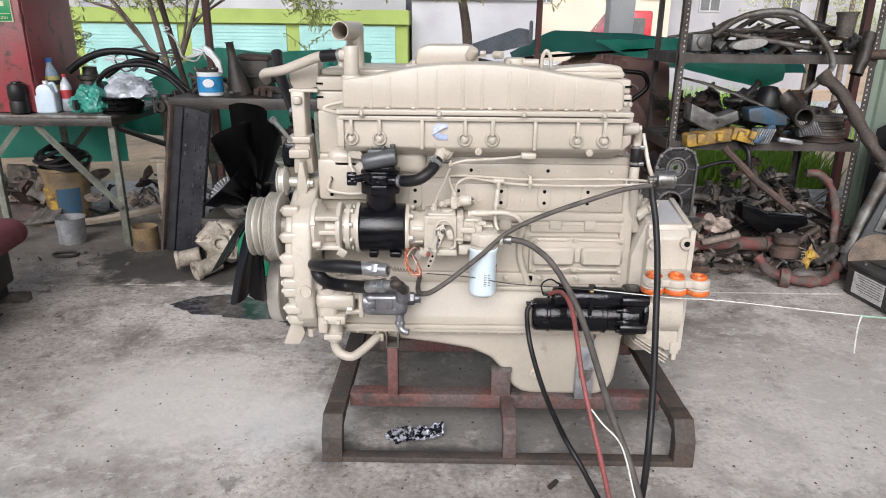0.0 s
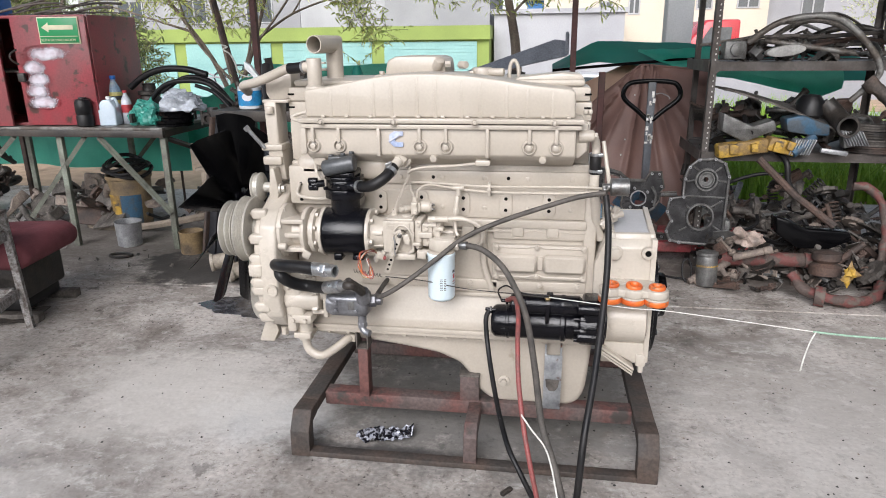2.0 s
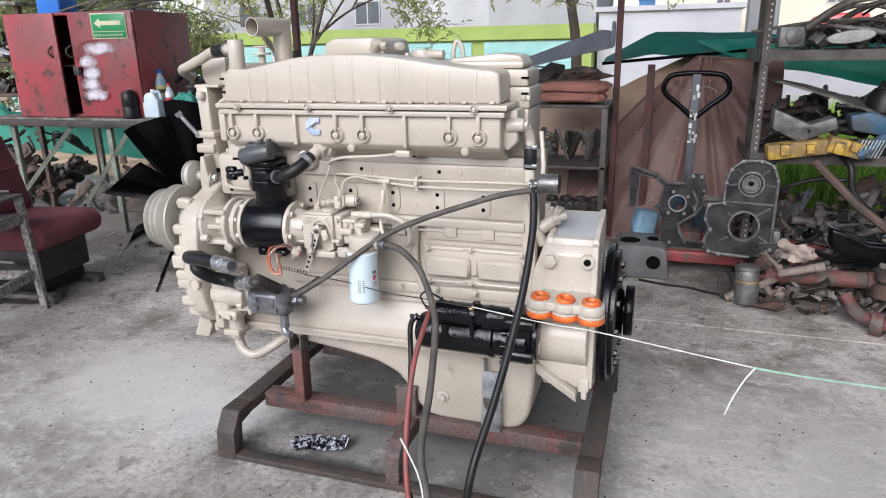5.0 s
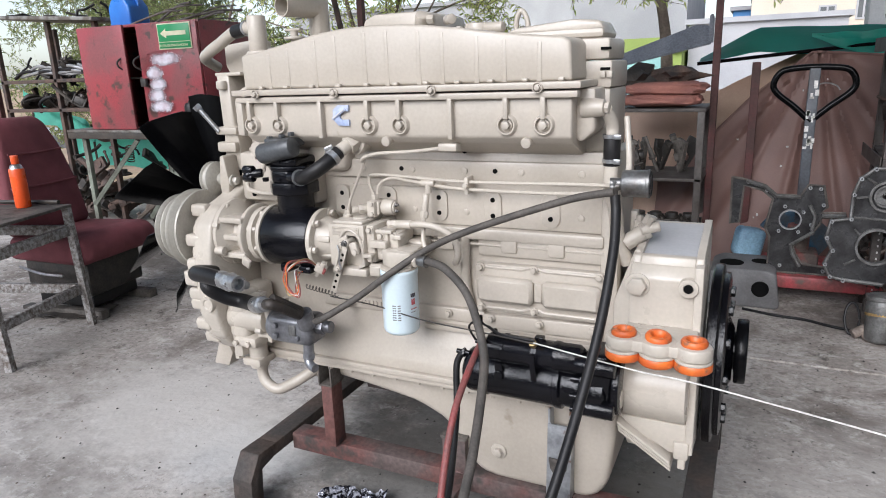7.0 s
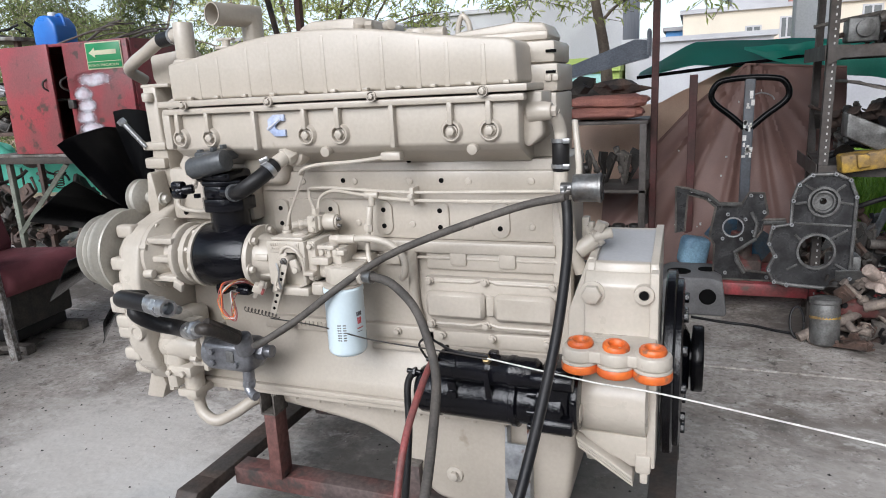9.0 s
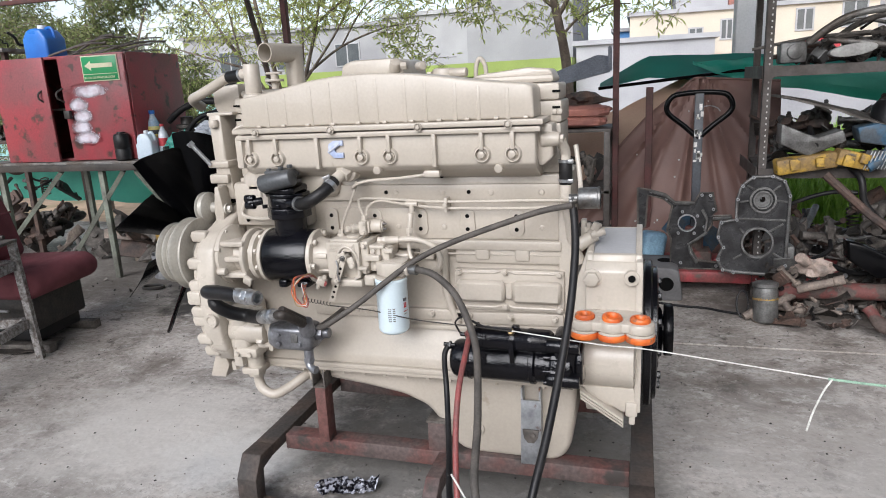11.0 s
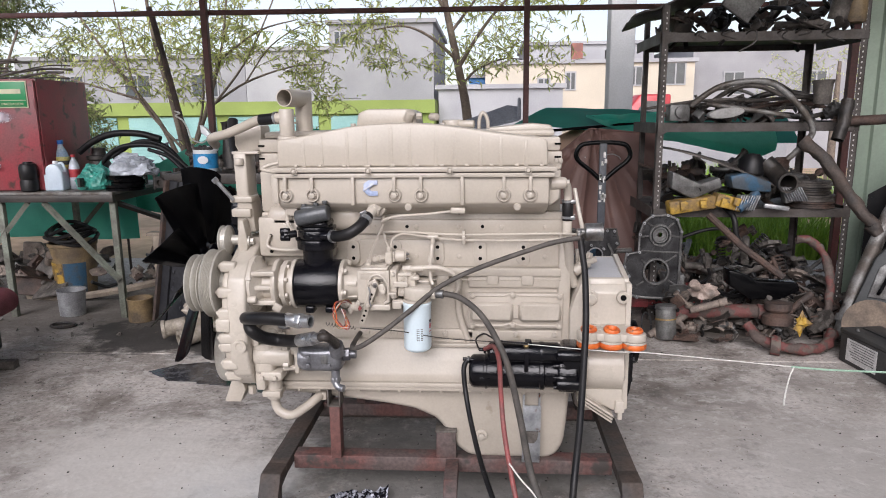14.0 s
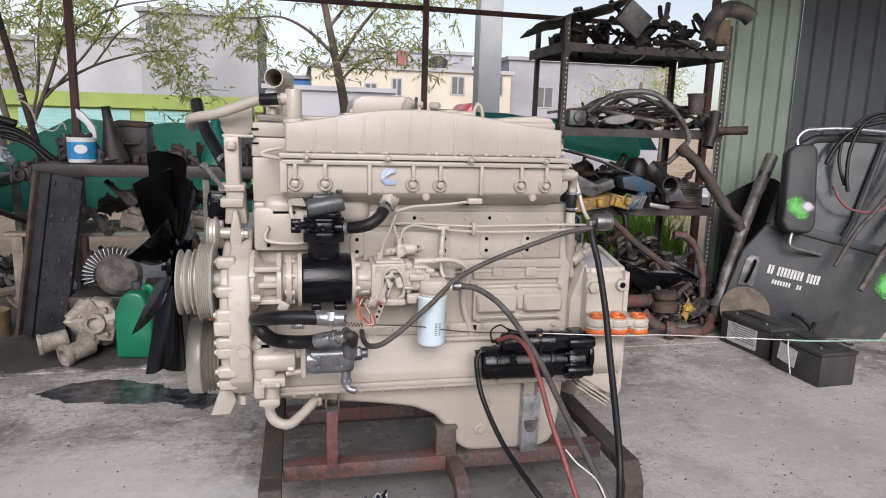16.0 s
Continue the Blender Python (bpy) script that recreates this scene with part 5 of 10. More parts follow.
def flywheel_housing():
    g = Geo()
    pts = [(2.322, 0.40), (2.318, 0.60), (2.314, 0.80), (2.335, 0.826), (2.575, 0.872), (2.60, 0.862), (2.61, 0.55), (2.60, 0.34), (2.5, 0.32), (2.36, 0.36)]
    g.prism(pts, "x", 0.972, 1.122, 0.006)
    g.span((1.108, 2.308, 0.388), (1.126, 2.40, 0.832), 0.003)
    pieces = []
    g.prism([(0.93, 0.44), (0.93, 0.72), (0.975, 0.85), (0.99, 0.85), (0.99, 0.44)], "y", 2.36, 2.58, 0.006)
    for k in range(3):
        d = 0.012 + 0.016 * k
        pieces.append(("rib", Geo().prism([(0.958, 0.455 - d), (1.08, 0.374 - d), (1.08, 0.382 - d), (0.958, 0.463 - d)], "y", 2.295 + 0.012 * k, 2.40, 0.002)))
    pieces.append(("starter_nose", Geo().lathe((0.945, 2.365, 0.535), (1, 0, 0), [(0.06, 0), (0.082, 0.001), (0.086, 0.006), (0.088, 0.06), (0.090, 0.16), (0.08, 0.165)], 48).prism([(0.955, 0.46), (1.118, 0.46), (1.118, 0.385), (1.075, 0.385)], "y", 2.312, 2.36, 0.004).cyl((0.945, 2.268, 0.522), (0.975, 2.268, 0.522), 0.022, bev=0.006)))
    pieces.append(("lower_lug", Geo().span((1.085, 2.302, 0.375), (1.118, 2.34, 0.42), 0.006).span((1.095, 2.305, 0.35), (1.112, 2.33, 0.38), 0.004)))
    pieces.append(("hex_plug", Geo().cyl((0.99, 2.318, 0.782), (0.99, 2.312, 0.782), 0.027, bev=0.002).hexa((0.99, 2.314, 0.782), (0.99, 2.296, 0.782), 0.021)))
    g.lathe((1.097, 2.300, 0.787), (0, 1, 0), [(0.0095, 0.004), (0.011, 0.0), (0.020, 0.001), (0.022, 0.016)], 24)
    h = part("flywheel_housing", g, BEIGE_LT, ENG, "pale beige cast bell housing")
    for nm, q in pieces:
        part(nm, q, BEIGE_LT, h)
    t = Geo()
    t.prism([(2.338, 0.826), (2.346, 0.842), (2.56, 0.884), (2.56, 0.870)], "x", 0.975, 0.992, 0.002)
    t.prism([(2.338, 0.826), (2.346, 0.842), (2.56, 0.884), (2.56, 0.870)], "x", 1.106, 1.123, 0.002)
    t.prism([(2.336, 0.824), (2.344, 0.842), (2.358, 0.845), (2.358, 0.826)], "x", 0.992, 1.106, 0.002)
    tray = part("top_tray", t, BEIGE_LT, h, "raised rim of a recessed tray")
    part("tray_floor", Geo().prism([(2.350, 0.8295), (2.350, 0.8325), (2.555, 0.8715), (2.555, 0.868)], "x", 0.9925, 1.1055), TRAYFLOOR, tray, "grey primed tray floor")
    part("bolt_hole", Geo().cyl((1.097, 2.2985, 0.787), (1.097, 2.301, 0.787), 0.0095, seg=18), VOID, h)
    mt = Geo()
    cs = [(0.977, 2.238), (1.049, 2.230), (1.121, 2.224)]
    for x, y in cs:
        mt.cyl((x, y, 0.666), (x, y, 0.694), 0.037, bev=0.006, seg=32)
    mt.prism([(0.975, 2.21), (1.12, 2.20), (1.125, 2.33), (0.97, 2.33)], "z", 0.667, 0.692, 0.004)
    mount = part("mount_bracket", mt, BEIGE_LT, ENG)
    for x, y in cs:
        lo = Geo().lathe((x, y, 0.641), (0, 0, 1), [(0.02, 0), (0.036, 0.0), (0.0385, 0.003), (0.0385, 0.015), (0.0365, 0.018), (0.02, 0.0182)], 32)
        r = part("isolator", lo, ORANGE, mount, "orange rubber isolator")
        part("washer", Geo().cyl((x, y, 0.6595), (x, y, 0.6655), 0.0380, bev=0.001, seg=32), BEIGE_LT, r, "painted washer")
        up = Geo().lathe((x, y, 0.6935), (0.10 if 1.0 < x < 1.1 else 0.0, -0.12 if 1.0 < x < 1.1 else 0.0, 1), [(0.0255, 0), (0.0270, 0.003), (0.0270, 0.008), (0.0240, 0.0125), (0.0170, 0.0135), (0.0135, 0.010), (0.0120, 0.003)], 32)
        part("isolator_cap", up, ORANGE, r)
        part("bolt_seat", Geo().cyl((x, y, 0.6935), (x, y, 0.6965), 0.011, bev=0.001), BEIGE, r)
    f = Geo()
    f.lathe((1.130, 2.655, 0.505), (1, 0, 0), [(0.10, 0.0), (0.232, 0.0), (0.236, 0.004), (0.236, 0.022), (0.230, 0.026), (0.215, 0.028), (0.215, 0.040), (0.20, 0.044), (0.10, 0.046), (0.09, 0.05), (0.07, 0.06)], 64)
    for i in range(12):
        a = i * math.pi / 6
        f.hexa((1.17, 2.655 + 0.17 * math.cos(a), 0.505 + 0.17 * math.sin(a)), (1.185, 2.655 + 0.17 * math.cos(a), 0.505 + 0.17 * math.sin(a)), 0.012)
    fw = part("flywheel", f, BLACK, ENG, "black flywheel")
    hb = Geo().lathe((1.175, 2.655, 0.515), (1, 0, 0), [(0.05, 0), (0.05, 0.018), (0.082, 0.02), (0.085, 0.024), (0.085, 0.044), (0.082, 0.048), (0.03, 0.05)], 40)
    part("drive_hub", hb, FANBLACK, fw)


def oil_pan():
    g = Geo()
    pts = [(-0.14, 0.446), (-0.14, 0.40), (0.10, 0.375), (0.26, 0.355), (0.38, 0.335), (0.46, 0.30), (0.505, 0.245), (0.535, 0.19), (0.575, 0.158), (0.62, 0.15), (0.86, 0.148), (0.90, 0.165), (0.925, 0.21), (0.935, 0.30), (0.945, 0.446)]
    g.prism(pts, "y", 2.395, 2.84, 0.028, 4)
    g.span((-0.155, 2.340, 0.430), (0.95, 2.90, 0.4445), 0.003)
    p = part("oil_pan", g, BEIGE, ENG)
    for x in np.linspace(-0.10, 0.92, 15):
        part("pan_bolt", Geo().hexa((x, 2.352, 0.431), (x, 2.352, 0.421), 0.0075), BEIGE, p)
    d = Geo().cyl((0.627, 2.41, 0.24), (0.627, 2.388, 0.24), 0.023, bev=0.004).hexa((0.627, 2.39, 0.24), (0.627, 2.376, 0.24), 0.013)
    part("drain_plug", d, BEIGE_LT, p)


def pipes():
    g = Geo()
    g.tube([(0.30, 2.33, 1.05), (0.297, 2.315, 1.04), (0.315, 2.305, 1.052), (0.36, 2.303, 1.062), (0.45, 2.302, 1.068), (0.535, 2.30, 1.078)], 0.0045, 8)
    g.span((0.525, 2.288, 1.07), (0.575, 2.32, 1.09), 0.006)
    part("oil_line", g, BEIGE_LT, ENG)
    a = Geo()
    a.tube([(0.313, 2.343, 0.94), (0.298, 2.345, 0.985), (0.32, 2.355, 1.0), (0.55, 2.365, 0.988), (0.80, 2.37, 0.99), (0.90, 2.35, 0.994), (0.955, 2.30, 1.0)], 0.0042, 8)
    a.tube([(0.318, 2.345, 0.94), (0.325, 2.350, 0.975), (0.36, 2.355, 0.992), (0.42, 2.36, 0.984), (0.55, 2.362, 0.970), (0.78, 2.366, 0.968), (0.90, 2.345, 0.978), (0.952, 2.30, 0.992)], 0.0042, 8)
    a.tube([(0.462, 2.36, 0.98), (0.460, 2.355, 0.955)], 0.0055, 10, 0).cyl((0.459, 2.352, 0.955), (0.455, 2.344, 0.900), 0.0085, bev=0.002).tube([(0.455, 2.344, 0.905), (0.453, 2.338, 0.870), (0.455, 2.332, 0.84), (0.463, 2.325, 0.822)], 0.0062, 10).hexa((0.4555, 2.345, 0.912), (0.4548, 2.343, 0.895), 0.011)
    a.tube([(0.300, 2.335, 1.055), (0.297, 2.322, 1.03), (0.278, 2.316, 0.985), (0.258, 2.312, 0.94), (0.246, 2.312, 0.90)], 0.0040, 8)
    a.hexa((0.2475, 2.312, 0.912), (0.246, 2.312, 0.899), 0.009).hexa((0.313, 2.343, 0.950), (0.313, 2.343, 0.935), 0.010)
    for x, y, z in [(0.462, 2.358, 0.982)]:
        a.cyl((x - 0.018, y, z), (x + 0.018, y, z), 0.008, bev=0.001)
        a.cyl((x, y, z), (x, y, z - 0.025), 0.008, bev=0.001)
    a.span((0.562, 2.355, 0.958), (0.572, 2.40, 1.0), 0.002)
    a.hexa((0.567, 2.352, 0.98), (0.567, 2.345, 0.98), 0.007)
    part("fuel_line", a, BEIGE_LT, ENG)
    r = Geo()
    r.tube([(0.425, 2.320, 0.881), (0.455, 2.319, 0.884), (0.49, 2.32, 0.881), (0.525, 2.326, 0.866), (0.545, 2.332, 0.840), (0.549, 2.336, 0.815), (0.540, 2.348, 0.790), (0.527, 2.362, 0.778)], 0.0085, 12)
    r.cyl((0.385, 2.321, 0.879), (0.430, 2.320, 0.881), 0.0110, bev=0.002).hexa((0.372, 2.322, 0.879), (0.388, 2.321, 0.879), 0.0120).cyl((0.360, 2.322, 0.879), (0.374, 2.322, 0.879), 0.0095, bev=0.002)
    r.cyl((0.366, 2.322, 0.879), (0.366, 2.322, 0.862), 0.008)
    part("return_hose", r, BEIGE_LT, ENG)
    l = Geo()
    l.tube([(-0.055, 2.38, 1.235), (-0.10, 2.37, 1.225), (-0.115, 2.365, 1.212), (-0.07, 2.345, 1.205), (-0.04, 2.335, 1.195), (-0.032, 2.332, 1.15), (-0.032, 2.335, 1.06), (-0.025, 2.325, 1.025), (0.0, 2.29, 1.01)], 0.0065, 10)
    l.tube([(-0.10, 2.35, 0.99), (-0.11, 2.345, 0.955), (-0.085, 2.338, 0.943), (-0.02, 2.33, 0.94), (0.03, 2.325, 0.95)], 0.006, 10)
    part("coolant_line", l, BEIGE_LT, ENG)
    s = part("rear_sleeve", Geo().cyl((0.915, 2.37, 1.105), (0.915, 2.37, 1.035), 0.0185, bev=0.003), RUBBER, ENG, "short black rubber sleeve")
    for z in (1.097, 1.043):
        part("hose_clamp", Geo().ring((0.915, 2.37, z), (0.915, 2.37, z + 0.008), 0.021, 0.018).box((0.93, 2.352, z + 0.004), (0.016, 0.008, 0.011), 0.002), STEEL, s)
    v = Geo()
    v.tube([(0.905, 2.345, 1.16), (0.912, 2.36, 1.14), (0.915, 2.37, 1.12), (0.915, 2.37, 1.10)], 0.014, 12)
    v.tube([(0.915, 2.37, 1.04), (0.915, 2.37, 0.99), (0.925, 2.38, 0.93), (0.93, 2.40, 0.86), (0.95, 2.42, 0.80)], 0.0165, 12)
    v.tube([(0.94, 2.40, 1.14), (0.955, 2.36, 1.05), (0.96, 2.31, 1.01)], 0.007, 10)
    v.cyl((0.945, 2.405, 0.850), (0.985, 2.415, 0.880), 0.019, bev=0.003).cyl((0.982, 2.414, 0.878), (0.992, 2.417, 0.886), 0.022, bev=0.002)
    v.span((0.962, 2.41, 0.888), (1.004, 2.44, 0.908), 0.004).span((0.952, 2.42, 0.875), (0.968, 2.445, 0.925), 0.003)
    v.hexa((0.992, 2.405, 0.892), (0.992, 2.392, 0.892), 0.008).hexa((0.975, 2.41, 0.905), (0.975, 2.41, 0.918), 0.008).cyl((0.998, 2.42, 0.9), (1.004, 2.42, 0.915), 0.009, bev=0.002)
    v.cyl((0.98, 2.40, 0.885), (1.02, 2.41, 0.895), 0.012, bev=0.003)
    v.hexa((0.99, 2.40, 0.90), (1.0, 2.40, 0.92), 0.012)
    part("rear_pipe", v, BEIGE_LT, ENG)
    u = Geo()
    u.lathe((0.962, 2.268, 1.014), (1, 0.02, 0.02), [(0.012, -0.028), (0.012, -0.006), (0.0265, -0.003), (0.028, 0.0), (0.028, 0.046), (0.0295, 0.047), (0.0295, 0.052), (0.0265, 0.053)], 32)
    sw = part("pressure_switch", u, WORNSTEEL, ENG, "zinc plated cylindrical pressure switch")
    part("switch_cap", Geo().lathe((1.0135, 2.269, 1.015), (1, 0.02, 0.02), [(0.026, 0.0), (0.026, 0.003), (0.021, 0.003), (0.020, 0.001), (0.012, 0.001), (0.011, 0.003), (0.002, 0.003)], 28), RUBBER, sw)
    t = Geo().cyl((0.935, 2.262, 1.005), (0.955, 2.265, 1.01), 0.009, bev=0.002).hexa((0.94, 2.264, 0.985), (0.945, 2.264, 1.02), 0.010)
    part("tee_fitting", t, WORNSTEEL, sw)


def front_hoses():
    A = part("oil_hose", Geo().tube([(-0.135, 2.20, 0.735), (-0.125, 2.14, 0.755), (-0.08, 2.085, 0.772), (-0.02, 2.06, 0.78), (0.045, 2.045, 0.780)], 0.0205, 16), RUBBER, ENG, "thick black rubber oil hose")
    fa = Geo().cyl((0.035, 2.05, 0.780), (0.075, 2.035, 0.781), 0.0215, bev=0.003).hexa((0.07, 2.038, 0.781), (0.092, 2.03, 0.782), 0.0235)
    fa.ring((0.09, 2.031, 0.782), (0.118, 2.022, 0.783), 0.020, 0.014)
    part("hose_end", fa, STEEL, A)
    B = part("oil_hose", Geo().tube([(-0.135, 2.20, 0.735), (-0.115, 2.15, 0.715), (-0.085, 2.175, 0.68), (-0.04, 2.20, 0.662), (0.02, 2.175, 0.668), (0.055, 2.145, 0.683)], 0.0205, 16), RUBBER, ENG, "thick black rubber oil hose")
    fb = Geo().cyl((0.04, 2.155, 0.677), (0.085, 2.125, 0.693), 0.0215, bev=0.003).hexa((0.082, 2.127, 0.692), (0.10, 2.117, 0.698), 0.0235)
    fb.cyl((0.10, 2.117, 0.698), (0.125, 2.105, 0.706), 0.016, bev=0.003)
    part("hose_end", fb, STEEL, B)
    C = Geo().cyl((0.125, 2.12, 0.715), (0.15, 2.20, 0.655), 0.014, bev=0.004)
    C.tube([(0.12, 2.105, 0.705), (0.14, 2.10, 0.708), (0.15, 2.13, 0.69), (0.152, 2.19, 0.65)], 0.014, 14)
    part("elbow_fitting", C, IRON, B)
    n = Geo().cyl((-0.03, 2.18, 0.72), (0.005, 2.17, 0.722), 0.011, bev=0.002).hexa((-0.02, 2.178, 0.72), (-0.01, 2.174, 0.721), 0.013)
    part("nipple", n, STEEL, ENG)
    v = Geo()
    v.span((0.015, 2.215, 0.545), (0.16, 2.30, 0.625), 0.018, 3)
    v.cyl((0.01, 2.255, 0.585), (0.06, 2.255, 0.585), 0.042, bev=0.006)
    v.cyl((0.145, 2.23, 0.60), (0.145, 2.215, 0.65), 0.024, bev=0.005)
    v.hexa((0.155, 2.255, 0.595), (0.185, 2.255, 0.597), 0.022)
    v.cyl((0.18, 2.255, 0.597), (0.205, 2.255, 0.598), 0.016, bev=0.003)
    v.cyl((0.135, 2.24, 0.555), (0.135, 2.235, 0.50), 0.015, bev=0.003)
    v.hexa((0.135, 2.238, 0.52), (0.135, 2.236, 0.505), 0.018)
    v.tube([(0.135, 2.235, 0.515), (0.137, 2.23, 0.498), (0.15, 2.225, 0.488), (0.165, 2.22, 0.486)], 0.012, 12)
    bolts(v, [(0.05, 2.213, 0.60), (0.05, 2.213, 0.57), (0.12, 2.213, 0.57)], (0, -1, 0), 0.008, 0.008)
    vv = part("gear_pump", v, PUMPALU, ENG, "grey cast metal gear pump with elbow fittings")
    part("name_plate", Geo().span((0.092, 2.2125, 0.575), (0.115, 2.215, 0.605), 0.0005), ALU, vv)
    sp = Geo()
    pts = []
    for i in range(70):
        a = i * 0.9
        pts.append((0.09 + i * 0.0015, 2.31 + 0.006 * math.cos(a), 0.685 - i * 0.0002 + 0.006 * math.sin(a)))
    sp.tube(pts, 0.0013, 5, smooth=0)
    part("return_spring", sp, IRON2, ENG)


for build in (engine_block, side_housing, cylinder_heads, front_stack, gear_cover, pulleys, compressor, fuel_pump, starter, flywheel_housing, oil_pan, pipes, front_hoses):
    build()


# ---- loose cables on the engine ----
def cable(name, pts, r, mat, label, seg=10):
    return solo(name, Geo().tube(pts, r, seg, 8), mat, label, "cable")


cable("grey_hose", [(0.945, 2.255, 0.998), (0.860, 2.275, 0.978), (0.760, 2.275, 0.945), (0.650, 2.275, 0.905), (0.560, 2.270, 0.868), (0.480, 2.260, 0.825), (0.410, 2.215, 0.775), (0.345, 2.195, 0.725), (0.285, 2.168, 0.685), (0.240, 2.160, 0.658), (0.212, 2.178, 0.645), (0.198, 2.230, 0.634), (0.194, 2.300, 0.629), (0.197, 2.385, 0.632)], 0.0085, GREYHOSE, "dusty dark rubber hose draped across the engine side")
cable("grey_hose", [(0.49, 2.255, 0.809), (0.515, 2.248, 0.81), (0.56, 2.236, 0.8), (0.62, 2.21, 0.76), (0.665, 2.17, 0.705), (0.7, 2.12, 0.645), (0.721, 2.05, 0.595), (0.744, 1.937, 0.513), (0.765, 1.805, 0.43), (0.802, 1.745, 0.34), (0.838, 1.69, 0.22), (0.87, 1.65, 0.08), (0.9, 1.59, 0.013), (0.97, 1.5, 0.011)], 0.0100, GREYHOSE, "grey rubber fuel hose hanging to the floor")
cable("black_hose", [(0.945, 2.262, 0.99), (0.95, 2.25, 0.95), (0.955, 2.208, 0.881), (0.95, 2.129, 0.759), (0.933, 2.036, 0.623), (0.912, 1.937, 0.498), (0.887, 1.84, 0.38), (0.876, 1.8, 0.26), (0.868, 1.785, 0.14), (0.862, 1.75, 0.05), (0.86, 1.68, 0.013), (0.865, 1.55, 0.011)], 0.0105, RUBBER, "thick black rubber hose hanging to the floor")
cable("battery_cable", [(0.64, 2.262, 0.618), (0.668, 2.19, 0.652), (0.683, 2.09, 0.642), (0.687, 1.988, 0.583), (0.695, 1.912, 0.498), (0.715, 1.83, 0.398), (0.738, 1.78, 0.305), (0.769, 1.745, 0.18), (0.8, 1.71, 0.06), (0.83, 1.65, 0.01)], 0.0075, REDCABLE, "faded red battery cable hanging from the starter")
cable("battery_cable", [(0.58, 2.272, 0.576), (0.568, 2.262, 0.54), (0.581, 2.225, 0.44), (0.616, 2.103, 0.337), (0.661, 1.945, 0.272), (0.706, 1.879, 0.213), (0.769, 1.843, 0.106), (0.82, 1.8, 0.03), (0.85, 1.72, 0.011)], 0.0085, RUBBER, "black battery cable hanging from the starter")
cable("white_wire", [(0.707, 1.818, 0.448), (0.738, 1.8, 0.412), (0.775, 1.762, 0.385), (0.795, 1.735, 0.34), (0.815, 1.7, 0.26), (0.838, 1.67, 0.18), (0.862, 1.64, 0.08), (0.88, 1.6, 0.008)], 0.0025, STRING, "thin white wire beside the hoses", 6)
cable("throttle_wire", [(0.225, 2.235, 0.695), (0.36, 2.235, 0.685), (0.50, 2.23, 0.665), (0.66, 2.228, 0.655), (0.78, 2.222, 0.648)], 0.0018, IRON, "thin dark throttle wire along the engine", 6)
cable("pull_string", [(0.78, 2.222, 0.65), (1.02, 2.138, 0.659), (1.15, 2.09, 0.672), (1.507, 1.967, 0.681)], 0.0017, STRING, "white string stretched from the engine", 6)
cable("pull_string", [(1.5, 1.968, 0.681), (1.6, 1.97, 0.673), (1.75, 1.97, 0.668), (2.1, 1.95, 0.665), (2.6, 1.92, 0.67), (3.2, 1.9, 0.69)], 0.0030, GREENSTRING, "pale green twisted string tied to a white string", 6)
cable("string_end", [(1.507, 1.967, 0.68), (1.485, 1.94, 0.662), (1.46, 1.9, 0.635), (1.444, 1.871, 0.608)], 0.0022, STRING, "loose white string end hanging from the knot", 6)


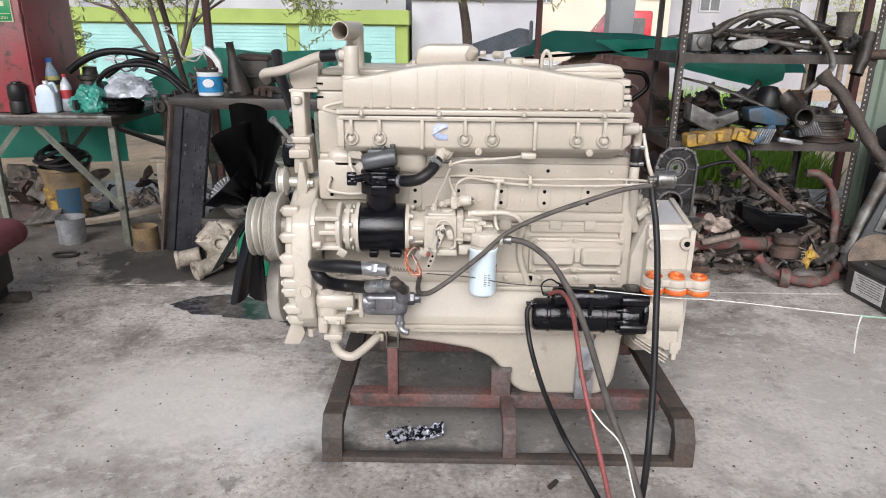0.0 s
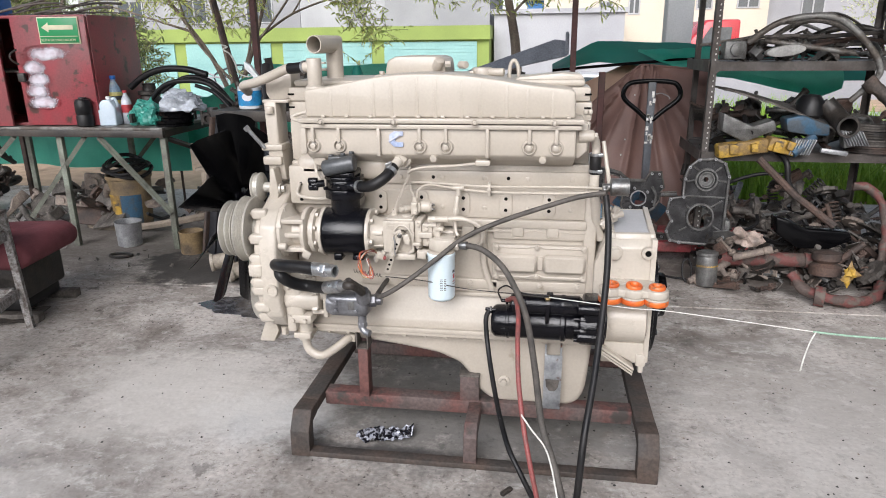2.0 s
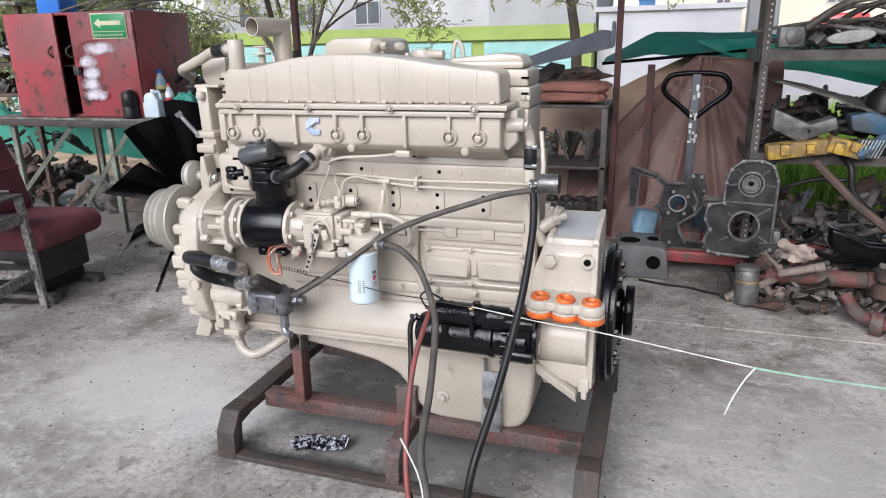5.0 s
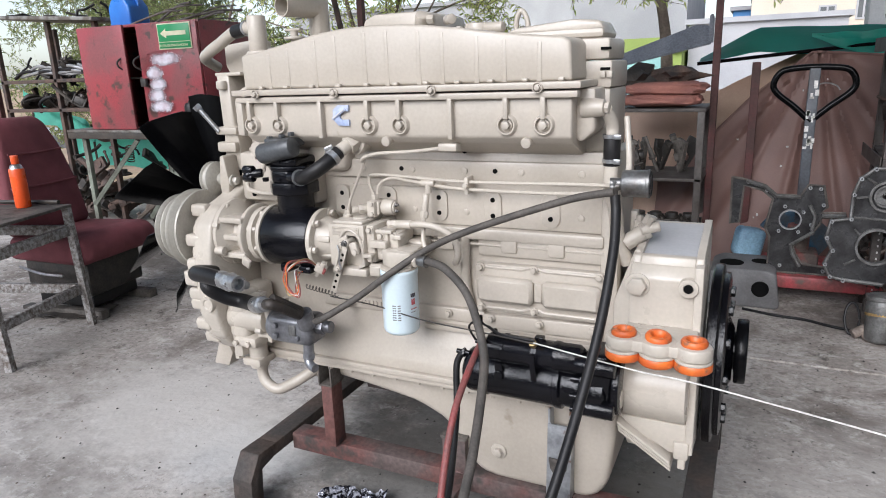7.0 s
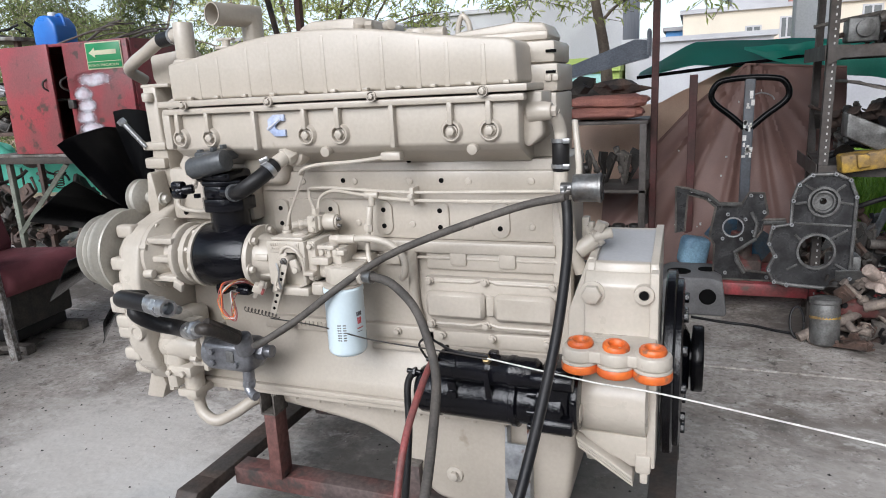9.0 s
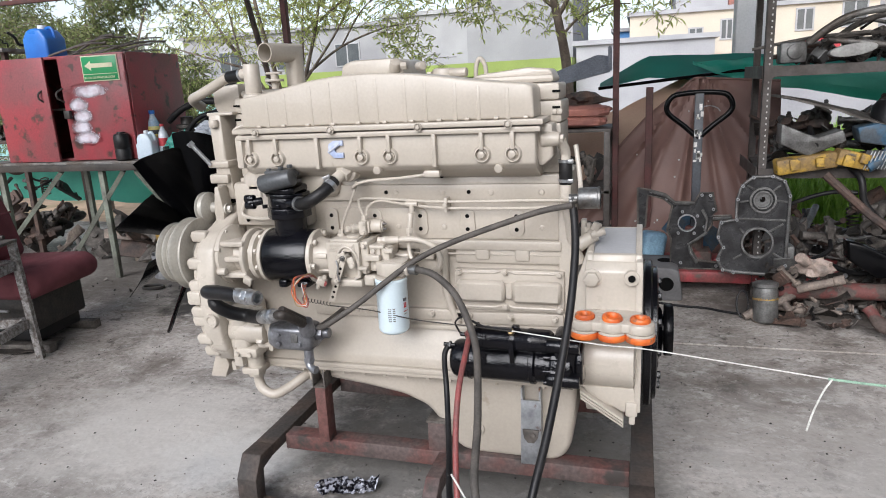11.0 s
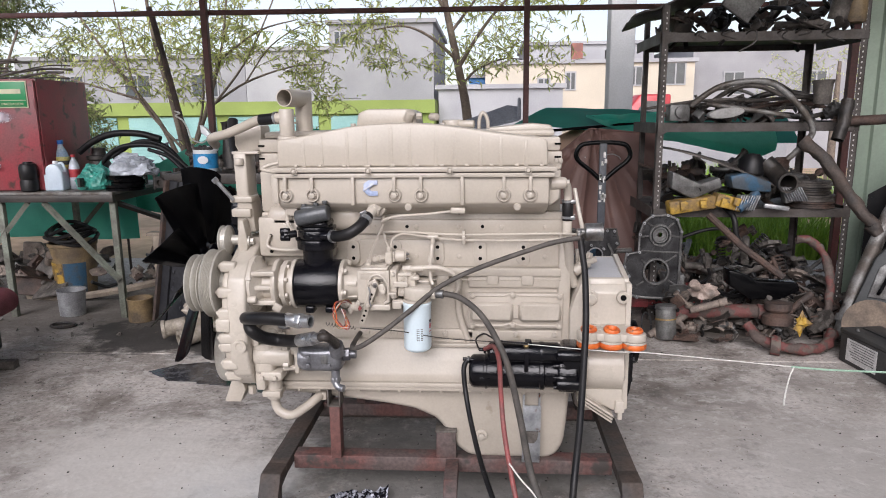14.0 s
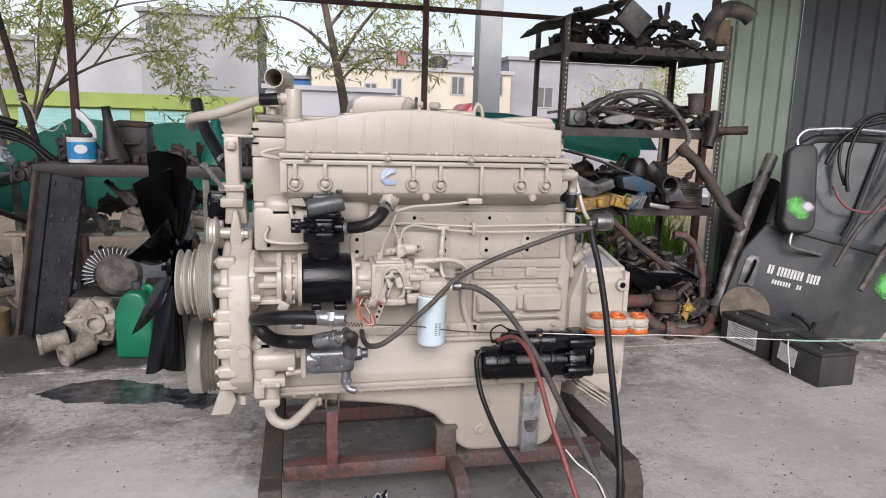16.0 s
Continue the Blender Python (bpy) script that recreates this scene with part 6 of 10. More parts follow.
# ---- the stand ----
def engine_stand():
    st = thing("engine_stand", (0.5, 2.6, 0), "heavy welded steel engine stand in worn red primer", "stand")
    for x, s in ((-0.105, 1), (1.135, -1)):
        g = Geo()
        g.span((x - 0.035, 2.215, 0.125), (x + 0.035, 3.02, 0.165), 0.004)
        g.prism([(2.165, 0.0), (2.215, 0.0), (2.225, 0.115), (2.28, 0.125), (2.30, 0.165), (2.215, 0.168), (2.17, 0.10)], "x", x - 0.036, x + 0.036, 0.004)
        g.prism([(3.07, 0.0), (3.02, 0.0), (3.01, 0.115), (2.96, 0.125), (2.94, 0.165), (3.02, 0.168), (3.065, 0.10)], "x", x - 0.036, x + 0.036, 0.004)
        part("side_rail", g, STANDDARK, st)
    for y in (2.19, 3.045):
        part("floor_rail", Geo().span((-0.07, y - 0.022, 0.0), (1.10, y + 0.022, 0.022), 0.003), STANDDARK, st)
    for y in (2.405, 2.86):
        part("cross_beam", Geo().span((-0.069, y - 0.033, 0.102), (1.099, y + 0.033, 0.157), 0.004), STANDRED, st)
    part("strut", Geo().prism([(2.172, 0.0225), (2.225, 0.0225), (2.232, 0.10), (2.3715, 0.105), (2.3715, 0.156), (2.225, 0.156), (2.18, 0.12)], "x", 0.498, 0.545, 0.003), STANDRED, st)
    for y in (2.375, 2.86):
        p = Geo().span((0.078, y - 0.025, 0.158), (0.116, y + 0.03, 0.36), 0.003)
        post = part("post", p, STANDRED, st)
        part("saddle", Geo().span((0.074, y - 0.030, 0.3605), (0.121, y + 0.034, 0.366), 0.001).span((0.074, y - 0.030, 0.366), (0.079, y + 0.034, 0.428), 0.001).span((0.116, y - 0.030, 0.366), (0.121, y + 0.034, 0.428), 0.001), IRON2, post, "bare steel saddle")
        q = Geo().prism([(0.772, 0.158), (0.836, 0.158), (0.838, 0.375), (0.776, 0.375)], "y", y - 0.022, y - 0.016, 0.001)
        q.span((0.775, y - 0.016, 0.158), (0.781, y + 0.03, 0.415), 0.001).span((0.830, y - 0.016, 0.158), (0.836, y + 0.03, 0.415), 0.001)
        rp = part("rear_post", q, BARESTEEL, st, "bare ground steel channel upright with rust at its foot")
        part("weld_plate", Geo().prism([(0.780, 0.28), (0.830, 0.28), (0.826, 0.25), (0.815, 0.235), (0.795, 0.235), (0.784, 0.25)], "y", y - 0.0275, y - 0.0225, 0.001).cyl((0.812, y - 0.028, 0.262), (0.812, y - 0.034, 0.262), 0.009, bev=0.002), IRON2, rp)
    part("block", Geo().prism([(0.462, 0.158), (0.536, 0.158), (0.534, 0.258), (0.464, 0.258)], "y", 2.372, 2.437, 0.003), STANDRED, st)
    part("block_cap", Geo().span((0.460, 2.368, 0.2585), (0.538, 2.439, 0.266), 0.001), IRON2, st)
    part("brace", Geo().prism([(1.02, 0.158), (1.08, 0.158), (1.0, 0.40), (0.965, 0.40)], "y", 2.80, 2.86, 0.003), STANDDARK, st)
    return st


engine_stand()
def film_shape(u, v):
    x = 0.07 + 0.215 * u
    half = float(np.interp(u, [0, 0.15, 0.5, 0.8, 1], [0.012, 0.05, 0.045, 0.04, 0.022]))
    fold = noise.noise(Vector((x * 38, v * 2.6, 3))) + 0.6 * noise.noise(Vector((x * 90, v * 6, 8)))
    return (x + 0.006 * fold, 2.305 + 0.03 * u + half * (2 * v - 1), 0.020 + 0.018 * fold + 0.14 * max(0.0, u - 0.78) * v)


solo("plastic_film", sheet(film_shape, 40, 14, 0.001), material("crumpled_silver_film", (0.006, 0.006, 0.010), (0.40, 0.41, 0.46), 0.12, 0.25, big=48, fine=160, bump=0.6, mix=0.30), "crumpled black and silver plastic film on the floor", "plastic film", smooth=0)
solo("metal_scrap", Geo().box((0.66, 2.055, 0.008), (0.05, 0.016, 0.014), 0.004, rot=(0, 0, 50)), IRON, "small dark piece of scrap on the floor", "scrap")


# ---- scrap parts, many kinds ----
def scrap_shape(kind, rng, s):
    g = Geo()
    if kind == "bracket":
        w = s * rng.uniform(0.5, 0.9)
        g.prism([(-s, 0), (s, 0), (s, 0.18 * s), (0.2 * s, 0.22 * s), (-0.3 * s, w), (-s, w)], "y", -0.14 * s, 0.14 * s, 0.03 * s, 1)
        g.cyl((-0.6 * s, -0.22 * s, 0.5 * w), (-0.6 * s, 0.22 * s, 0.5 * w), 0.22 * s, seg=12)
        g.cyl((0.6 * s, -0.05 * s, 0.05 * s), (0.6 * s, 0.05 * s, 0.35 * s), 0.12 * s, seg=10)
    elif kind == "gear":
        pts = []
        for i in range(24):
            r = s * (0.75 if i % 2 else 0.66)
            pts.append((r * math.cos(i * math.pi / 12), r * math.sin(i * math.pi / 12)))
        g.prism(pts, "z", -0.12 * s, 0.12 * s)
        g.ring((0, 0, -0.25 * s), (0, 0, 0.25 * s), 0.3 * s, 0.16 * s, 16)
    elif kind == "shaft":
        g.lathe((-1.3 * s, 0, 0), (1, 0, 0), [(0.08 * s, 0), (0.1 * s, 0.05 * s), (0.1 * s, 0.8 * s), (0.16 * s, 0.85 * s), (0.16 * s, 1.3 * s), (0.24 * s, 1.32 * s), (0.24 * s, 1.5 * s), (0.12 * s, 1.55 * s), (0.12 * s, 2.4 * s), (0.2 * s, 2.45 * s), (0.2 * s, 2.6 * s)], 14)
    elif kind == "housing":
        g.box((0, 0, 0), (1.2 * s, 0.9 * s, 0.7 * s), 0.14 * s, seg=2)
        g.cyl((0, 0, 0.2 * s), (0, 0, 0.62 * s), 0.34 * s, seg=16, bev=0.04 * s)
        g.ring((0, -0.6 * s, 0), (0, -0.4 * s, 0), 0.32 * s, 0.2 * s, 16)
        for a in range(4):
            g.cyl((0.5 * s * (1 if a % 2 else -1), 0.4 * s * (1 if a > 1 else -1), -0.4 * s), (0.5 * s * (1 if a % 2 else -1), 0.4 * s * (1 if a > 1 else -1), 0.45 * s), 0.09 * s, seg=8)
    elif kind == "hose":
        pts = [Vector((-1.6 * s, 0, 0))]
        for i in range(5):
            pts.append(pts[-1] + Vector((0.62 * s, rng.uniform(-0.4, 0.4) * s, rng.uniform(-0.3, 0.35) * s)))
        g.tube(pts, 0.13 * s, 10, 4)
    elif kind == "plate":
        pts = [(s * rng.uniform(0.7, 1.25) * math.cos(a), 0.7 * s * rng.uniform(0.7, 1.2) * math.sin(a)) for a in np.linspace(0, 2 * math.pi, 9)[:-1]]
        g.prism(pts, "z", -0.02 * s, 0.03 * s)
        g.tube([(p[0] * 0.97, p[1] * 0.97, 0.03 * s) for p in pts] + [(pts[0][0] * 0.97, pts[0][1] * 0.97, 0.03 * s)], 0.035 * s, 6, 0)
        g.cyl((0.2 * s, 0, 0), (0.2 * s, 0, 0.18 * s), 0.2 * s, seg=14)
    elif kind == "flange":
        g.lathe((0, 0, -0.2 * s), (0, 0, 1), [(0.3 * s, 0), (0.75 * s, 0), (0.78 * s, 0.03 * s), (0.78 * s, 0.14 * s), (0.5 * s, 0.17 * s), (0.42 * s, 0.22 * s), (0.42 * s, 0.55 * s), (0.32 * s, 0.57 * s), (0.3 * s, 0.0)], 22, close=False)
        for i in range(6):
            a = i * math.pi / 3
            g.cyl((0.62 * s * math.cos(a), 0.62 * s * math.sin(a), -0.1 * s), (0.62 * s * math.cos(a), 0.62 * s * math.sin(a), 0.06 * s), 0.07 * s, seg=6)
    elif kind == "manifold":
        g.tube([(-1.4 * s, 0, 0), (-0.5 * s, 0.05 * s, 0.08 * s), (0.5 * s, 0.0, 0.08 * s), (1.4 * s, 0.1 * s, 0)], 0.2 * s, 12, 3)
        for x in (-1.0, -0.2, 0.6):
            g.tube([(x * s, 0, 0), (x * s, -0.3 * s, 0.05 * s), (x * s + 0.1 * s, -0.55 * s, -0.1 * s)], 0.16 * s, 10, 2)
            g.box((x * s + 0.1 * s, -0.58 * s, -0.1 * s), (0.5 * s, 0.08 * s, 0.42 * s), 0.03 * s, seg=1)
    elif kind == "pipe":
        b = rng.uniform(-0.6, 0.6)
        g.tube([(-1.7 * s, 0, 0), (-0.6 * s, 0, 0), (0.4 * s, b * 0.3 * s, 0.1 * s), (1.2 * s, b * s, 0.4 * s)], 0.15 * s, 12, 4)
        g.ring((-1.75 * s, 0, 0), (-1.62 * s, 0, 0), 0.21 * s, 0.1 * s, 14)
    elif kind == "coil":
        pts = [(0.32 * s * math.cos(i * 0.55), 0.32 * s * math.sin(i * 0.55), -0.7 * s + i * 0.02 * s) for i in range(70)]
        g.tube(pts, 0.055 * s, 6, 0)
    return g


WORDS = {"bracket": "cast mounting bracket", "gear": "toothed gear wheel", "shaft": "stepped drive shaft", "housing": "cast pump housing", "hose": "bent rubber hose", "plate": "pressed cover plate", "flange": "bolted hub flange", "manifold": "cast manifold branch", "pipe": "bent steel pipe", "coil": "coil spring"}
TONES = {"dusty grey": IRON2, "oily black": IRON, "rusty brown": RUST, "dirty aluminium": ALU, "worn red": REDPIPE, "dull pale": PALEDUST}


def scrap(kind, tone, at, s, rot, rng, where, group):
    mat = RUBBER if kind == "hose" else TONES[tone]
    g = scrap_shape(kind, rng, s)
    ob = solo(kind if kind not in ("plate", "housing", "flange", "bracket", "manifold", "pipe", "coil") else {"plate": "cover_plate", "housing": "pump_housing", "flange": "hub_flange", "bracket": "mounting_bracket", "manifold": "manifold", "pipe": "steel_pipe", "coil": "coil_spring"}[kind], g, mat, f"{tone if kind != 'hose' else 'dusty black'} {WORDS[kind]} {where}", kind if kind != "coil" else "spring", group=group)
    ob.matrix_world = pose(*at, *rot)
    return ob


def heap(n, x0, x1, y0, y1, z_of, sizes, kinds, tones, where, group, seed):
    rng = random.Random(seed)
    for i in range(n):
        x, y = rng.uniform(x0, x1), rng.uniform(y0, y1)
        s = rng.uniform(*sizes)
        scrap(rng.choice(kinds), rng.choice(tones), (x, y, z_of(x, y, rng) + 0.25 * s), s, (rng.uniform(-50, 50), rng.uniform(-50, 50), rng.uniform(0, 360)), rng, where, group)


def rough_tube(pts, r, amp=0.12, seg=16, smooth=8, seed=0, ends=True):
    """A dented old pipe: an uneven tube with an open, thick-walled end."""
    g = Geo().tube(pts, r, seg, smooth, cap=False)
    c = [sum((Vector(v) for v in g.v[k : k + seg]), Vector()) / seg for k in range(0, len(g.v), seg)]
    out = []
    for i, v in enumerate(g.v):
        o = c[i // seg]
        d = Vector(v) - o
        k = 1 + amp * noise.noise(Vector(v) * 14 + Vector((seed, 0, 0))) + 0.5 * amp * noise.noise(Vector(v) * 45)
        out.append(tuple(o + d * k))
    g.v = out
    inner = [tuple(c[i // seg] + (Vector(v) - c[i // seg]) * 0.86) for i, v in enumerate(out)]
    n = len(out)
    f2 = [tuple(n + q for q in f[::-1]) for f in g.f]
    for i in range(seg):
        j = (i + 1) % seg
        f2 += [(j, i, n + i, n + j), (n - seg + i, n - seg + j, 2 * n - seg + j, 2 * n - seg + i)]
    g.v += inner
    g.f += f2
    return g


# ---- sheets of cloth ----


def wob(x, y, k=3.0, seed=0):
    return noise.noise(Vector((x * k, y * k, seed * 7.3)))


# ---- posts and beams of the shed ----
def posts():
    for x, y, z, w, nm in [(0.943, 5.361, 2.98, 0.042, "shed_post"), (-1.481, 5.265, 2.98, 0.046, "shed_post"), (3.16, 5.05, 3.02, 0.05, "shed_post"), (-5.6, 5.1, 2.98, 0.05, "shed_post")]:
        solo(nm, Geo().span((x - w / 2, y - w / 2, 0 if y < 6.6 else -0.08), (x + w / 2, y + w / 2, z), 0.003, 1), MAROON, "maroon painted square steel shed post", "post", group="shed posts", kind="structure")
    solo("fence_post", Geo().span((1.142, 5.40, 0), (1.190, 5.448, 1.235), 0.003, 1), MAROON, "short maroon steel post holding up a tarpaulin", "post")
    solo("eave_beam", Geo().box((-1.2, 5.33, 2.18), (8.8, 0.036, 0.036), 0.003, rot=(0, 0, 2.3)), MAROON, "maroon painted steel eave beam", "beam", kind="structure")
    solo("leaning_pole", Geo().tube([(-1.72, 5.88, 0.0), (-1.958, 5.85, 1.193), (-2.168, 5.85, 2.216), (-2.20, 5.85, 2.30)], 0.024, 12, 2), RUST, "dark leaning steel pole tied with cord", "pole")
    solo("cord", Geo().tube([(-2.04, 5.825, 1.46), (-1.99, 5.82, 1.44), (-2.03, 5.82, 1.42), (-1.97, 5.82, 1.38), (-1.93, 5.82, 1.30), (-1.90, 5.81, 1.22), (-1.80, 5.81, 1.19), (-1.74, 5.82, 1.25), (-1.72, 5.83, 1.20)], 0.007, 6), STRING, "pale knotted cord tied round a leaning pole", "cord")
    solo("concrete_post", Geo().span((1.94, 7.5, -0.1), (2.20, 7.74, 6.0), 0.02), CONCPOST, "pale square concrete utility post", "post")
    solo("overhead_wire", Geo().tube([(-9, 7.62, 2.9), (2.07, 7.62, 2.75), (8, 7.62, 3.4)], 0.006, 5, 6), IRON, "thin dark overhead wire across the street", "wire")


# ---- table with the red cabinet ----
def work_table():
    t = thing("work_table", (-2.8, 5.0, 0), "dark steel workshop table on green grey legs with diagonal braces", "table")
    part("tabletop", Geo().span((-3.85, 4.50, 0.885), (-1.90, 5.45, 0.905), 0.003), GALV, t, "bare worn steel tabletop")
    part("apron", Geo().span((-3.85, 4.505, 0.835), (-1.905, 4.54, 0.884), 0.002), TABLEDARK, t)
    part("apron", Geo().span((-1.94, 4.541, 0.835), (-1.905, 5.44, 0.884), 0.002), TABLEDARK, t)
    for x, y in [(-1.935, 4.56), (-2.75, 4.56), (-3.72, 4.56), (-1.935, 5.40), (-2.75, 5.40), (-3.72, 5.40)]:
        part("leg", Geo().span((x - 0.022, y - 0.018, 0), (x + 0.022, y + 0.018, 0.834), 0.003), TABLESTEEL, t)
    for x0, z0, x1, z1, y in [(-2.42, 0.83, -1.93, 0.28, 4.535), (-2.40, 0.83, -2.95, 0.25, 5.36), (-3.1, 0.83, -3.7, 0.3, 4.535), (-2.55, 0.83, -3.1, 0.22, 4.56)]:
        part("brace", Geo().tube([(x0, y, z0), (x1, y, z1)], 0.022, 4, 0), TABLESTEEL, t)
    part("brace", Geo().tube([(-1.93, 4.6, 0.82), (-1.70, 5.35, 0.5)], 0.020, 4, 0), TABLEDARK, t)


def red_cabinet():
    c = thing("tool_cabinet", (-2.425, 4.615, 0.905), "worn red steel tool cabinet with one door ajar on a table", "cabinet")
    x0, x1, y0, y1, z0, z1 = -3.57, -2.425, 4.60, 5.25, 0.906, 1.67
    for nm, lo, hi in [("side_panel", (x0, y0 + 0.02, z0), (x0 + 0.02, y1, z1)), ("side_panel", (x1 - 0.02, y0 + 0.02, z0), (x1, y1, z1)), ("back_panel", (x0 + 0.021, y1 - 0.02, z0), (x1 - 0.021, y1, z1)), ("top_panel", (x0 + 0.021, y0 + 0.02, z1 - 0.02), (x1 - 0.021, y1 - 0.021, z1)), ("bottom_panel", (x0 + 0.021, y0 + 0.02, z0), (x1 - 0.021, y1 - 0.021, z0 + 0.02))]:
        part(nm, Geo().span(lo, hi, 0.002), REDCAB, c)
    part("shelf", Geo().span((x0 + 0.022, y0 + 0.06, 1.28), (x1 - 0.022, y1 - 0.022, 1.295), 0.001), IRON2, c)
    dl = part("door", Geo().box((-3.315, 4.575, 1.287), (0.50, 0.02, 0.755), 0.003, rot=(0, 0, -5)), REDCAB, c)
    dr = part("door", Geo().span((-2.985, 4.595, 0.912), (-2.432, 4.617, 1.658), 0.003), REDCAB, c)
    for d, x in ((dl, -3.11), (dr, -2.95)):
        part("handle", Geo().tube([(x, 4.565, 1.44), (x - 0.025, 4.53, 1.41), (x - 0.025, 4.53, 1.37), (x, 4.565, 1.34)], 0.007, 8), IRON, d)
        part("latch", Geo().box((x + 0.0, 4.572, 1.25), (0.05, 0.03, 0.06), 0.005), IRON, d)
    for z in (1.05, 1.5):
        part("hinge", Geo().cyl((-2.43, 4.59, z - 0.03), (-2.43, 4.59, z + 0.03), 0.009), REDCAB, dr)
    sp = [(-2.75, 1.415, 0.15, 0.034), (-2.865, 1.315, 0.075, 0.036), (-2.85, 1.235, 0.085, 0.036), (-2.86, 1.155, 0.085, 0.038), (-2.835, 1.075, 0.10, 0.036)]
    for x, z, a, bb in sp:
        pts = []
        for i in range(60):
            t = i * math.pi / 30
            k = 1 + 0.25 * noise.noise(Vector((math.cos(t) * 1.5, math.sin(t) * 1.5, x * 9))) + 0.28 * noise.noise(Vector((math.cos(t) * 5, math.sin(t) * 5, z * 9)))
            pts.append((x + a * 1.25 * k * math.cos(t), z + bb * 1.75 * k * math.sin(t)))
        part("paint_patch", Geo().prism(pts, "y", 4.5935, 4.595), SPRAY, dr, "sprayed white paint covering a mark", smooth=0)
    s = thing("evacuation_sign", (-2.62, 4.58, 1.57), "green evacuation route sign with a pale arrow", "sign")
    part("panel", Geo().span((-2.775, 4.586, 1.475), (-2.475, 4.592, 1.655), 0.001), SIGNCREAM, s)
    part("field", Geo().span((-2.767, 4.583, 1.483), (-2.483, 4.5855, 1.647), 0.0005), SIGNGREEN, s)
    part("arrow", Geo().prism([(-2.745, 1.585), (-2.695, 1.618), (-2.695, 1.600), (-2.515, 1.600), (-2.515, 1.570), (-2.695, 1.570), (-2.695, 1.552)], "y", 4.580, 4.5825), SIGNCREAM, s)
    part("rule", Geo().span((-2.765, 4.580, 1.524), (-2.485, 4.5825, 1.528)), SIGNCREAM, s)
    cu = bpy.data.curves.new("lettering", "FONT")
    cu.body, cu.size, cu.align_x, cu.extrude = "RUTA DE EVACUACION", 0.0235, "CENTER", 0.0008
    cu.materials.append(SIGNCREAM)
    tx = new("lettering", cu)
    tx.parent = s
    tx.matrix_local = Matrix.Translation((-0.005, -0.009, -0.077)) @ pose(0, 0, 0, 90, 0, 0)
    c.rotation_euler = (0, 0, radians(3.4))
    s.rotation_euler = (0, 0, radians(3.4))
    s.location = c.location + Matrix.Rotation(radians(3.4), 3, "Z") @ (s.location - c.location)
    return c


def bottle(name, at, h, r, body, cap, label, band=None, band_z=(0.3, 0.6)):
    x, y, z = at
    o = thing(name, at, label, "bottle")
    part("body", Geo().lathe(at, (0, 0, 1), [(r * 0.8, 0), (r, h * 0.03), (r, h * 0.62), (r * 0.75, h * 0.76), (r * 0.35, h * 0.88), (r * 0.35, h * 0.92)], 24), body, o)
    part("cap", Geo().cyl((x, y, z + h * 0.92), (x, y, z + h), r * 0.42, bev=0.003), cap, o)
    if band:
        part("wrapper", Geo().ring((x, y, z + h * band_z[0]), (x, y, z + h * band_z[1]), r * 1.02, r * 0.98), band, o)
    return o


def jug(name, at, w, d, h, mat, capmat, label, turn=0.0):
    x, y, z = at
    o = thing(name, at, label, "jug")
    g = Geo()
    M = pose(x, y, z, 0, 0, turn)
    b = Geo().prism([(-w / 2, 0), (w / 2, 0), (w / 2, h * 0.62), (w * 0.28, h * 0.86), (w * 0.12, h * 0.9), (-w * 0.12, h * 0.9), (-w * 0.3, h * 0.84), (-w / 2, h * 0.62)], "y", -d / 2, d / 2, min(w, d) * 0.12, 3)
    g.add(b.v, b.f, M)
    hd = Geo().tube([(w * 0.16, 0, h * 0.9), (w * 0.34, 0, h * 0.92), (w * 0.45, 0, h * 0.78), (w * 0.46, 0, h * 0.62)], 0.012 * h / 0.25, 8)
    g.add(hd.v, hd.f, M)
    part("body", g, mat, o)
    part("cap", Geo().add(*(lambda q: (q.v, q.f))(Geo().cyl((0, 0, h * 0.89), (0, 0, h), w * 0.14, bev=0.003)), M), capmat, o)
    return o


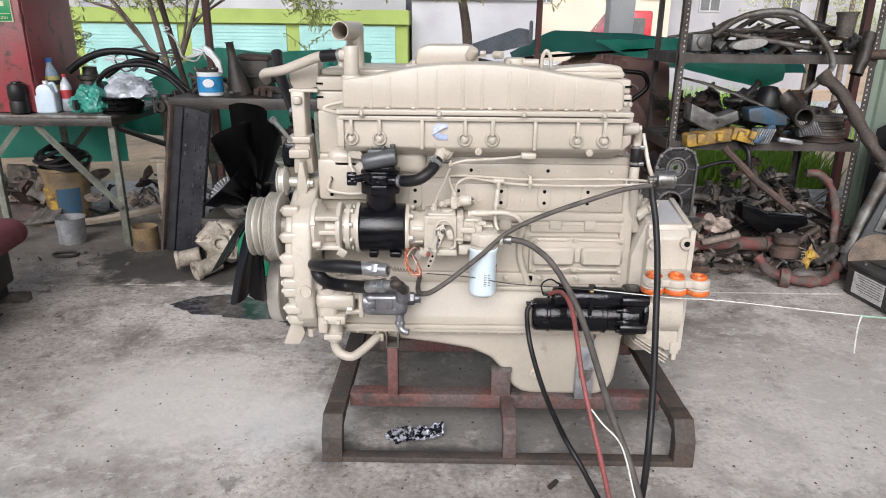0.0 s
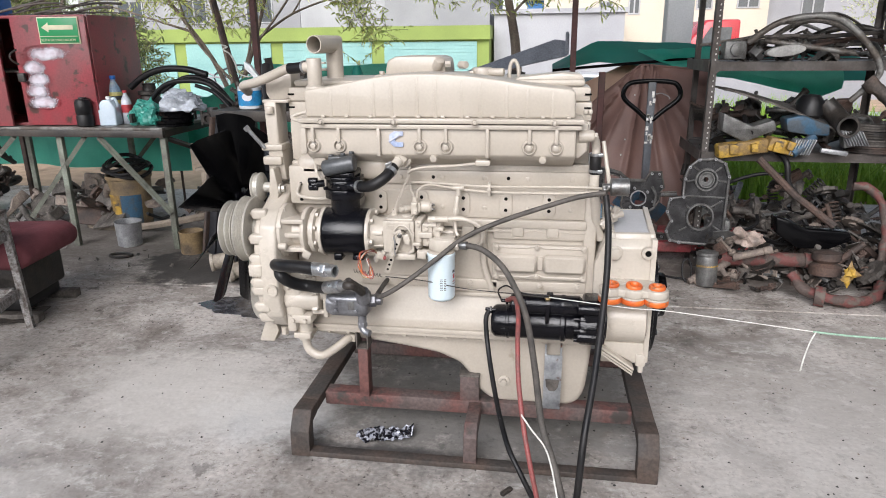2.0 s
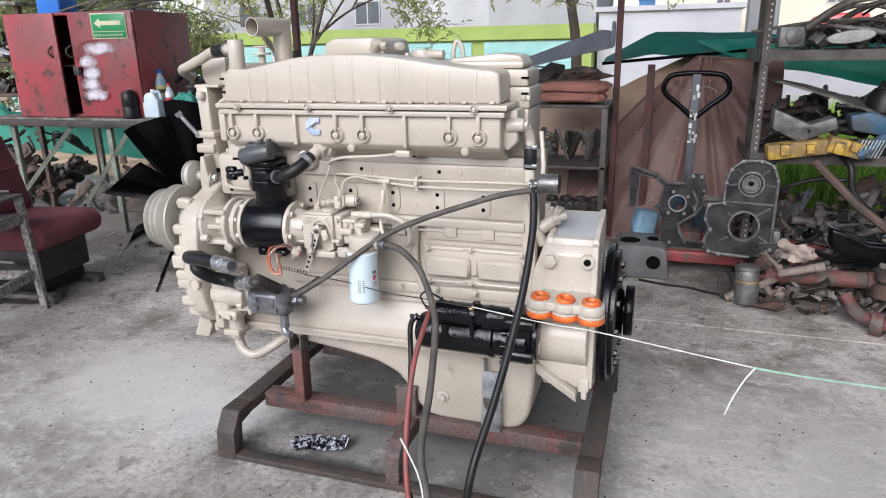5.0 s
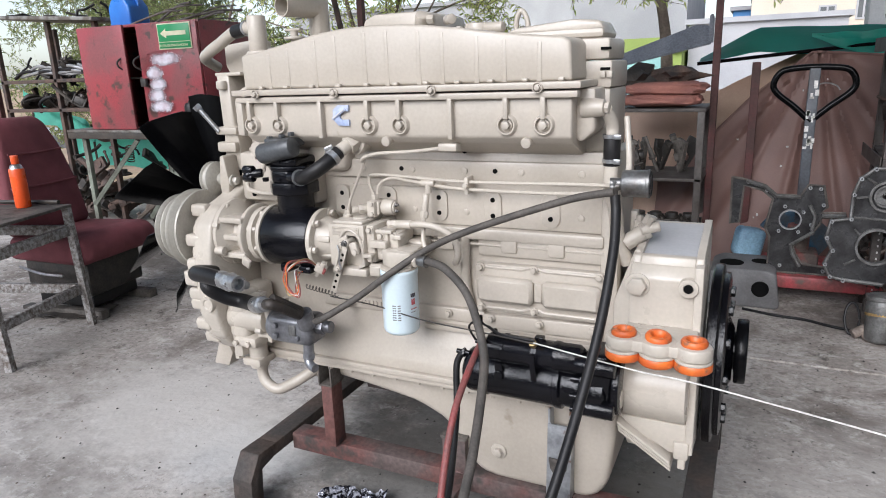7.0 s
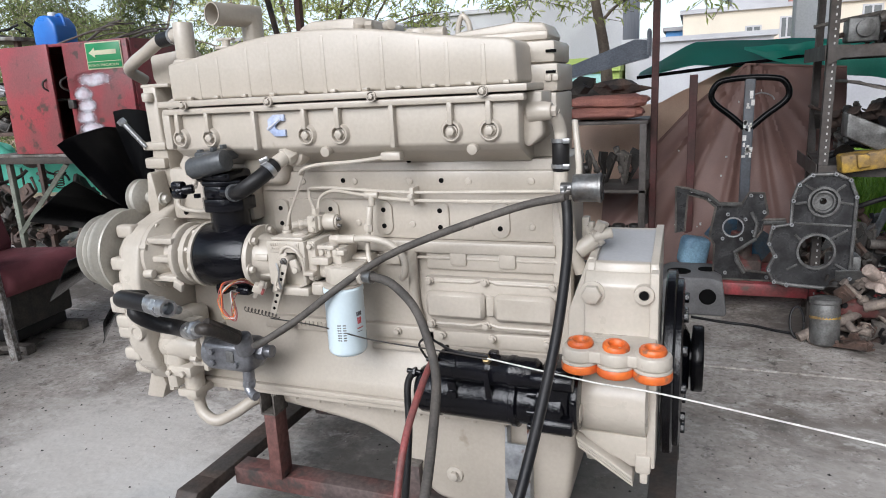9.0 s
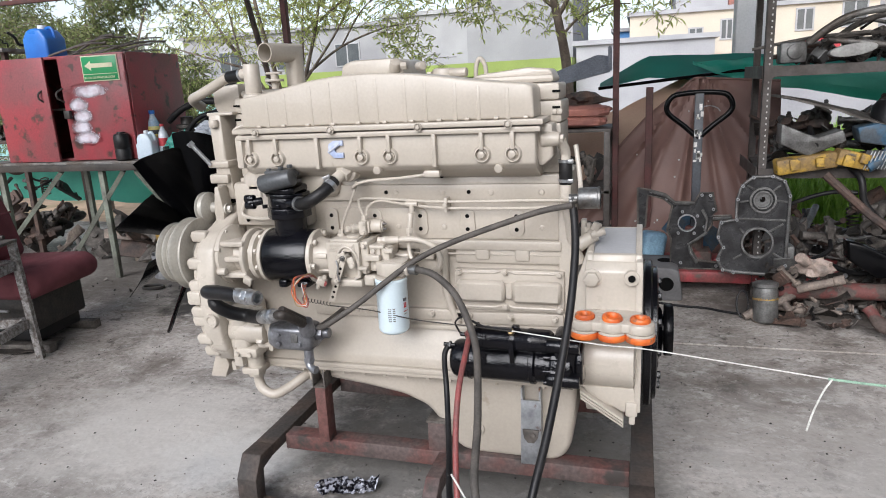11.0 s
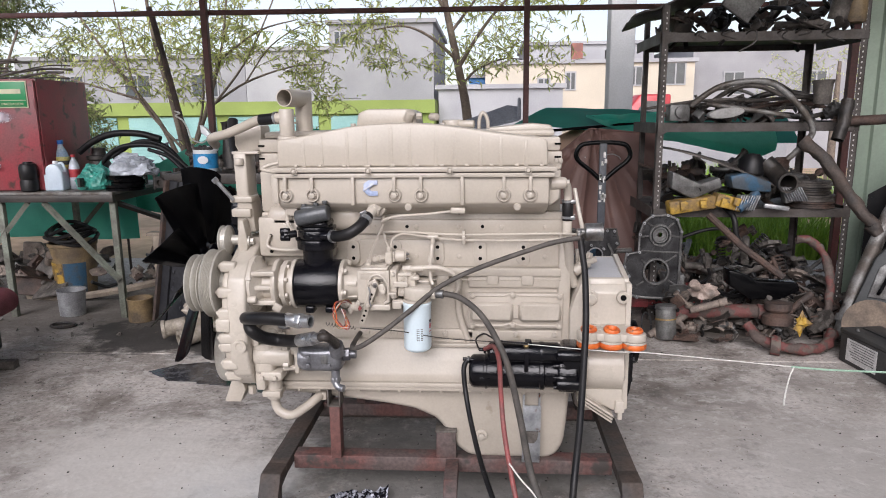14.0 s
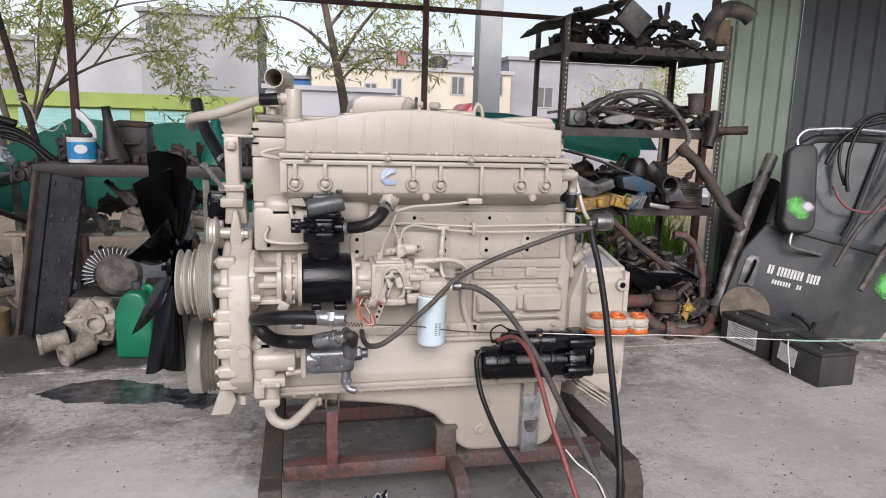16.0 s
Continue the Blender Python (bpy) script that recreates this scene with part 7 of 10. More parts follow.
def table_things():
    jug("plastic_jug", (-2.385, 4.66, 0.905), 0.125, 0.12, 0.205, material("cloudy_plastic", (0.58, 0.67, 0.75), (0.52, 0.61, 0.70), 0.25, big=8, bump=0.03, grit=0.04), WHITE, "cloudy white plastic jug standing on the work table", 10)
    b = bottle("cleaner_bottle", (-2.425, 4.80, 0.905), 0.345, 0.052, material("clear_blue_plastic", (0.10, 0.28, 0.55), (0.45, 0.52, 0.55), 0.2, big=8), BLUEPLASTIC, "blue plastic cleaner bottle with a yellow wrapper", YELLOWLABEL, (0.40, 0.66))
    part("wrapper_band", Geo().ring((-2.425, 4.80, 1.075), (-2.425, 4.80, 1.105), 0.0545, 0.053), INK, b, "dark printed band")
    bottle("soda_bottle", (-2.295, 4.73, 0.905), 0.245, 0.037, CLEARBAG, REDINK, "clear plastic soda bottle with a red wrapper", REDINK, (0.35, 0.58))
    solo("dark_canister", Geo().lathe((-2.515, 4.555, 0.906), (0, 0, 1), [(0.050, 0), (0.058, 0.008), (0.060, 0.07), (0.053, 0.085), (0.059, 0.10), (0.058, 0.17), (0.048, 0.19), (0.03, 0.195), (0.028, 0.205), (0.01, 0.206)], 22), RUBBER, "grimy dark plastic canister on the table", "canister")
    solo("black_pot", Geo().lathe((-2.22, 4.93, 0.906), (0, 0, 1), [(0.06, 0), (0.075, 0.01), (0.08, 0.16), (0.065, 0.19), (0.085, 0.20), (0.085, 0.225), (0.05, 0.23), (0.045, 0.27), (0.05, 0.28), (0.01, 0.285)], 24), IRON, "oily black metal pot among parts on the table", "pot")
    def crumple(c, r, squash, seed):
        bm = bmesh.new()
        bmesh.ops.create_icosphere(bm, subdivisions=4, radius=1.0)
        for v in bm.verts:
            d = v.co.normalized()
            k = 1 + 0.45 * noise.noise(d * 1.6 + Vector((seed, 0, 0))) + 0.35 * abs(noise.noise(d * 3.7 + Vector((0, seed, 0)))) + 0.22 * abs(noise.noise(d * 8 + Vector((0, 0, seed))))
            v.co = Vector((d.x * squash[0], d.y * squash[1], max(d.z, -0.55) * squash[2])) * r * k
        return Geo().from_bm(bm, Matrix.Translation(c))
    solo("plastic_bag", crumple((-2.10, 4.66, 0.975), 0.083, (1.2, 0.8, 1.15), 5), TEALBAG, "crumpled teal plastic bag on the table", "bag", smooth=0)
    solo("plastic_wrap", crumple((-1.87, 4.74, 1.055), 0.105, (1.35, 0.9, 0.8), 9), CLEARBAG, "crumpled cloudy plastic wrapping over parts", "bag", smooth=50)
    for i, pts in enumerate([
        [(-2.32, 4.85, 1.16), (-2.2, 4.85, 1.24), (-2.05, 4.85, 1.29), (-1.86, 4.85, 1.29), (-1.70, 4.85, 1.25)],
        [(-2.15, 4.80, 1.06), (-2.03, 4.80, 1.17), (-1.88, 4.80, 1.21), (-1.68, 4.80, 1.19), (-1.5, 4.80, 1.05), (-1.40, 4.8, 0.94)],
        [(-1.75, 4.76, 1.18), (-1.6, 4.74, 1.13), (-1.48, 4.72, 1.02), (-1.42, 4.72, 0.95)],
        [(-2.1, 4.9, 1.12), (-1.9, 4.9, 1.23), (-1.7, 4.9, 1.2), (-1.55, 4.88, 1.05), (-1.5, 4.88, 0.93)],
    ]):
        cable("rubber_hose", pts, (0.024, 0.018, 0.014, 0.016)[i], RUBBER, "thick black rubber hose arching over the table")
    for i, (x, y, r, h, z) in enumerate([(-1.90, 4.68, 0.13, 0.04, 0.905), (-1.88, 4.69, 0.115, 0.035, 0.945), (-1.91, 4.70, 0.12, 0.03, 0.98)]):
        solo("brake_ring", Geo().lathe((x, y, z), (0, 0, 1), [(r * 0.55, 0), (r, 0), (r, h * 0.4), (r * 0.94, h * 0.5), (r, h * 0.6), (r, h), (r * 0.55, h), (r * 0.55, 0)], 30, close=False), FANBLACK, "stacked oily black brake ring on the table", "ring", group="stacked brake rings")
    rng = random.Random(8)
    for x, y, s, k in [(-2.2, 4.95, 0.13, "housing"), (-1.62, 4.72, 0.12, "housing"), (-1.5, 4.85, 0.12, "bracket"), (-2.05, 5.1, 0.14, "housing"), (-2.16, 4.62, 0.07, "bracket"), (-1.68, 5.0, 0.13, "manifold"), (-2.3, 5.1, 0.12, "flange")]:
        scrap(k, "oily black", (x, y, 0.905 + s * 0.4), s, (0, 0, rng.uniform(0, 360)), rng, "lying on the work table", "parts on the work table")
    # on top of the cabinet
    jug("water_jug", (-3.43, 4.92, 1.667), 0.235, 0.2, 0.27, BLUEPLASTIC, WHITE, "bright blue plastic water jug on a cabinet", 0)
    for i in range(9):
        rng2 = random.Random(i)
        x, y = -2.95 + rng2.uniform(-0.2, 0.3), 4.8 + rng2.uniform(0, 0.3)
        a = rng2.uniform(-0.6, 0.6)
        solo("metal_rod", Geo().tube([(x - 0.3, y, 1.675 + 0.005 * i), (x + 0.1, y + 0.3 * a, 1.70 + 0.014 * i), (x + 0.32, y + 0.5 * a, 1.69 + 0.016 * i)], 0.005 + 0.002 * (i % 3), 8), IRON2, "thin grey metal rod on a cabinet", "rod", group="rods on the cabinet")


# ---- dark bench behind the fan ----
def bench():
    b = thing("parts_bench", (-0.75, 4.75, 0), "dark steel parts bench with a lower shelf", "bench")
    part("top", Geo().span((-1.48, 4.42, 1.005), (-0.05, 5.05, 1.035), 0.003), TABLEDARK, b)
    part("edge", Geo().span((-1.48, 4.41, 0.965), (-0.05, 4.4195, 1.034), 0.002), TABLEDARK, b)
    part("shelf", Geo().span((-1.46, 4.5, 0.60), (-0.08, 5.04, 0.625), 0.003), TABLESTEEL, b)
    for x, y in [(-1.45, 4.46), (-0.08, 4.46), (-1.45, 5.02), (-0.08, 5.02), (-0.55, 4.46)]:
        part("leg", Geo().span((x - 0.02, y - 0.02, 0), (x + 0.02, y + 0.02, 1.004), 0.002), TABLESTEEL if x > -1 else TABLEDARK, b)
    j = thing("bleach_jug", (-1.25, 4.55, 1.036), "cut white plastic jug with a blue wrapper holding dark bolts", "jug")
    part("body", Geo().lathe((-1.25, 4.55, 1.036), (0, 0, 1), [(0.066, 0), (0.076, 0.006), (0.078, 0.15), (0.074, 0.15), (0.072, 0.02), (0.01, 0.015)], 30), WHITE, j)
    part("wrapper", Geo().ring((-1.25, 4.55, 1.062), (-1.25, 4.55, 1.160), 0.0795, 0.077), CYANLABEL, j, "blue printed wrapper")
    pts = [(-1.235 + 0.036 * math.cos(i * math.pi / 10), 1.12 + 0.026 * math.sin(i * math.pi / 10)) for i in range(20)]
    part("wrapper_mark", Geo().prism(pts, "y", 4.4685, 4.472), WHITE, j)
    part("handle", Geo().prism([(-1.255, 1.18), (-1.205, 1.16), (-1.165, 1.18), (-1.175, 1.25), (-1.235, 1.33), (-1.275, 1.35), (-1.27, 1.30), (-1.225, 1.26), (-1.195, 1.20), (-1.235, 1.21)], "y", 4.55, 4.585, 0.006), WHITE, j)
    rng = random.Random(2)
    bb = Geo()
    for i in range(16):
        bb.hexa((-1.25 + rng.uniform(-0.06, 0.06), 4.55 + rng.uniform(-0.06, 0.06), 1.17 + rng.uniform(0, 0.02)), (-1.25 + rng.uniform(-0.07, 0.07), 4.55 + rng.uniform(-0.06, 0.06), 1.19 + rng.uniform(0, 0.02)), 0.012)
    part("bolts", bb, IRON, j, "loose dark bolts")
    solo("funnel", Geo().lathe((-1.085, 4.62, 1.036), (-0.13, 0, 1), [(0.078, 0), (0.078, 0.01), (0.028, 0.25), (0.024, 0.325), (0.03, 0.335)], 24), IRON, "tall grey dented metal funnel on the bench", "funnel")
    mb = thing("metal_box", (-1.02, 4.85, 1.036), "dark rusty metal box with a lid on the bench", "box")
    part("body", Geo().span((-1.12, 4.76, 1.036), (-0.93, 4.95, 1.25), 0.008), IRON, mb)
    part("lid", Geo().box((-1.025, 4.85, 1.268), (0.205, 0.205, 0.030), 0.008, rot=(2, 3, 2)), RUST, mb)
    part("handle", Geo().tube([(-1.07, 4.75, 1.18), (-1.06, 4.73, 1.15), (-0.98, 4.73, 1.15), (-0.97, 4.75, 1.18)], 0.006, 6), IRON2, mb)
    solo("green_cone", Geo().lathe((-0.50, 4.6, 1.036), (0, 0, 1), [(0.10, 0), (0.09, 0.05), (0.03, 0.26), (0.02, 0.28)], 18), GREENTARP, "dark green plastic cone on the bench", "cone")
    for x, y, s, k, t in [(-0.72, 4.56, 0.11, "housing", "rusty brown"), (-0.85, 4.52, 0.10, "manifold", "rusty brown"), (-0.35, 4.65, 0.13, "housing", "oily black"), (-0.2, 4.7, 0.12, "flange", "oily black"), (-1.36, 4.75, 0.13, "housing", "oily black"), (-1.05, 4.9, 0.13, "bracket", "rusty brown"), (-1.1, 4.52, 0.06, "plate", "dusty grey"), (-0.55, 4.9, 0.15, "housing", "oily black")]:
        scrap(k, t, (x, y, 1.036 + s * 0.38), s, (0, 0, rng.uniform(0, 360)), rng, "on the parts bench", "parts on the bench")
    for x, y, s, k, t in [(-1.2, 4.6, 0.12, "manifold", "dusty grey"), (-1.0, 4.62, 0.13, "housing", "dull pale"), (-0.8, 4.6, 0.11, "bracket", "dusty grey"), (-0.6, 4.65, 0.12, "housing", "dusty grey"), (-0.35, 4.65, 0.12, "flange", "oily black")]:
        scrap(k, t, (x, y, 0.626 + s * 0.42), s, (rng.uniform(-20, 20), rng.uniform(-20, 20), rng.uniform(0, 360)), rng, "on the bench shelf", "parts on the bench shelf")
    # mostly black parts, added to deepen the shade on the shelf and below
    heap(26, -1.35, -0.15, 4.72, 5.0, lambda x, y, r: 0.64 + r.uniform(0, 0.20), (0.08, 0.14), ["housing", "manifold", "bracket", "flange", "hose"], ["oily black", "oily black", "dusty grey", "rusty brown"], "on the bench shelf", "parts on the bench shelf", 81)
    heap(30, -1.35, -0.10, 4.55, 5.0, lambda x, y, r: r.uniform(0.0, 0.36), (0.09, 0.16), ["housing", "manifold", "bracket", "plate", "hose"], ["oily black", "oily black", "dusty grey", "rusty brown"], "under the parts bench", "parts under the bench", 82)
    heap(22, -1.42, -0.10, 4.55, 4.98, lambda x, y, r: 1.05 + r.uniform(0, 0.05), (0.05, 0.11), ["housing", "manifold", "bracket", "pipe", "shaft", "gear"], ["oily black", "rusty brown", "dusty grey"], "on the parts bench", "parts on the bench", 83)
    # dark perforated steel panel, no radiator, leaning on the bench
    p = thing("perforated_panel", (-1.4, 4.35, 0), "dark perforated steel panel with a rusty flange leaning on a bench", "panel")
    m = pose(-1.45, 4.30, 0.03, -4, 8.5, -14) @ Matrix.Diagonal((0.78, 1, 1, 1))
    def slab(a, c):
        q = Geo().span(a, c, 0.004, 1)
        return Geo().add(q.v, q.f, m)
    part("flange", slab((-0.20, -0.03, 0.005), (-0.17, 0.06, 0.96)), RUST, p, "rust brown side flange")
    dark = material("blue_black_steel", (0.018, 0.019, 0.023), (0.034, 0.034, 0.038), 0.42, 0.3, big=9, fine=60, bump=0.5, spots=(0.06, 0.034, 0.024), spot_scale=7, spot_size=0.66)
    part("side_band", slab((-0.17, 0.0, 0.005), (-0.09, 0.03, 0.96)), dark, p)
    part("core", slab((-0.09, 0.012, 0.005), (0.07, 0.05, 0.96)), dark, p)
    part("side_band", slab((0.07, 0.0, 0.005), (0.15, 0.03, 0.955)), dark, p)
    hl = Geo()
    rng = random.Random(6)
    for i in range(15):
        for dx in (-0.055, 0.035, 0.10, 0.14):
            if rng.random() < 0.75:
                z = 0.06 + i * 0.06 + rng.uniform(-0.012, 0.012)
                y = 0.0105 if dx < 0.07 else -0.0015
                q = Geo().cyl((dx + rng.uniform(-0.01, 0.01), y, z), (dx, y + 0.004, z), rng.uniform(0.009, 0.015), seg=10)
                hl.add(q.v, q.f, m)
    tagged(part("bolt_hole", hl, INK, p, "rows of dark holes"), kind="stuff")
    # below the bench
    jug("fuel_can", (-0.885, 4.08, 0.0), 0.20, 0.17, 0.42, GREENPLASTIC, INK, "green plastic fuel can on the floor", -8)
    jug("oil_jug", (-0.52, 4.30, 0.0), 0.15, 0.14, 0.27, material("red_plastic", (0.42, 0.06, 0.03)), INK, "red plastic oil jug on the floor", 0)
    solo("plastic_bottle", Geo().lathe((-0.52, 4.5, 0.626), (0.1, 0, 1), [(0.04, 0), (0.055, 0.01), (0.055, 0.12), (0.02, 0.18), (0.02, 0.2)], 18), WHITE, "white plastic bottle on the bench shelf", "bottle")
    al = thing("alternator_core", (-1.0, 4.3, 0.25), "finned pale aluminium alternator housing on a crate", "alternator")
    part("body", Geo().lathe((-1.03, 4.28, 0.43), (0.35, -1, 0.1), [(0.04, 0), (0.10, 0.0), (0.115, 0.02), (0.12, 0.03), (0.12, 0.12), (0.09, 0.15)], 30), IRON2, al)
    for i in range(16):
        a = radians(60 + i * 9)
        part("fin", Geo().box((-1.03 + 0.13 * math.cos(a), 4.22, 0.43 + 0.13 * math.sin(a)), (0.06, 0.10, 0.006), 0.002, rot=(0, -math.degrees(a), 0)), ALULT, al)
    # the crate's dark colour stands in for deep shade below the bench
    solo("wooden_crate", Geo().span((-1.28, 4.22, 0.0), (-0.78, 4.5, 0.30), 0.006), TABLEDARK, "wooden crate under the bench, coloured dark for the shade there", "crate")
    w = thing("water_pump_core", (-1.18, 4.08, 0), "pale cast metal pump casting lying on the floor", "pump")
    g = Geo().ball((-1.14, 4.10, 0.17), 0.105, 24, (1.0, 0.8, 1.15), 0.9, 3).cyl((-1.24, 4.05, 0.12), (-1.36, 4.0, 0.10), 0.05, bev=0.008).ring((-1.355, 4.002, 0.10), (-1.375, 3.994, 0.098), 0.058, 0.03).cyl((-1.12, 4.04, 0.08), (-1.22, 3.94, 0.055), 0.05, bev=0.008).ring((-1.215, 3.945, 0.057), (-1.235, 3.925, 0.053), 0.06, 0.035)
    g.prism([(-1.16, 0.10), (-1.02, 0.08), (-0.99, 0.22), (-1.03, 0.31), (-1.12, 0.33), (-1.19, 0.27)], "y", 4.06, 4.15, 0.015).cyl((-1.23, 4.04, 0.22), (-1.17, 4.07, 0.28), 0.032, bev=0.005)
    for k in range(7):
        an = k * 0.9
        g.cyl((-1.10 + 0.085 * math.cos(an), 4.065, 0.20 + 0.09 * math.sin(an)), (-1.10 + 0.085 * math.cos(an), 4.03, 0.20 + 0.09 * math.sin(an)), 0.014, seg=10, bev=0.003)
    g.ring((-1.10, 4.065, 0.20), (-1.10, 4.02, 0.20), 0.055, 0.035, 24)
    part("casting", g, material("pale_dirty_casting", (0.36, 0.32, 0.27), (0.22, 0.19, 0.15), 0.6, 0.2, big=14, fine=90, bump=0.4), w)
    solo("wooden_upright", Geo().span((-1.66, 4.52, 0.0), (-1.60, 4.56, 0.60), 0.004).span((-1.70, 4.515, 0.60), (-1.53, 4.60, 0.622), 0.003), WOODGREY, "weathered pale wooden upright with a cap board", "post")


def crumbs(name, n, mat, label, seed, sizes):
    rng = random.Random(seed)
    g = Geo()
    for i in range(n):
        x, y = rng.uniform(-2.6, 3.0), rng.uniform(0.9, 4.4)
        a, r = rng.uniform(0, 6.28), rng.uniform(*sizes)
        pts = [(x + r * (0.6 + 0.5 * rng.random()) * math.cos(a + k * 1.2566), y + r * (0.6 + 0.5 * rng.random()) * math.sin(a + k * 1.2566), 0.0003) for k in range(5)]
        g.add(pts + [(x, y, 0.0005 + r * 0.7)], [(k, (k + 1) % 5, 5) for k in range(5)])
    solo(name, g, mat, label, "grit", kind="stuff", smooth=0)


# ---- under and around the table ----
def floor_left():
    solo("metal_pot", Geo().lathe((-2.36, 4.62, 0), (0.03, 0, 1), [(0.075, 0), (0.085, 0.005), (0.095, 0.185), (0.10, 0.19), (0.09, 0.185), (0.08, 0.012)], 28), ALULT, "dented pale aluminium pot on the floor", "pot")
    solo("paint_can", Geo().lathe((-1.78, 4.50, 0), (0, 0, 1), [(0.08, 0), (0.085, 0.004), (0.085, 0.15), (0.088, 0.155), (0.088, 0.165), (0.08, 0.165), (0.078, 0.01)], 28), BUCKETTAN, "stained tan paint can on the floor", "can")
    solo("floor_ring", Geo().tube([(-2.25 + 0.08 * math.cos(a), 4.33 + 0.05 * math.sin(a), 0.012) for a in np.linspace(0, 6.28, 14)], 0.01, 8, 2), IRON, "dark rubber ring on the floor", "ring")
    b = thing("dirty_bucket", (-2.63, 5.12, 0), "stained yellow plastic bucket holding dark belts", "bucket")
    part("body", Geo().lathe((-2.63, 5.12, 0), (0, 0, 1), [(0.13, 0), (0.14, 0.01), (0.170, 0.42), (0.180, 0.425), (0.180, 0.45), (0.165, 0.45), (0.13, 0.05)], 32), BUCKETTAN, b)
    for a0, a1, mt, nm in ((205, 268, YELLOW, "worn yellow patch"), (272, 330, BLUEPAINT, "dark blue patch")):
        g = Geo()
        st = [radians(a0 + (a1 - a0) * k / 10) for k in range(11)]
        g.add([(-2.63 + r * math.cos(a), 5.12 + r * math.sin(a), z) for z, r in ((0.06, 0.1475), (0.30, 0.1645)) for a in st] + [(-2.63 + r * math.cos(a), 5.12 + r * math.sin(a), z) for z, r in ((0.06, 0.140), (0.30, 0.157)) for a in st], [(k, k + 1, 12 + k, 11 + k) for k in range(10)] + [(22 + k + 1, 22 + k, 33 + k, 34 + k) for k in range(10)] + [(0, 11, 33, 22), (10, 32, 43, 21)] + [(k, 22 + k, 23 + k, k + 1) for k in range(10)] + [(11 + k, 12 + k, 34 + k, 33 + k) for k in range(10)])
        part("label_patch", g, mt, b, nm)
    for i in range(4):
        solo("drive_belt", Geo().tube([(-2.63 + (0.19 - 0.02 * i) * math.cos(a), 5.12 + 0.17 * math.sin(a), 0.47 + 0.03 * i + 0.03 * math.sin(2 * a + i)) for a in np.linspace(0, 6.28, 16)], 0.016, 8, 2), RUBBER, "coiled black drive belt on a bucket", "belt", group="belts on the bucket")
    solo("curved_plank", Geo().tube([(-3.0, 5.05, 0.02), (-2.6, 4.98, 0.03), (-2.2, 4.98, 0.09), (-1.8, 5.1, 0.16), (-1.65, 5.15, 0.2)], 0.03, 6, 4), WOODGREY, "curved weathered wooden plank on the floor", "plank")
    heap(44, -3.7, -2.75, 4.95, 5.9, lambda x, y, r: r.uniform(0.0, 0.20), (0.09, 0.19), ["plate", "plate", "bracket", "plate", "manifold", "plate", "housing"], ["dusty grey", "dusty grey", "dull pale", "rusty brown"], "piled under the work table", "scrap under the table", 21)
    heap(44, -2.45, -1.5, 5.0, 5.9, lambda x, y, r: r.uniform(0.0, 0.2) * (0.2 if x > -1.62 else 1.0), (0.05, 0.12), ["plate", "housing", "bracket", "flange", "hose"], ["dusty grey", "dull pale", "rusty brown"], "piled under the work table", "scrap under the table", 22)
    heap(16, -2.9, -1.7, 4.1, 4.5, lambda x, y, r: -0.004, (0.012, 0.03), ["plate", "bracket", "shaft"], ["oily black", "dusty grey"], "lying on the floor", "bits on the floor", 23)
    solo("scrap_sheet", Geo().box((-2.95, 5.02, 0.13), (0.30, 0.02, 0.20), 0.004, rot=(-38, 8, 12)), RUST, "dusty grey bent metal panel leaning on scrap", "panel")
    solo("scrap_sheet", Geo().box((-2.75, 5.0, 0.12), (0.30, 0.02, 0.22), 0.004, rot=(-50, -12, -10)), IRON2, "dusty grey bent metal panel leaning on scrap", "panel")


# ---- seat and steel stand ----
def truck_seat():
    s = thing("armchair_seat", (-2.3, 3.35, 0), "maroon cloth truck seat standing on the floor", "seat")
    M = pose(-2.30, 3.34, 0, 0, 0, 8)
    def put(q):
        return Geo().add(q.v, q.f, M)
    part("cushion", put(Geo().prism([(-0.24, 0.33), (0.26, 0.31), (0.33, 0.35), (0.34, 0.42), (0.28, 0.47), (-0.22, 0.46)], "y", -0.26, 0.26, 0.045, 4)), SEATCLOTH, s)
    back = Geo().prism([(-0.22, 0.44), (-0.12, 0.46), (-0.17, 0.70), (-0.21, 0.92), (-0.26, 1.06), (-0.33, 1.10), (-0.40, 1.06), (-0.38, 0.85), (-0.33, 0.60)], "y", -0.25, 0.25, 0.04, 4)
    # the back narrows above the shoulders
    back.v = [(x, y * float(np.interp(z, [0.44, 0.70, 0.92, 1.12], [1.0, 0.98, 0.80, 0.58])), z) for x, y, z in back.v]
    part("backrest", put(back), SEATCLOTH, s)
    part("seam", put(Geo().tube([(-0.163, -0.22, 0.72), (-0.16, 0.0, 0.715), (-0.163, 0.22, 0.72)], 0.006, 6)), SEATCLOTH, s)
    part("seam", put(Geo().tube([(-0.193, -0.175, 0.90), (-0.19, 0.0, 0.895), (-0.193, 0.175, 0.90)], 0.006, 6)), SEATCLOTH, s)
    part("base", put(Geo().span((-0.20, -0.2, 0.12), (0.24, 0.2, 0.325), 0.02)), IRON, s)
    part("bellows", put(Geo().span((-0.17, -0.17, 0.05), (0.21, 0.17, 0.12), 0.012)), RUBBER, s)
    part("foot", put(Geo().span((-0.26, -0.22, 0.0), (0.30, -0.16, 0.05), 0.006)), IRON2, s)
    part("foot", put(Geo().span((-0.26, 0.16, 0.0), (0.30, 0.22, 0.05), 0.006)), IRON2, s)
    part("lever", put(Geo().tube([(-0.15, -0.27, 0.30), (0.02, -0.30, 0.28), (0.16, -0.29, 0.27)], 0.008, 8)), STEEL, s)


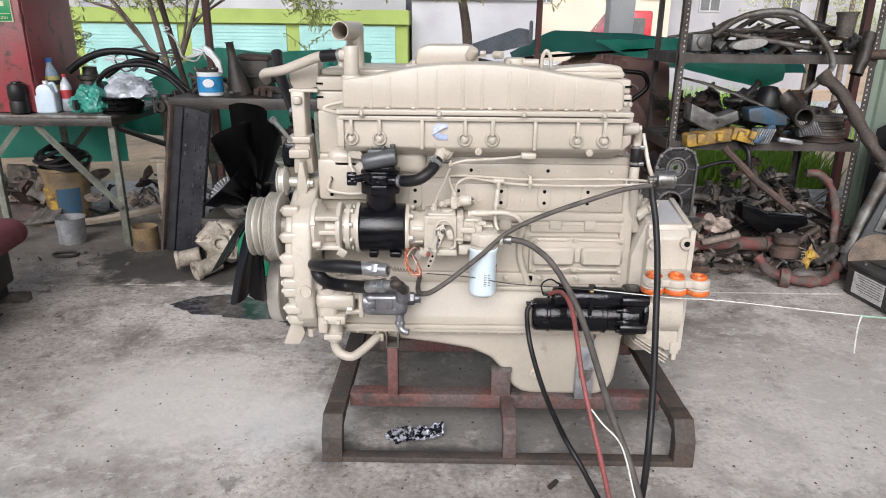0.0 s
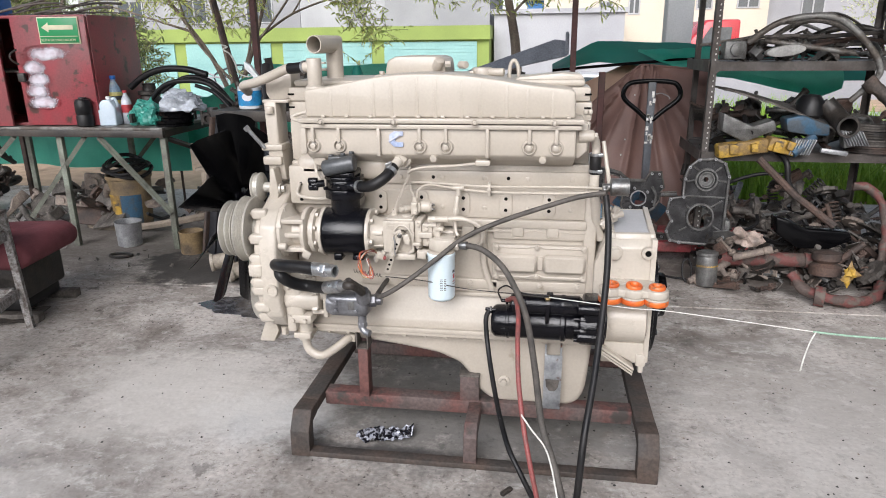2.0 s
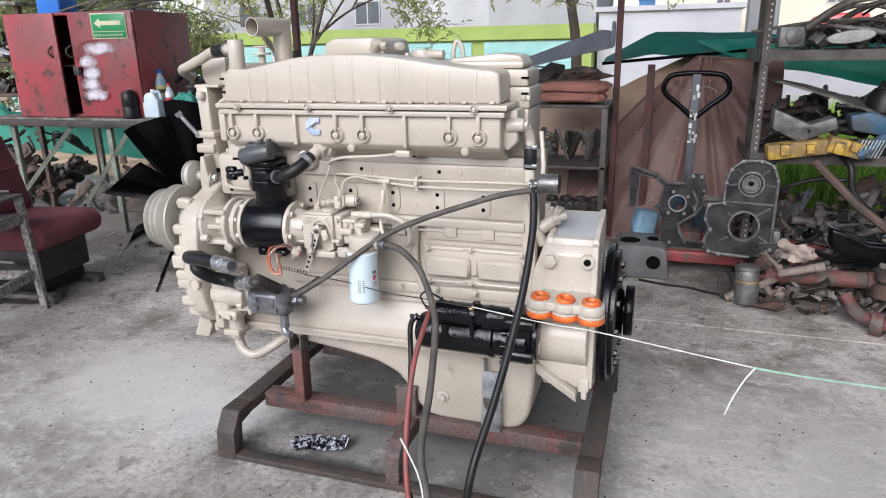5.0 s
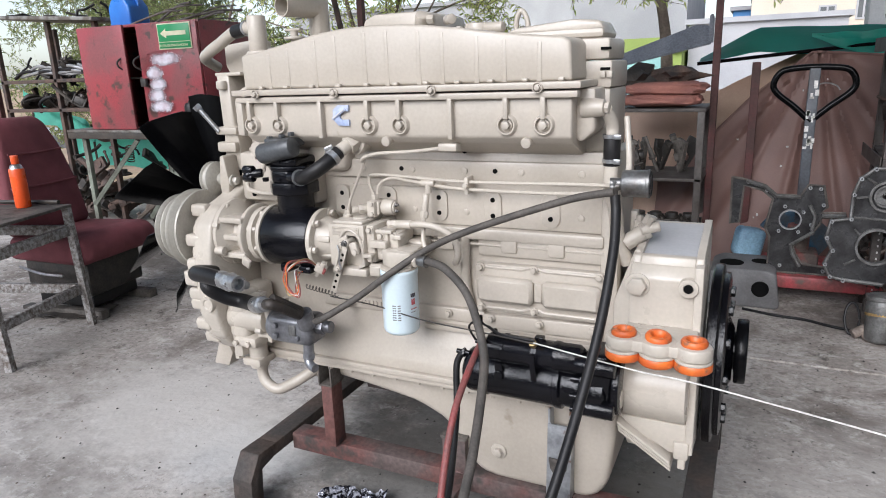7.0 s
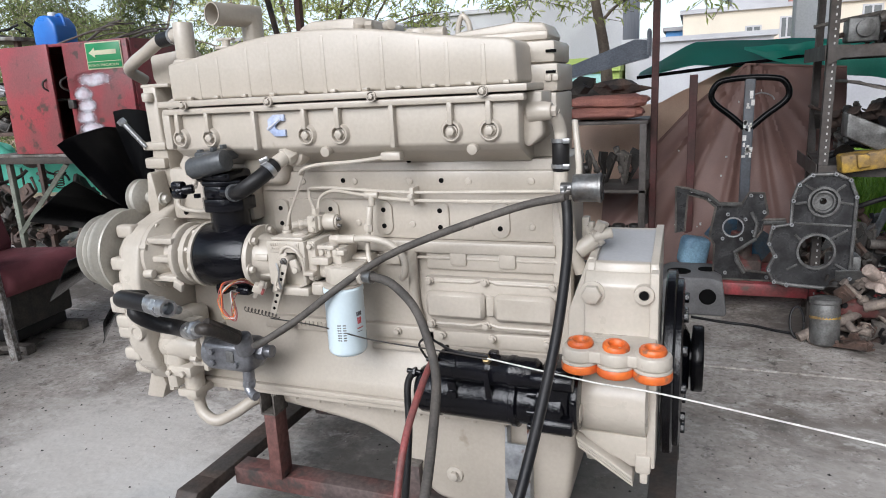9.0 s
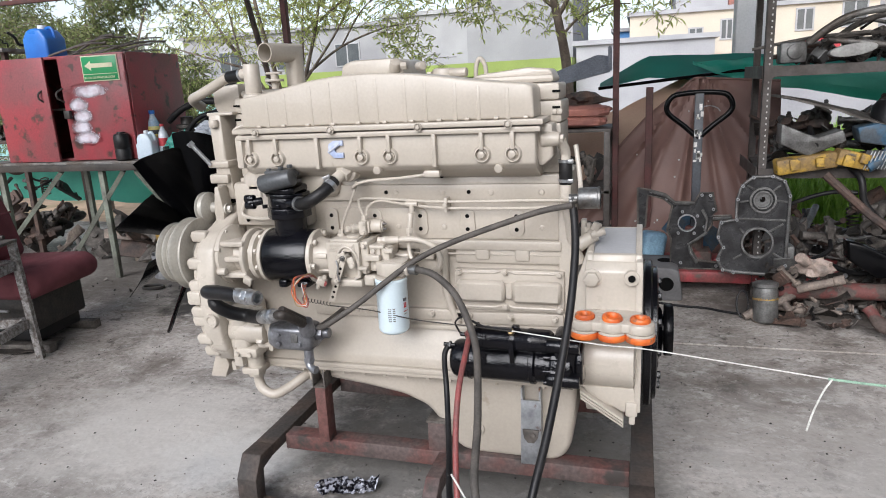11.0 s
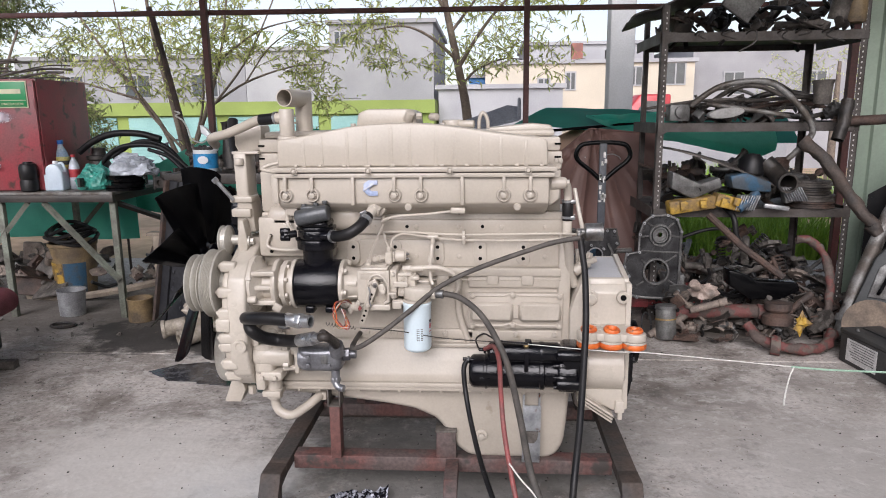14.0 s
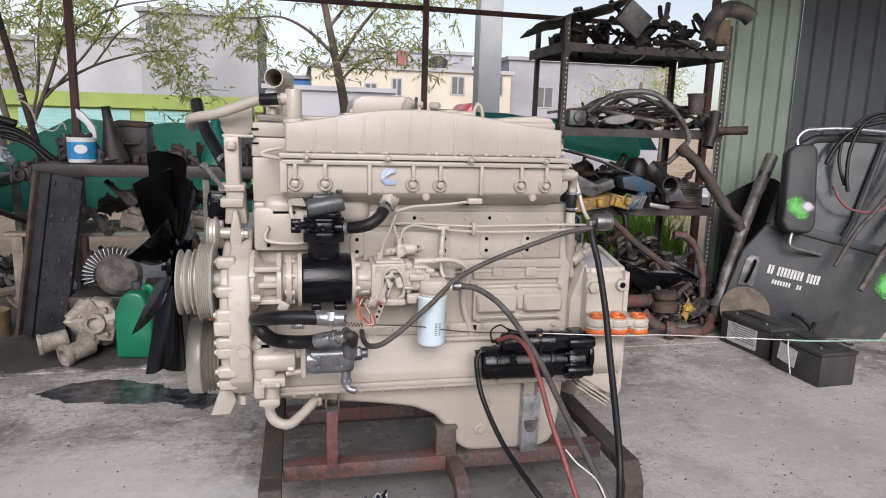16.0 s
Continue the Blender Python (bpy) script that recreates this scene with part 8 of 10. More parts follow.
def steel_stand():
    s = thing("steel_stand", (-2.1, 2.85, 0), "scratched white painted steel stand with worn rails", "stand")
    M = pose(-1.99, 3.12, 0, 0, 0, 17)
    def put(q):
        return Geo().add(q.v, q.f, M)
    part("top", put(Geo().span((-0.66, -0.62, 0.645), (0.0, 0.0, 0.66), 0.003)), IRON2, s)
    for x, y in [(-0.02, -0.02), (-0.64, -0.02), (-0.02, -0.60), (-0.64, -0.60)]:
        part("leg", put(Geo().tube([(x, y, 0.644), (x + (0.03 if x > -0.3 else -0.03), y, 0.0)], 0.024, 4, 0)), SCRATCHED, s)
    for z in (0.50, 0.18):
        part("rail", put(Geo().span((-0.035, -0.58, z), (-0.005, -0.04, z + 0.05), 0.003)), SCRATCHED, s)
        part("rail", put(Geo().span((-0.62, -0.035, z), (-0.04, -0.005, z + 0.05), 0.003)), SCRATCHED, s)
        part("rail", put(Geo().span((-0.62, -0.615, z), (-0.04, -0.585, z + 0.05), 0.003)), SCRATCHED, s)
    c = thing("spray_bottle", (-2.16, 2.98, 0.66), "bright orange spray can standing on a steel stand", "can")
    part("body", Geo().lathe((-2.16, 2.98, 0.661), (0, 0, 1), [(0.032, 0), (0.036, 0.005), (0.036, 0.19), (0.033, 0.198)], 26), SPRAYORANGE, c)
    part("shoulder", Geo().lathe((-2.16, 2.98, 0.859), (0, 0, 1), [(0.032, 0), (0.026, 0.015), (0.018, 0.022)], 26), STEEL, c)
    part("cap", Geo().cyl((-2.16, 2.98, 0.881), (-2.16, 2.98, 0.925), 0.018, bev=0.003), SPRAYORANGE, c)
    solo("iron_bar", Geo().tube([(-2.5, 2.98, 0.672), (-2.03, 3.08, 0.675)], 0.011, 8, 0), IRON, "dark iron bar lying on a steel stand", "bar")
    solo("torn_sheet", sheet(lambda u, v: (-2.42 + 0.42 * u, 3.02 + 0.16 * v + 0.12 * u, 0.012 + 0.03 * abs(wob(u * 2, v * 2, 2.0)) + 0.03 * u * v), 12, 6), IRON, "torn dark rubber sheet on the floor", "sheet")


# ---- the steel rack ----
def rack():
    r = thing("storage_rack", (2.42, 4.95, 0), "slotted grey steel storage rack loaded with scrap parts", "rack")
    P = {"fl": (1.75, 4.60), "fr": (3.0, 4.58), "bl": (1.79, 5.28), "br": (2.99, 5.30)}
    for k, (x, y) in P.items():
        sx = 1 if "l" in k[1] else -1
        sy = 1 if k[0] == "f" else -1
        g = Geo().span((x, y, 0), (x + sx * 0.042, y + sy * 0.004, 2.06)).span((x, y, 0), (x + sx * 0.004, y + sy * 0.042, 2.06))
        post = part("upright", g, RACKPAINT, r)
        # pale boxes on the face stand for daylight seen through the slots
        h = Geo()
        for i in range(62):
            h.box((x + sx * 0.026, y - sy * 0.001, 0.06 + i * 0.032), (0.0065, 0.003, 0.010))
        tagged(part("slot_daylight", h, PAPER, post, "rows of pale boxes standing for daylight through punched slots"), kind="stuff")
    for z in (0.745, 1.30, 1.86):
        for (a, b) in (("fl", "fr"), ("bl", "br")):
            (x0, y0), (x1, y1) = P[a], P[b]
            m = Geo()
            L = math.hypot(x1 - x0, y1 - y0)
            q = Geo().span((0, -0.003, -0.028), (L, 0.003, 0.028), 0.001, 1).span((0, 0, 0.022), (L, 0.03, 0.028), 0.001, 1)
            m.add(q.v, q.f, pose(x0, y0 - 0.006, z, 0, 0, math.degrees(math.atan2(y1 - y0, x1 - x0))))
            part("beam", m, RACKPAINT, r)
        for x0, s in ((1.75, -0.006), (3.004, 0.006)):
            part("side_beam", Geo().span((x0 + s - 0.003, 4.61, z - 0.035), (x0 + s + 0.003, 5.27, z + 0.035), 0.001, 1), RACKPAINT, r)
        part("shelf_plate", Geo().prism([(1.755, 4.605), (2.99, 4.59), (2.985, 5.29), (1.795, 5.27)], "z", z + 0.012, z + 0.018), RACKPAINT, r)
    for x, s in ((1.75, 1), (3.0, -1)):
        for z in (1.30, 1.86):
            part("gusset", Geo().prism([(x, z - 0.06), (x + s * 0.09, z - 0.01), (x + s * 0.09, z + 0.03), (x, z + 0.035)], "y", 4.583, 4.588), RACKPAINT, r)


def arc(p, q, h, n=6):
    p, q = Vector(p), Vector(q)
    return [p.lerp(q, i / n) + Vector((0, 0, h * math.sin(math.pi * i / n))) for i in range(n + 1)]


def rack_things():
    T = "on the storage rack"
    # middle shelf
    solo("oval_casting", Geo().prism([(2.04 + 0.11 * (1 + math.cos(a)) + 0.0, 1.39 + 0.032 * math.sin(a) + 0.012 * math.cos(a)) for a in np.linspace(0, 6.28, 22)[:-1]], "y", 4.50, 4.56, 0.008), DARKNET, "pale oval painted casting on the storage rack", "casting")
    solo("square_motor", Geo().span((1.83, 4.62, 1.34), (1.96, 4.75, 1.45), 0.012).cyl((1.90, 4.62, 1.40), (1.90, 4.60, 1.40), 0.04, bev=0.004), ALU, "square dirty aluminium pump on the storage rack", "pump")
    for i, (p, q, h, rr) in enumerate([((2.0, 4.7, 1.36), (2.62, 4.75, 1.48), 0.14, 0.022), ((2.05, 4.60, 1.45), (2.50, 4.56, 1.38), 0.0, 0.022), ((2.3, 4.9, 1.40), (2.9, 4.85, 1.45), 0.10, 0.03), ((2.5, 4.75, 1.40), (2.95, 4.7, 1.42), -0.05, 0.022), ((1.95, 4.95, 1.36), (2.5, 4.95, 1.5), 0.12, 0.015), ((2.25, 4.8, 1.50), (2.7, 4.85, 1.52), 0.10, 0.010)]):
        solo("bent_tube", Geo().tube(arc(p, q, h), rr * 0.7, 12, 3), (IRON2, GALV, IRON)[i % 3], "dusty bent metal tube on the storage rack", "tube", group="tubes on the rack")
    rr2 = random.Random(91)
    for i in range(18):
        x, y, z = rr2.uniform(1.9, 2.75), rr2.uniform(4.58, 5.0), 1.335 + rr2.uniform(0, 0.13)
        a, l = rr2.uniform(-0.9, 0.9), rr2.uniform(0.16, 0.34)
        solo("steel_rod", Geo().tube([(x - l * math.cos(a), y - 0.3 * l * math.sin(a), z), (x, y, z + rr2.uniform(0.0, 0.05)), (x + l * math.cos(a), y + 0.3 * l * math.sin(a), z + rr2.uniform(-0.02, 0.08))], rr2.uniform(0.006, 0.013), 8, 2), (IRON2, RUST, IRON, GALV)[i % 4], "thin dusty steel rod on the storage rack", "rod", group="rods on the rack")
    solo("hanging_tube", rough_tube([(1.96, 4.62, 1.44), (2.10, 4.58, 1.545), (2.27, 4.56, 1.585), (2.42, 4.54, 1.57), (2.52, 4.52, 1.50), (2.62, 4.50, 1.39), (2.68, 4.50, 1.28), (2.65, 4.52, 1.20), (2.57, 4.56, 1.095)], 0.019, 0.15), GALV, "dusty grey bent exhaust tube hanging over a shelf edge", "tube")
    solo("wide_elbow", Geo().lathe((2.73, 4.52, 1.44), (-0.02, 0, 1), [(0.045, 0.0), (0.05, 0.02), (0.056, 0.12), (0.064, 0.135), (0.066, 0.145), (0.058, 0.146), (0.048, 0.03), (0.02, 0.02)], 28, close=False), IRON2, "dusty grey metal cup on the storage rack", "cup")
    solo("wide_tube", rough_tube([(2.89, 4.52, 1.46), (2.86, 4.49, 1.36), (2.815, 4.46, 1.22)], 0.038, 0.3), IRON, "wide dark tube hanging beside the storage rack", "tube")
    solo("rusty_tube", rough_tube([(2.86, 4.62, 1.33), (2.98, 4.55, 1.335), (3.13, 4.48, 1.345)], 0.032, 0.12), RUST, "rusty tube end jutting out of the storage rack", "tube")
    first = set(o.name for o in bpy.data.objects)
    # lower shelf
    solo("sloping_cover", sheet(lambda u, v: (1.83 + 0.72 * u, 4.50 + 0.3 * v, 1.235 - 0.20 * u ** 1.3 - 0.06 * (1 - v) * u + 0.008 * wob(u * 3, v * 3)), 16, 6, 0.012), IRON2, "dusty dark sheet metal cover sloping off a shelf", "cover")
    solo("blue_cover", Geo().prism([(2.20, 1.07), (2.30, 1.09), (2.46, 1.03), (2.465, 0.965), (2.34, 0.97), (2.22, 0.99)], "y", 4.47, 4.60, 0.014), BLUEPAINT, "scuffed blue painted valve cover on a shelf", "cover")
    solo("black_elbow", Geo().tube([(2.53, 4.40, 1.03), (2.53, 4.46, 1.04), (2.51, 4.56, 1.09), (2.46, 4.60, 1.15)], 0.056, 20, 4, cap=False).ring((2.53, 4.395, 1.03), (2.53, 4.42, 1.03), 0.064, 0.05), IRON, "black pipe elbow with an open round mouth", "elbow")
    solo("rubber_boot", Geo().lathe((2.38, 4.62, 1.06), (0, 0, 1), [(0.07, 0), (0.085, 0.02), (0.08, 0.10), (0.05, 0.14), (0.01, 0.145)], 22), RUBBER, "black rubber boot on a shelf", "boot")
    for i, (x, z, w, a) in enumerate([(1.97, 0.885, 0.30, -8), (2.20, 0.90, 0.18, 14)]):
        solo("yellow_casting", Geo().box((x, 4.50, z), (w, 0.10, 0.085), 0.012, rot=(0, a, 4)).box((x - w * 0.2, 4.44, z), (0.05, 0.04, 0.06), 0.006, rot=(0, a, 0)).box((x + w * 0.2, 4.44, z + 0.01), (0.04, 0.04, 0.05), 0.006, rot=(0, a, 0)), YELLOW, "worn yellow painted casting on a shelf", "casting")
    solo("grey_bracket", Geo().prism([(1.84, 1.10), (2.02, 1.02), (2.14, 1.06), (2.16, 1.0), (1.98, 0.92), (1.84, 0.99)], "y", 4.48, 4.62, 0.01), ALU, "dirty aluminium bracket on a shelf", "bracket")
    solo("blue_pipe", Geo().tube([(2.38, 4.50, 0.96), (2.32, 4.47, 0.90), (2.26, 4.46, 0.86)], 0.03, 14, 3), BLUEPAINT, "short blue painted pipe on a shelf", "pipe")
    for x, rz in ((2.31, 20), (2.60, -30)):
        f = thing("finned_head", (x, 4.5, 0.89), "small finned aluminium cylinder head on a shelf", "cylinder head")
        for i in range(8):
            part("fin", Geo().box((x - 0.055 + i * 0.016, 4.48, 0.90 if x < 2.5 else 0.955), (0.005, 0.08, 0.10), 0.001, rot=(0, rz, 0)), ALULT, f)
        part("core", Geo().box((x, 4.50, 0.885 if x < 2.5 else 0.94), (0.11, 0.07, 0.07), 0.006, rot=(0, rz * 0.5, 0)), ALU, f)
    solo("chrome_rod", Geo().box((2.50, 4.47, 0.87), (0.16, 0.03, 0.03), 0.008, rot=(0, 8, 0)), ALULT, "bright machined metal rod on a shelf", "rod")
    for i, (z, rr, mt) in enumerate([(0.852, 0.15, RUST), (0.895, 0.145, IRON2), (0.94, 0.125, IRON), (0.985, 0.12, IRON2)]):
        solo("brake_hub", Geo().lathe((2.79, 4.66, z), (0, 0, 1), [(rr * 0.5, 0), (rr, 0), (rr, 0.012), (rr * 0.93, 0.016), (rr * 0.93, 0.026), (rr, 0.03), (rr, 0.04), (rr * 0.5, 0.042)], 34), mt, "stacked dusty round hub on a shelf", "hub", group="stacked hubs")
    solo("hanging_hose", Geo().tube([(2.20, 4.55, 0.86), (2.24, 4.47, 0.80), (2.26, 4.45, 0.68), (2.32, 4.44, 0.60), (2.36, 4.46, 0.57)], 0.018, 12, 5), RUBBER, "black hose hanging below a shelf", "hose")
    solo("hanging_hose", Geo().tube([(1.85, 4.6, 0.60), (2.0, 4.55, 0.68), (2.12, 4.52, 0.72), (2.24, 4.5, 0.72)], 0.012, 10, 5), RUBBER, "thin black hose below a shelf", "hose")
    for o in bpy.data.objects:
        if o.name not in first and o.parent is None:
            o.location.z -= 0.075
            o.location.y += 0.03
    lt = rough_tube([(2.62, 4.50, 1.22), (2.74, 4.44, 1.10), (2.88, 4.36, 0.88), (3.03, 4.28, 0.66)], 0.037, 0.45)
    for a in (0.9,):
        c = Vector((2.62, 4.50, 1.22)).lerp(Vector((3.03, 4.28, 0.66)), a)
        lt.ring(c, c + Vector((0.018, -0.006, -0.021)), 0.046, 0.030, 16)
    solo("leaning_tube", lt, STANDDARK, "dented dark brown tube leaning off the rack", "tube")
    rng = random.Random(31)
    tones = ["dusty grey", "oily black", "rusty brown", "dirty aluminium", "dusty grey"]
    kinds = ["housing", "bracket", "manifold", "pipe", "flange", "plate", "shaft", "hose"]
    heap(64, 1.85, 2.93, 4.68, 5.2, lambda x, y, r: 0.775 + r.uniform(0, 0.22), (0.06, 0.13), kinds, tones, T, "parts on the lower shelf", 32)
    heap(26, 1.90, 2.95, 4.95, 5.28, lambda x, y, r: 0.84 + r.uniform(0, 0.12), (0.07, 0.13), kinds, ["dusty grey", "oily black", "rusty brown"], T, "parts on the lower shelf", 35)
    heap(44, 1.87, 2.98, 4.62, 5.15, lambda x, y, r: 1.325 + r.uniform(0, 0.10), (0.05, 0.10), ["housing", "bracket", "manifold", "pipe", "flange", "shaft", "shaft"], tones, T, "parts on the middle shelf", 33)
    heap(52, 1.85, 3.0, 4.60, 5.2, lambda x, y, r: 1.89 + r.uniform(0.0, 0.24) * (1 - abs(x - 2.5) / 0.9), (0.06, 0.13), ["housing", "pipe", "hose", "plate", "manifold", "hose", "bracket"], ["oily black", "dusty grey", "oily black", "rusty brown"], T, "parts on the top shelf", 34)
    solo("dark_fender", sheet(lambda u, v: (1.58 + 0.7 * u, 4.62 + 0.4 * v, 2.0 + 0.22 * u + 0.02 * wob(u * 3, v * 3) - 0.05 * v), 12, 6, 0.01), IRON, "dark bent metal sheet jutting from the top shelf", "sheet")
    solo("grey_box", Geo().box((2.22, 4.56, 2.06), (0.20, 0.06, 0.17), 0.01, rot=(10, 35, 0)), ALU, "grey metal box hanging on the top shelf", "box")
    solo("tan_canister", Geo().cyl((2.92, 4.62, 1.93), (2.92, 4.62, 2.10), 0.07, bev=0.01), BUCKETTAN, "stained tan canister on the top shelf", "canister")
    solo("top_elbow", Geo().tube([(2.80, 4.58, 1.95), (2.82, 4.56, 2.08), (2.90, 4.54, 2.16), (3.02, 4.52, 2.15), (3.08, 4.50, 2.10)], 0.055, 18, 4, cap=False), IRON2, "wide grey pipe elbow on the top shelf", "elbow")
    for i in range(6):
        x = 2.0 + i * 0.15 + rng.uniform(-0.05, 0.05)
        l = rng.uniform(0.05, 0.17)
        solo("dangling_wire", Geo().tube([(x, 4.60, 1.872), (x, 4.53, 1.885), (x + 0.02, 4.49, 1.88), (x + rng.uniform(-0.06, 0.06), 4.485, 1.9 - l * 0.6), (x + rng.uniform(-0.1, 0.1), 4.49, 1.9 - l)], 0.006, 6, 4), IRON, "dangling dark wire on the top shelf", "wire", group="dangling wires")


def floor_right():
    # heap under the rack
    def zf(x, y, r):
        top = (0.16 + 0.34 * min(1.0, max(0.0, (y - 4.25) / 0.6))) * (0.68 if 1.95 < x < 2.35 or x > 2.65 else 1.0)
        return top * r.random()
    tones = ["dusty grey", "rusty brown", "oily black", "dirty aluminium", "rusty brown", "oily black", "dusty grey", "dull pale"]
    heap(300, 1.80, 2.98, 4.25, 5.35, zf, (0.055, 0.13), ["housing", "bracket", "manifold", "pipe", "flange", "plate", "shaft", "gear", "hose", "coil", "bracket", "manifold"], tones, "heaped under the storage rack", "scrap heap", 41)
    solo("mud_guard", sheet(lambda u, v: (3.18 + 0.55 * u, 4.72 - 0.10 * math.sin(math.pi * u), (0.85 + 0.15 * math.sin(math.pi * u)) * v), 14, 8, 0.012), RUBBER, "black rubber mud guard leaning against the wall", "mud guard")
    heap(26, 1.85, 2.5, 4.12, 4.35, lambda x, y, r: r.uniform(0, 0.03), (0.03, 0.08), ["plate", "bracket", "shaft", "hose", "housing"], ["dusty grey", "oily black", "rusty brown"], "on the floor beside the rack", "bits beside the rack", 42)
    solo("red_pipe", rough_tube([(2.66, 4.54, 0.58), (2.75, 4.52, 0.57), (2.82, 4.48, 0.48), (2.83, 4.40, 0.33), (2.79, 4.30, 0.15)], 0.026, 0.5), REDPIPE, "faded red painted pipe standing in the scrap heap", "pipe")
    solo("red_pipe", rough_tube([(2.20, 4.06, 0.15), (2.27, 3.98, 0.07), (2.45, 3.92, 0.045), (2.60, 3.96, 0.05), (2.70, 4.06, 0.10)], 0.031, 0.5), REDPIPE, "curved red painted pipe lying on the floor", "pipe")
    solo("pipe_flange", Geo().cyl((2.30, 3.95, 0.06), (2.35, 3.93, 0.06), 0.058, bev=0.006), REDPIPE, "red pipe joint ring on the floor", "ring")
    solo("black_sump", Geo().prism([(2.14, 0.44), (2.22, 0.42), (2.32, 0.37), (2.56, 0.36), (2.58, 0.31), (2.46, 0.25), (2.28, 0.25), (2.15, 0.34)], "y", 4.24, 4.36, 0.012), FANBLACK, "black painted curved bracket in the scrap heap", "bracket")
    solo("diagonal_bar", Geo().tube([(2.05, 4.42, 0.76), (2.25, 4.32, 0.56), (2.46, 4.22, 0.40)], 0.022, 8, 0), RUST, "rusty bar leaning on the scrap heap", "bar")
    solo("tan_hub", Geo().lathe((2.44, 4.20, 0.10), (0, 0.1, 1), [(0.06, 0), (0.09, 0.01), (0.09, 0.06), (0.06, 0.08), (0.08, 0.10), (0.08, 0.14), (0.05, 0.15)], 26), RUST, "rusty brown hub in the scrap heap", "hub")
    solo("pale_casting", Geo().ball((1.99, 4.22, 0.31), 0.055, 24, (1.3, 0.7, 0.8), 0.9, 9).cyl((1.94, 4.18, 0.34), (1.90, 4.15, 0.38), 0.028, bev=0.006), material("pale_pink_casting", (0.42, 0.33, 0.28), (0.16, 0.13, 0.11), 0.6, big=14, fine=90, bump=0.4), "pale dusty casting in the scrap heap", "casting")
    solo("yellow_rag", Geo().ball((2.51, 4.05, 0.16), 0.045, 14, (0.8, 0.4, 1.2), 1.5, 4), YELLOW, "torn yellow scrap on the heap", "rag", smooth=0)
    for i, (a, b, c) in enumerate([((1.80, 4.35, 0.14), (2.35, 4.30, 0.16), 0.045), ((1.92, 4.24, 0.18), (2.08, 4.20, 0.24), 0.022)]):
        solo("machined_shaft", Geo().cyl(a, b, c, bev=0.006).cyl(b, Vector(b) + (Vector(b) - Vector(a)).normalized() * 0.05, c * 1.1, bev=0.004), (REDPIPE, PALEDUST)[i], ("red painted cylinder lying on the floor", "dusty pale sleeve in the scrap heap")[i], "cylinder")
    solo("crank_plate", Geo().span((1.80, 4.45, 0.20), (1.94, 4.55, 0.36), 0.012), ALU, "dirty square metal casting in the scrap heap", "casting")
    # pallet truck
    p = thing("pallet_truck", (1.44, 4.75, 0), "worn hand pallet truck with red forks and a black loop handle", "pallet truck")
    loop = [(1.44, 0.935), (1.36, 1.01), (1.275, 1.08), (1.258, 1.13), (1.29, 1.185), (1.36, 1.20), (1.44, 1.203), (1.52, 1.20), (1.59, 1.185), (1.622, 1.13), (1.605, 1.08), (1.52, 1.01), (1.44, 0.935)]
    part("handle_loop", Geo().tube([(x, 4.78, z) for x, z in loop], 0.016, 12, 4), FANBLACK, p)
    po = part("tiller", Geo().span((1.415, 4.765, 0.40), (1.465, 4.795, 1.20), 0.006), material("blue_grey_paint", (0.075, 0.085, 0.10), (0.05, 0.05, 0.055), 0.5), p, "blue grey tiller with flaking paint")
    rng = random.Random(77)
    for i in range(22):
        z = 0.80 + rng.uniform(0, 0.33)
        part("paint_flake", Geo().box((1.44 + rng.uniform(-0.018, 0.018), 4.7645, z), (rng.uniform(0.008, 0.02), 0.002, rng.uniform(0.01, 0.03))), PAPER, po)
    part("lever", Geo().tube([(1.465, 4.775, 1.12), (1.50, 4.77, 1.125), (1.54, 4.76, 1.11), (1.555, 4.755, 1.09)], 0.004, 6), STEEL, p)
    part("pump", Geo().cyl((1.44, 4.78, 0.05), (1.44, 4.78, 0.40), 0.055, bev=0.01).span((1.34, 4.70, 0.12), (1.54, 4.86, 0.26), 0.015), REDPIPE, p)
    part("fork", Geo().span((1.16, 4.60, 0.09), (2.30, 4.74, 0.16), 0.012), FORKRED, p, "scuffed red steel fork")
    part("fork", Geo().span((1.16, 4.92, 0.09), (2.30, 5.06, 0.16), 0.012), FORKRED, p)
    for x in (1.25, 2.2):
        part("wheel", Geo().cyl((x, 4.63, 0.045), (x, 4.71, 0.045), 0.045, bev=0.006), RUBBER, p)
        part("wheel", Geo().cyl((x, 4.95, 0.045), (x, 5.03, 0.045), 0.045, bev=0.006), RUBBER, p)
    # gear housing with two round openings
    h = thing("gear_housing", (1.74, 4.40, 0.17), "dirty aluminium gear housing with two round openings, standing on forks", "gear housing")
    out = [(1.60, 0.19), (1.86, 0.175), (1.905, 0.24), (1.905, 0.66), (1.87, 0.745), (1.80, 0.775), (1.69, 0.77), (1.63, 0.72), (1.605, 0.64), (1.605, 0.515), (1.515, 0.498), (1.500, 0.41), (1.535, 0.345), (1.505, 0.27), (1.535, 0.205)]
    small = Matrix.Translation((1.77, 0, 0.205)) @ Matrix.Diagonal((0.87, 1, 0.92, 1)) @ Matrix.Translation((-1.77, 0, -0.175))
    def fitted(k):
        return Geo().add(k.v, k.f, small)
    def plate_with_holes(outline, holes, y0, y1):
        bm = bmesh.new()
        loops = [outline] + [[(cx + r * math.cos(a), cz + r * math.sin(a)) for a in np.linspace(0, 2 * math.pi, 29)[:-1]] for cx, cz, r in holes]
        edges = []
        for lp in loops:
            vs = [bm.verts.new((x, y0, z)) for x, z in lp]
            edges += [bm.edges.new((vs[i], vs[(i + 1) % len(vs)])) for i in range(len(vs))]
        bmesh.ops.triangle_fill(bm, use_beauty=True, use_dissolve=False, edges=edges)
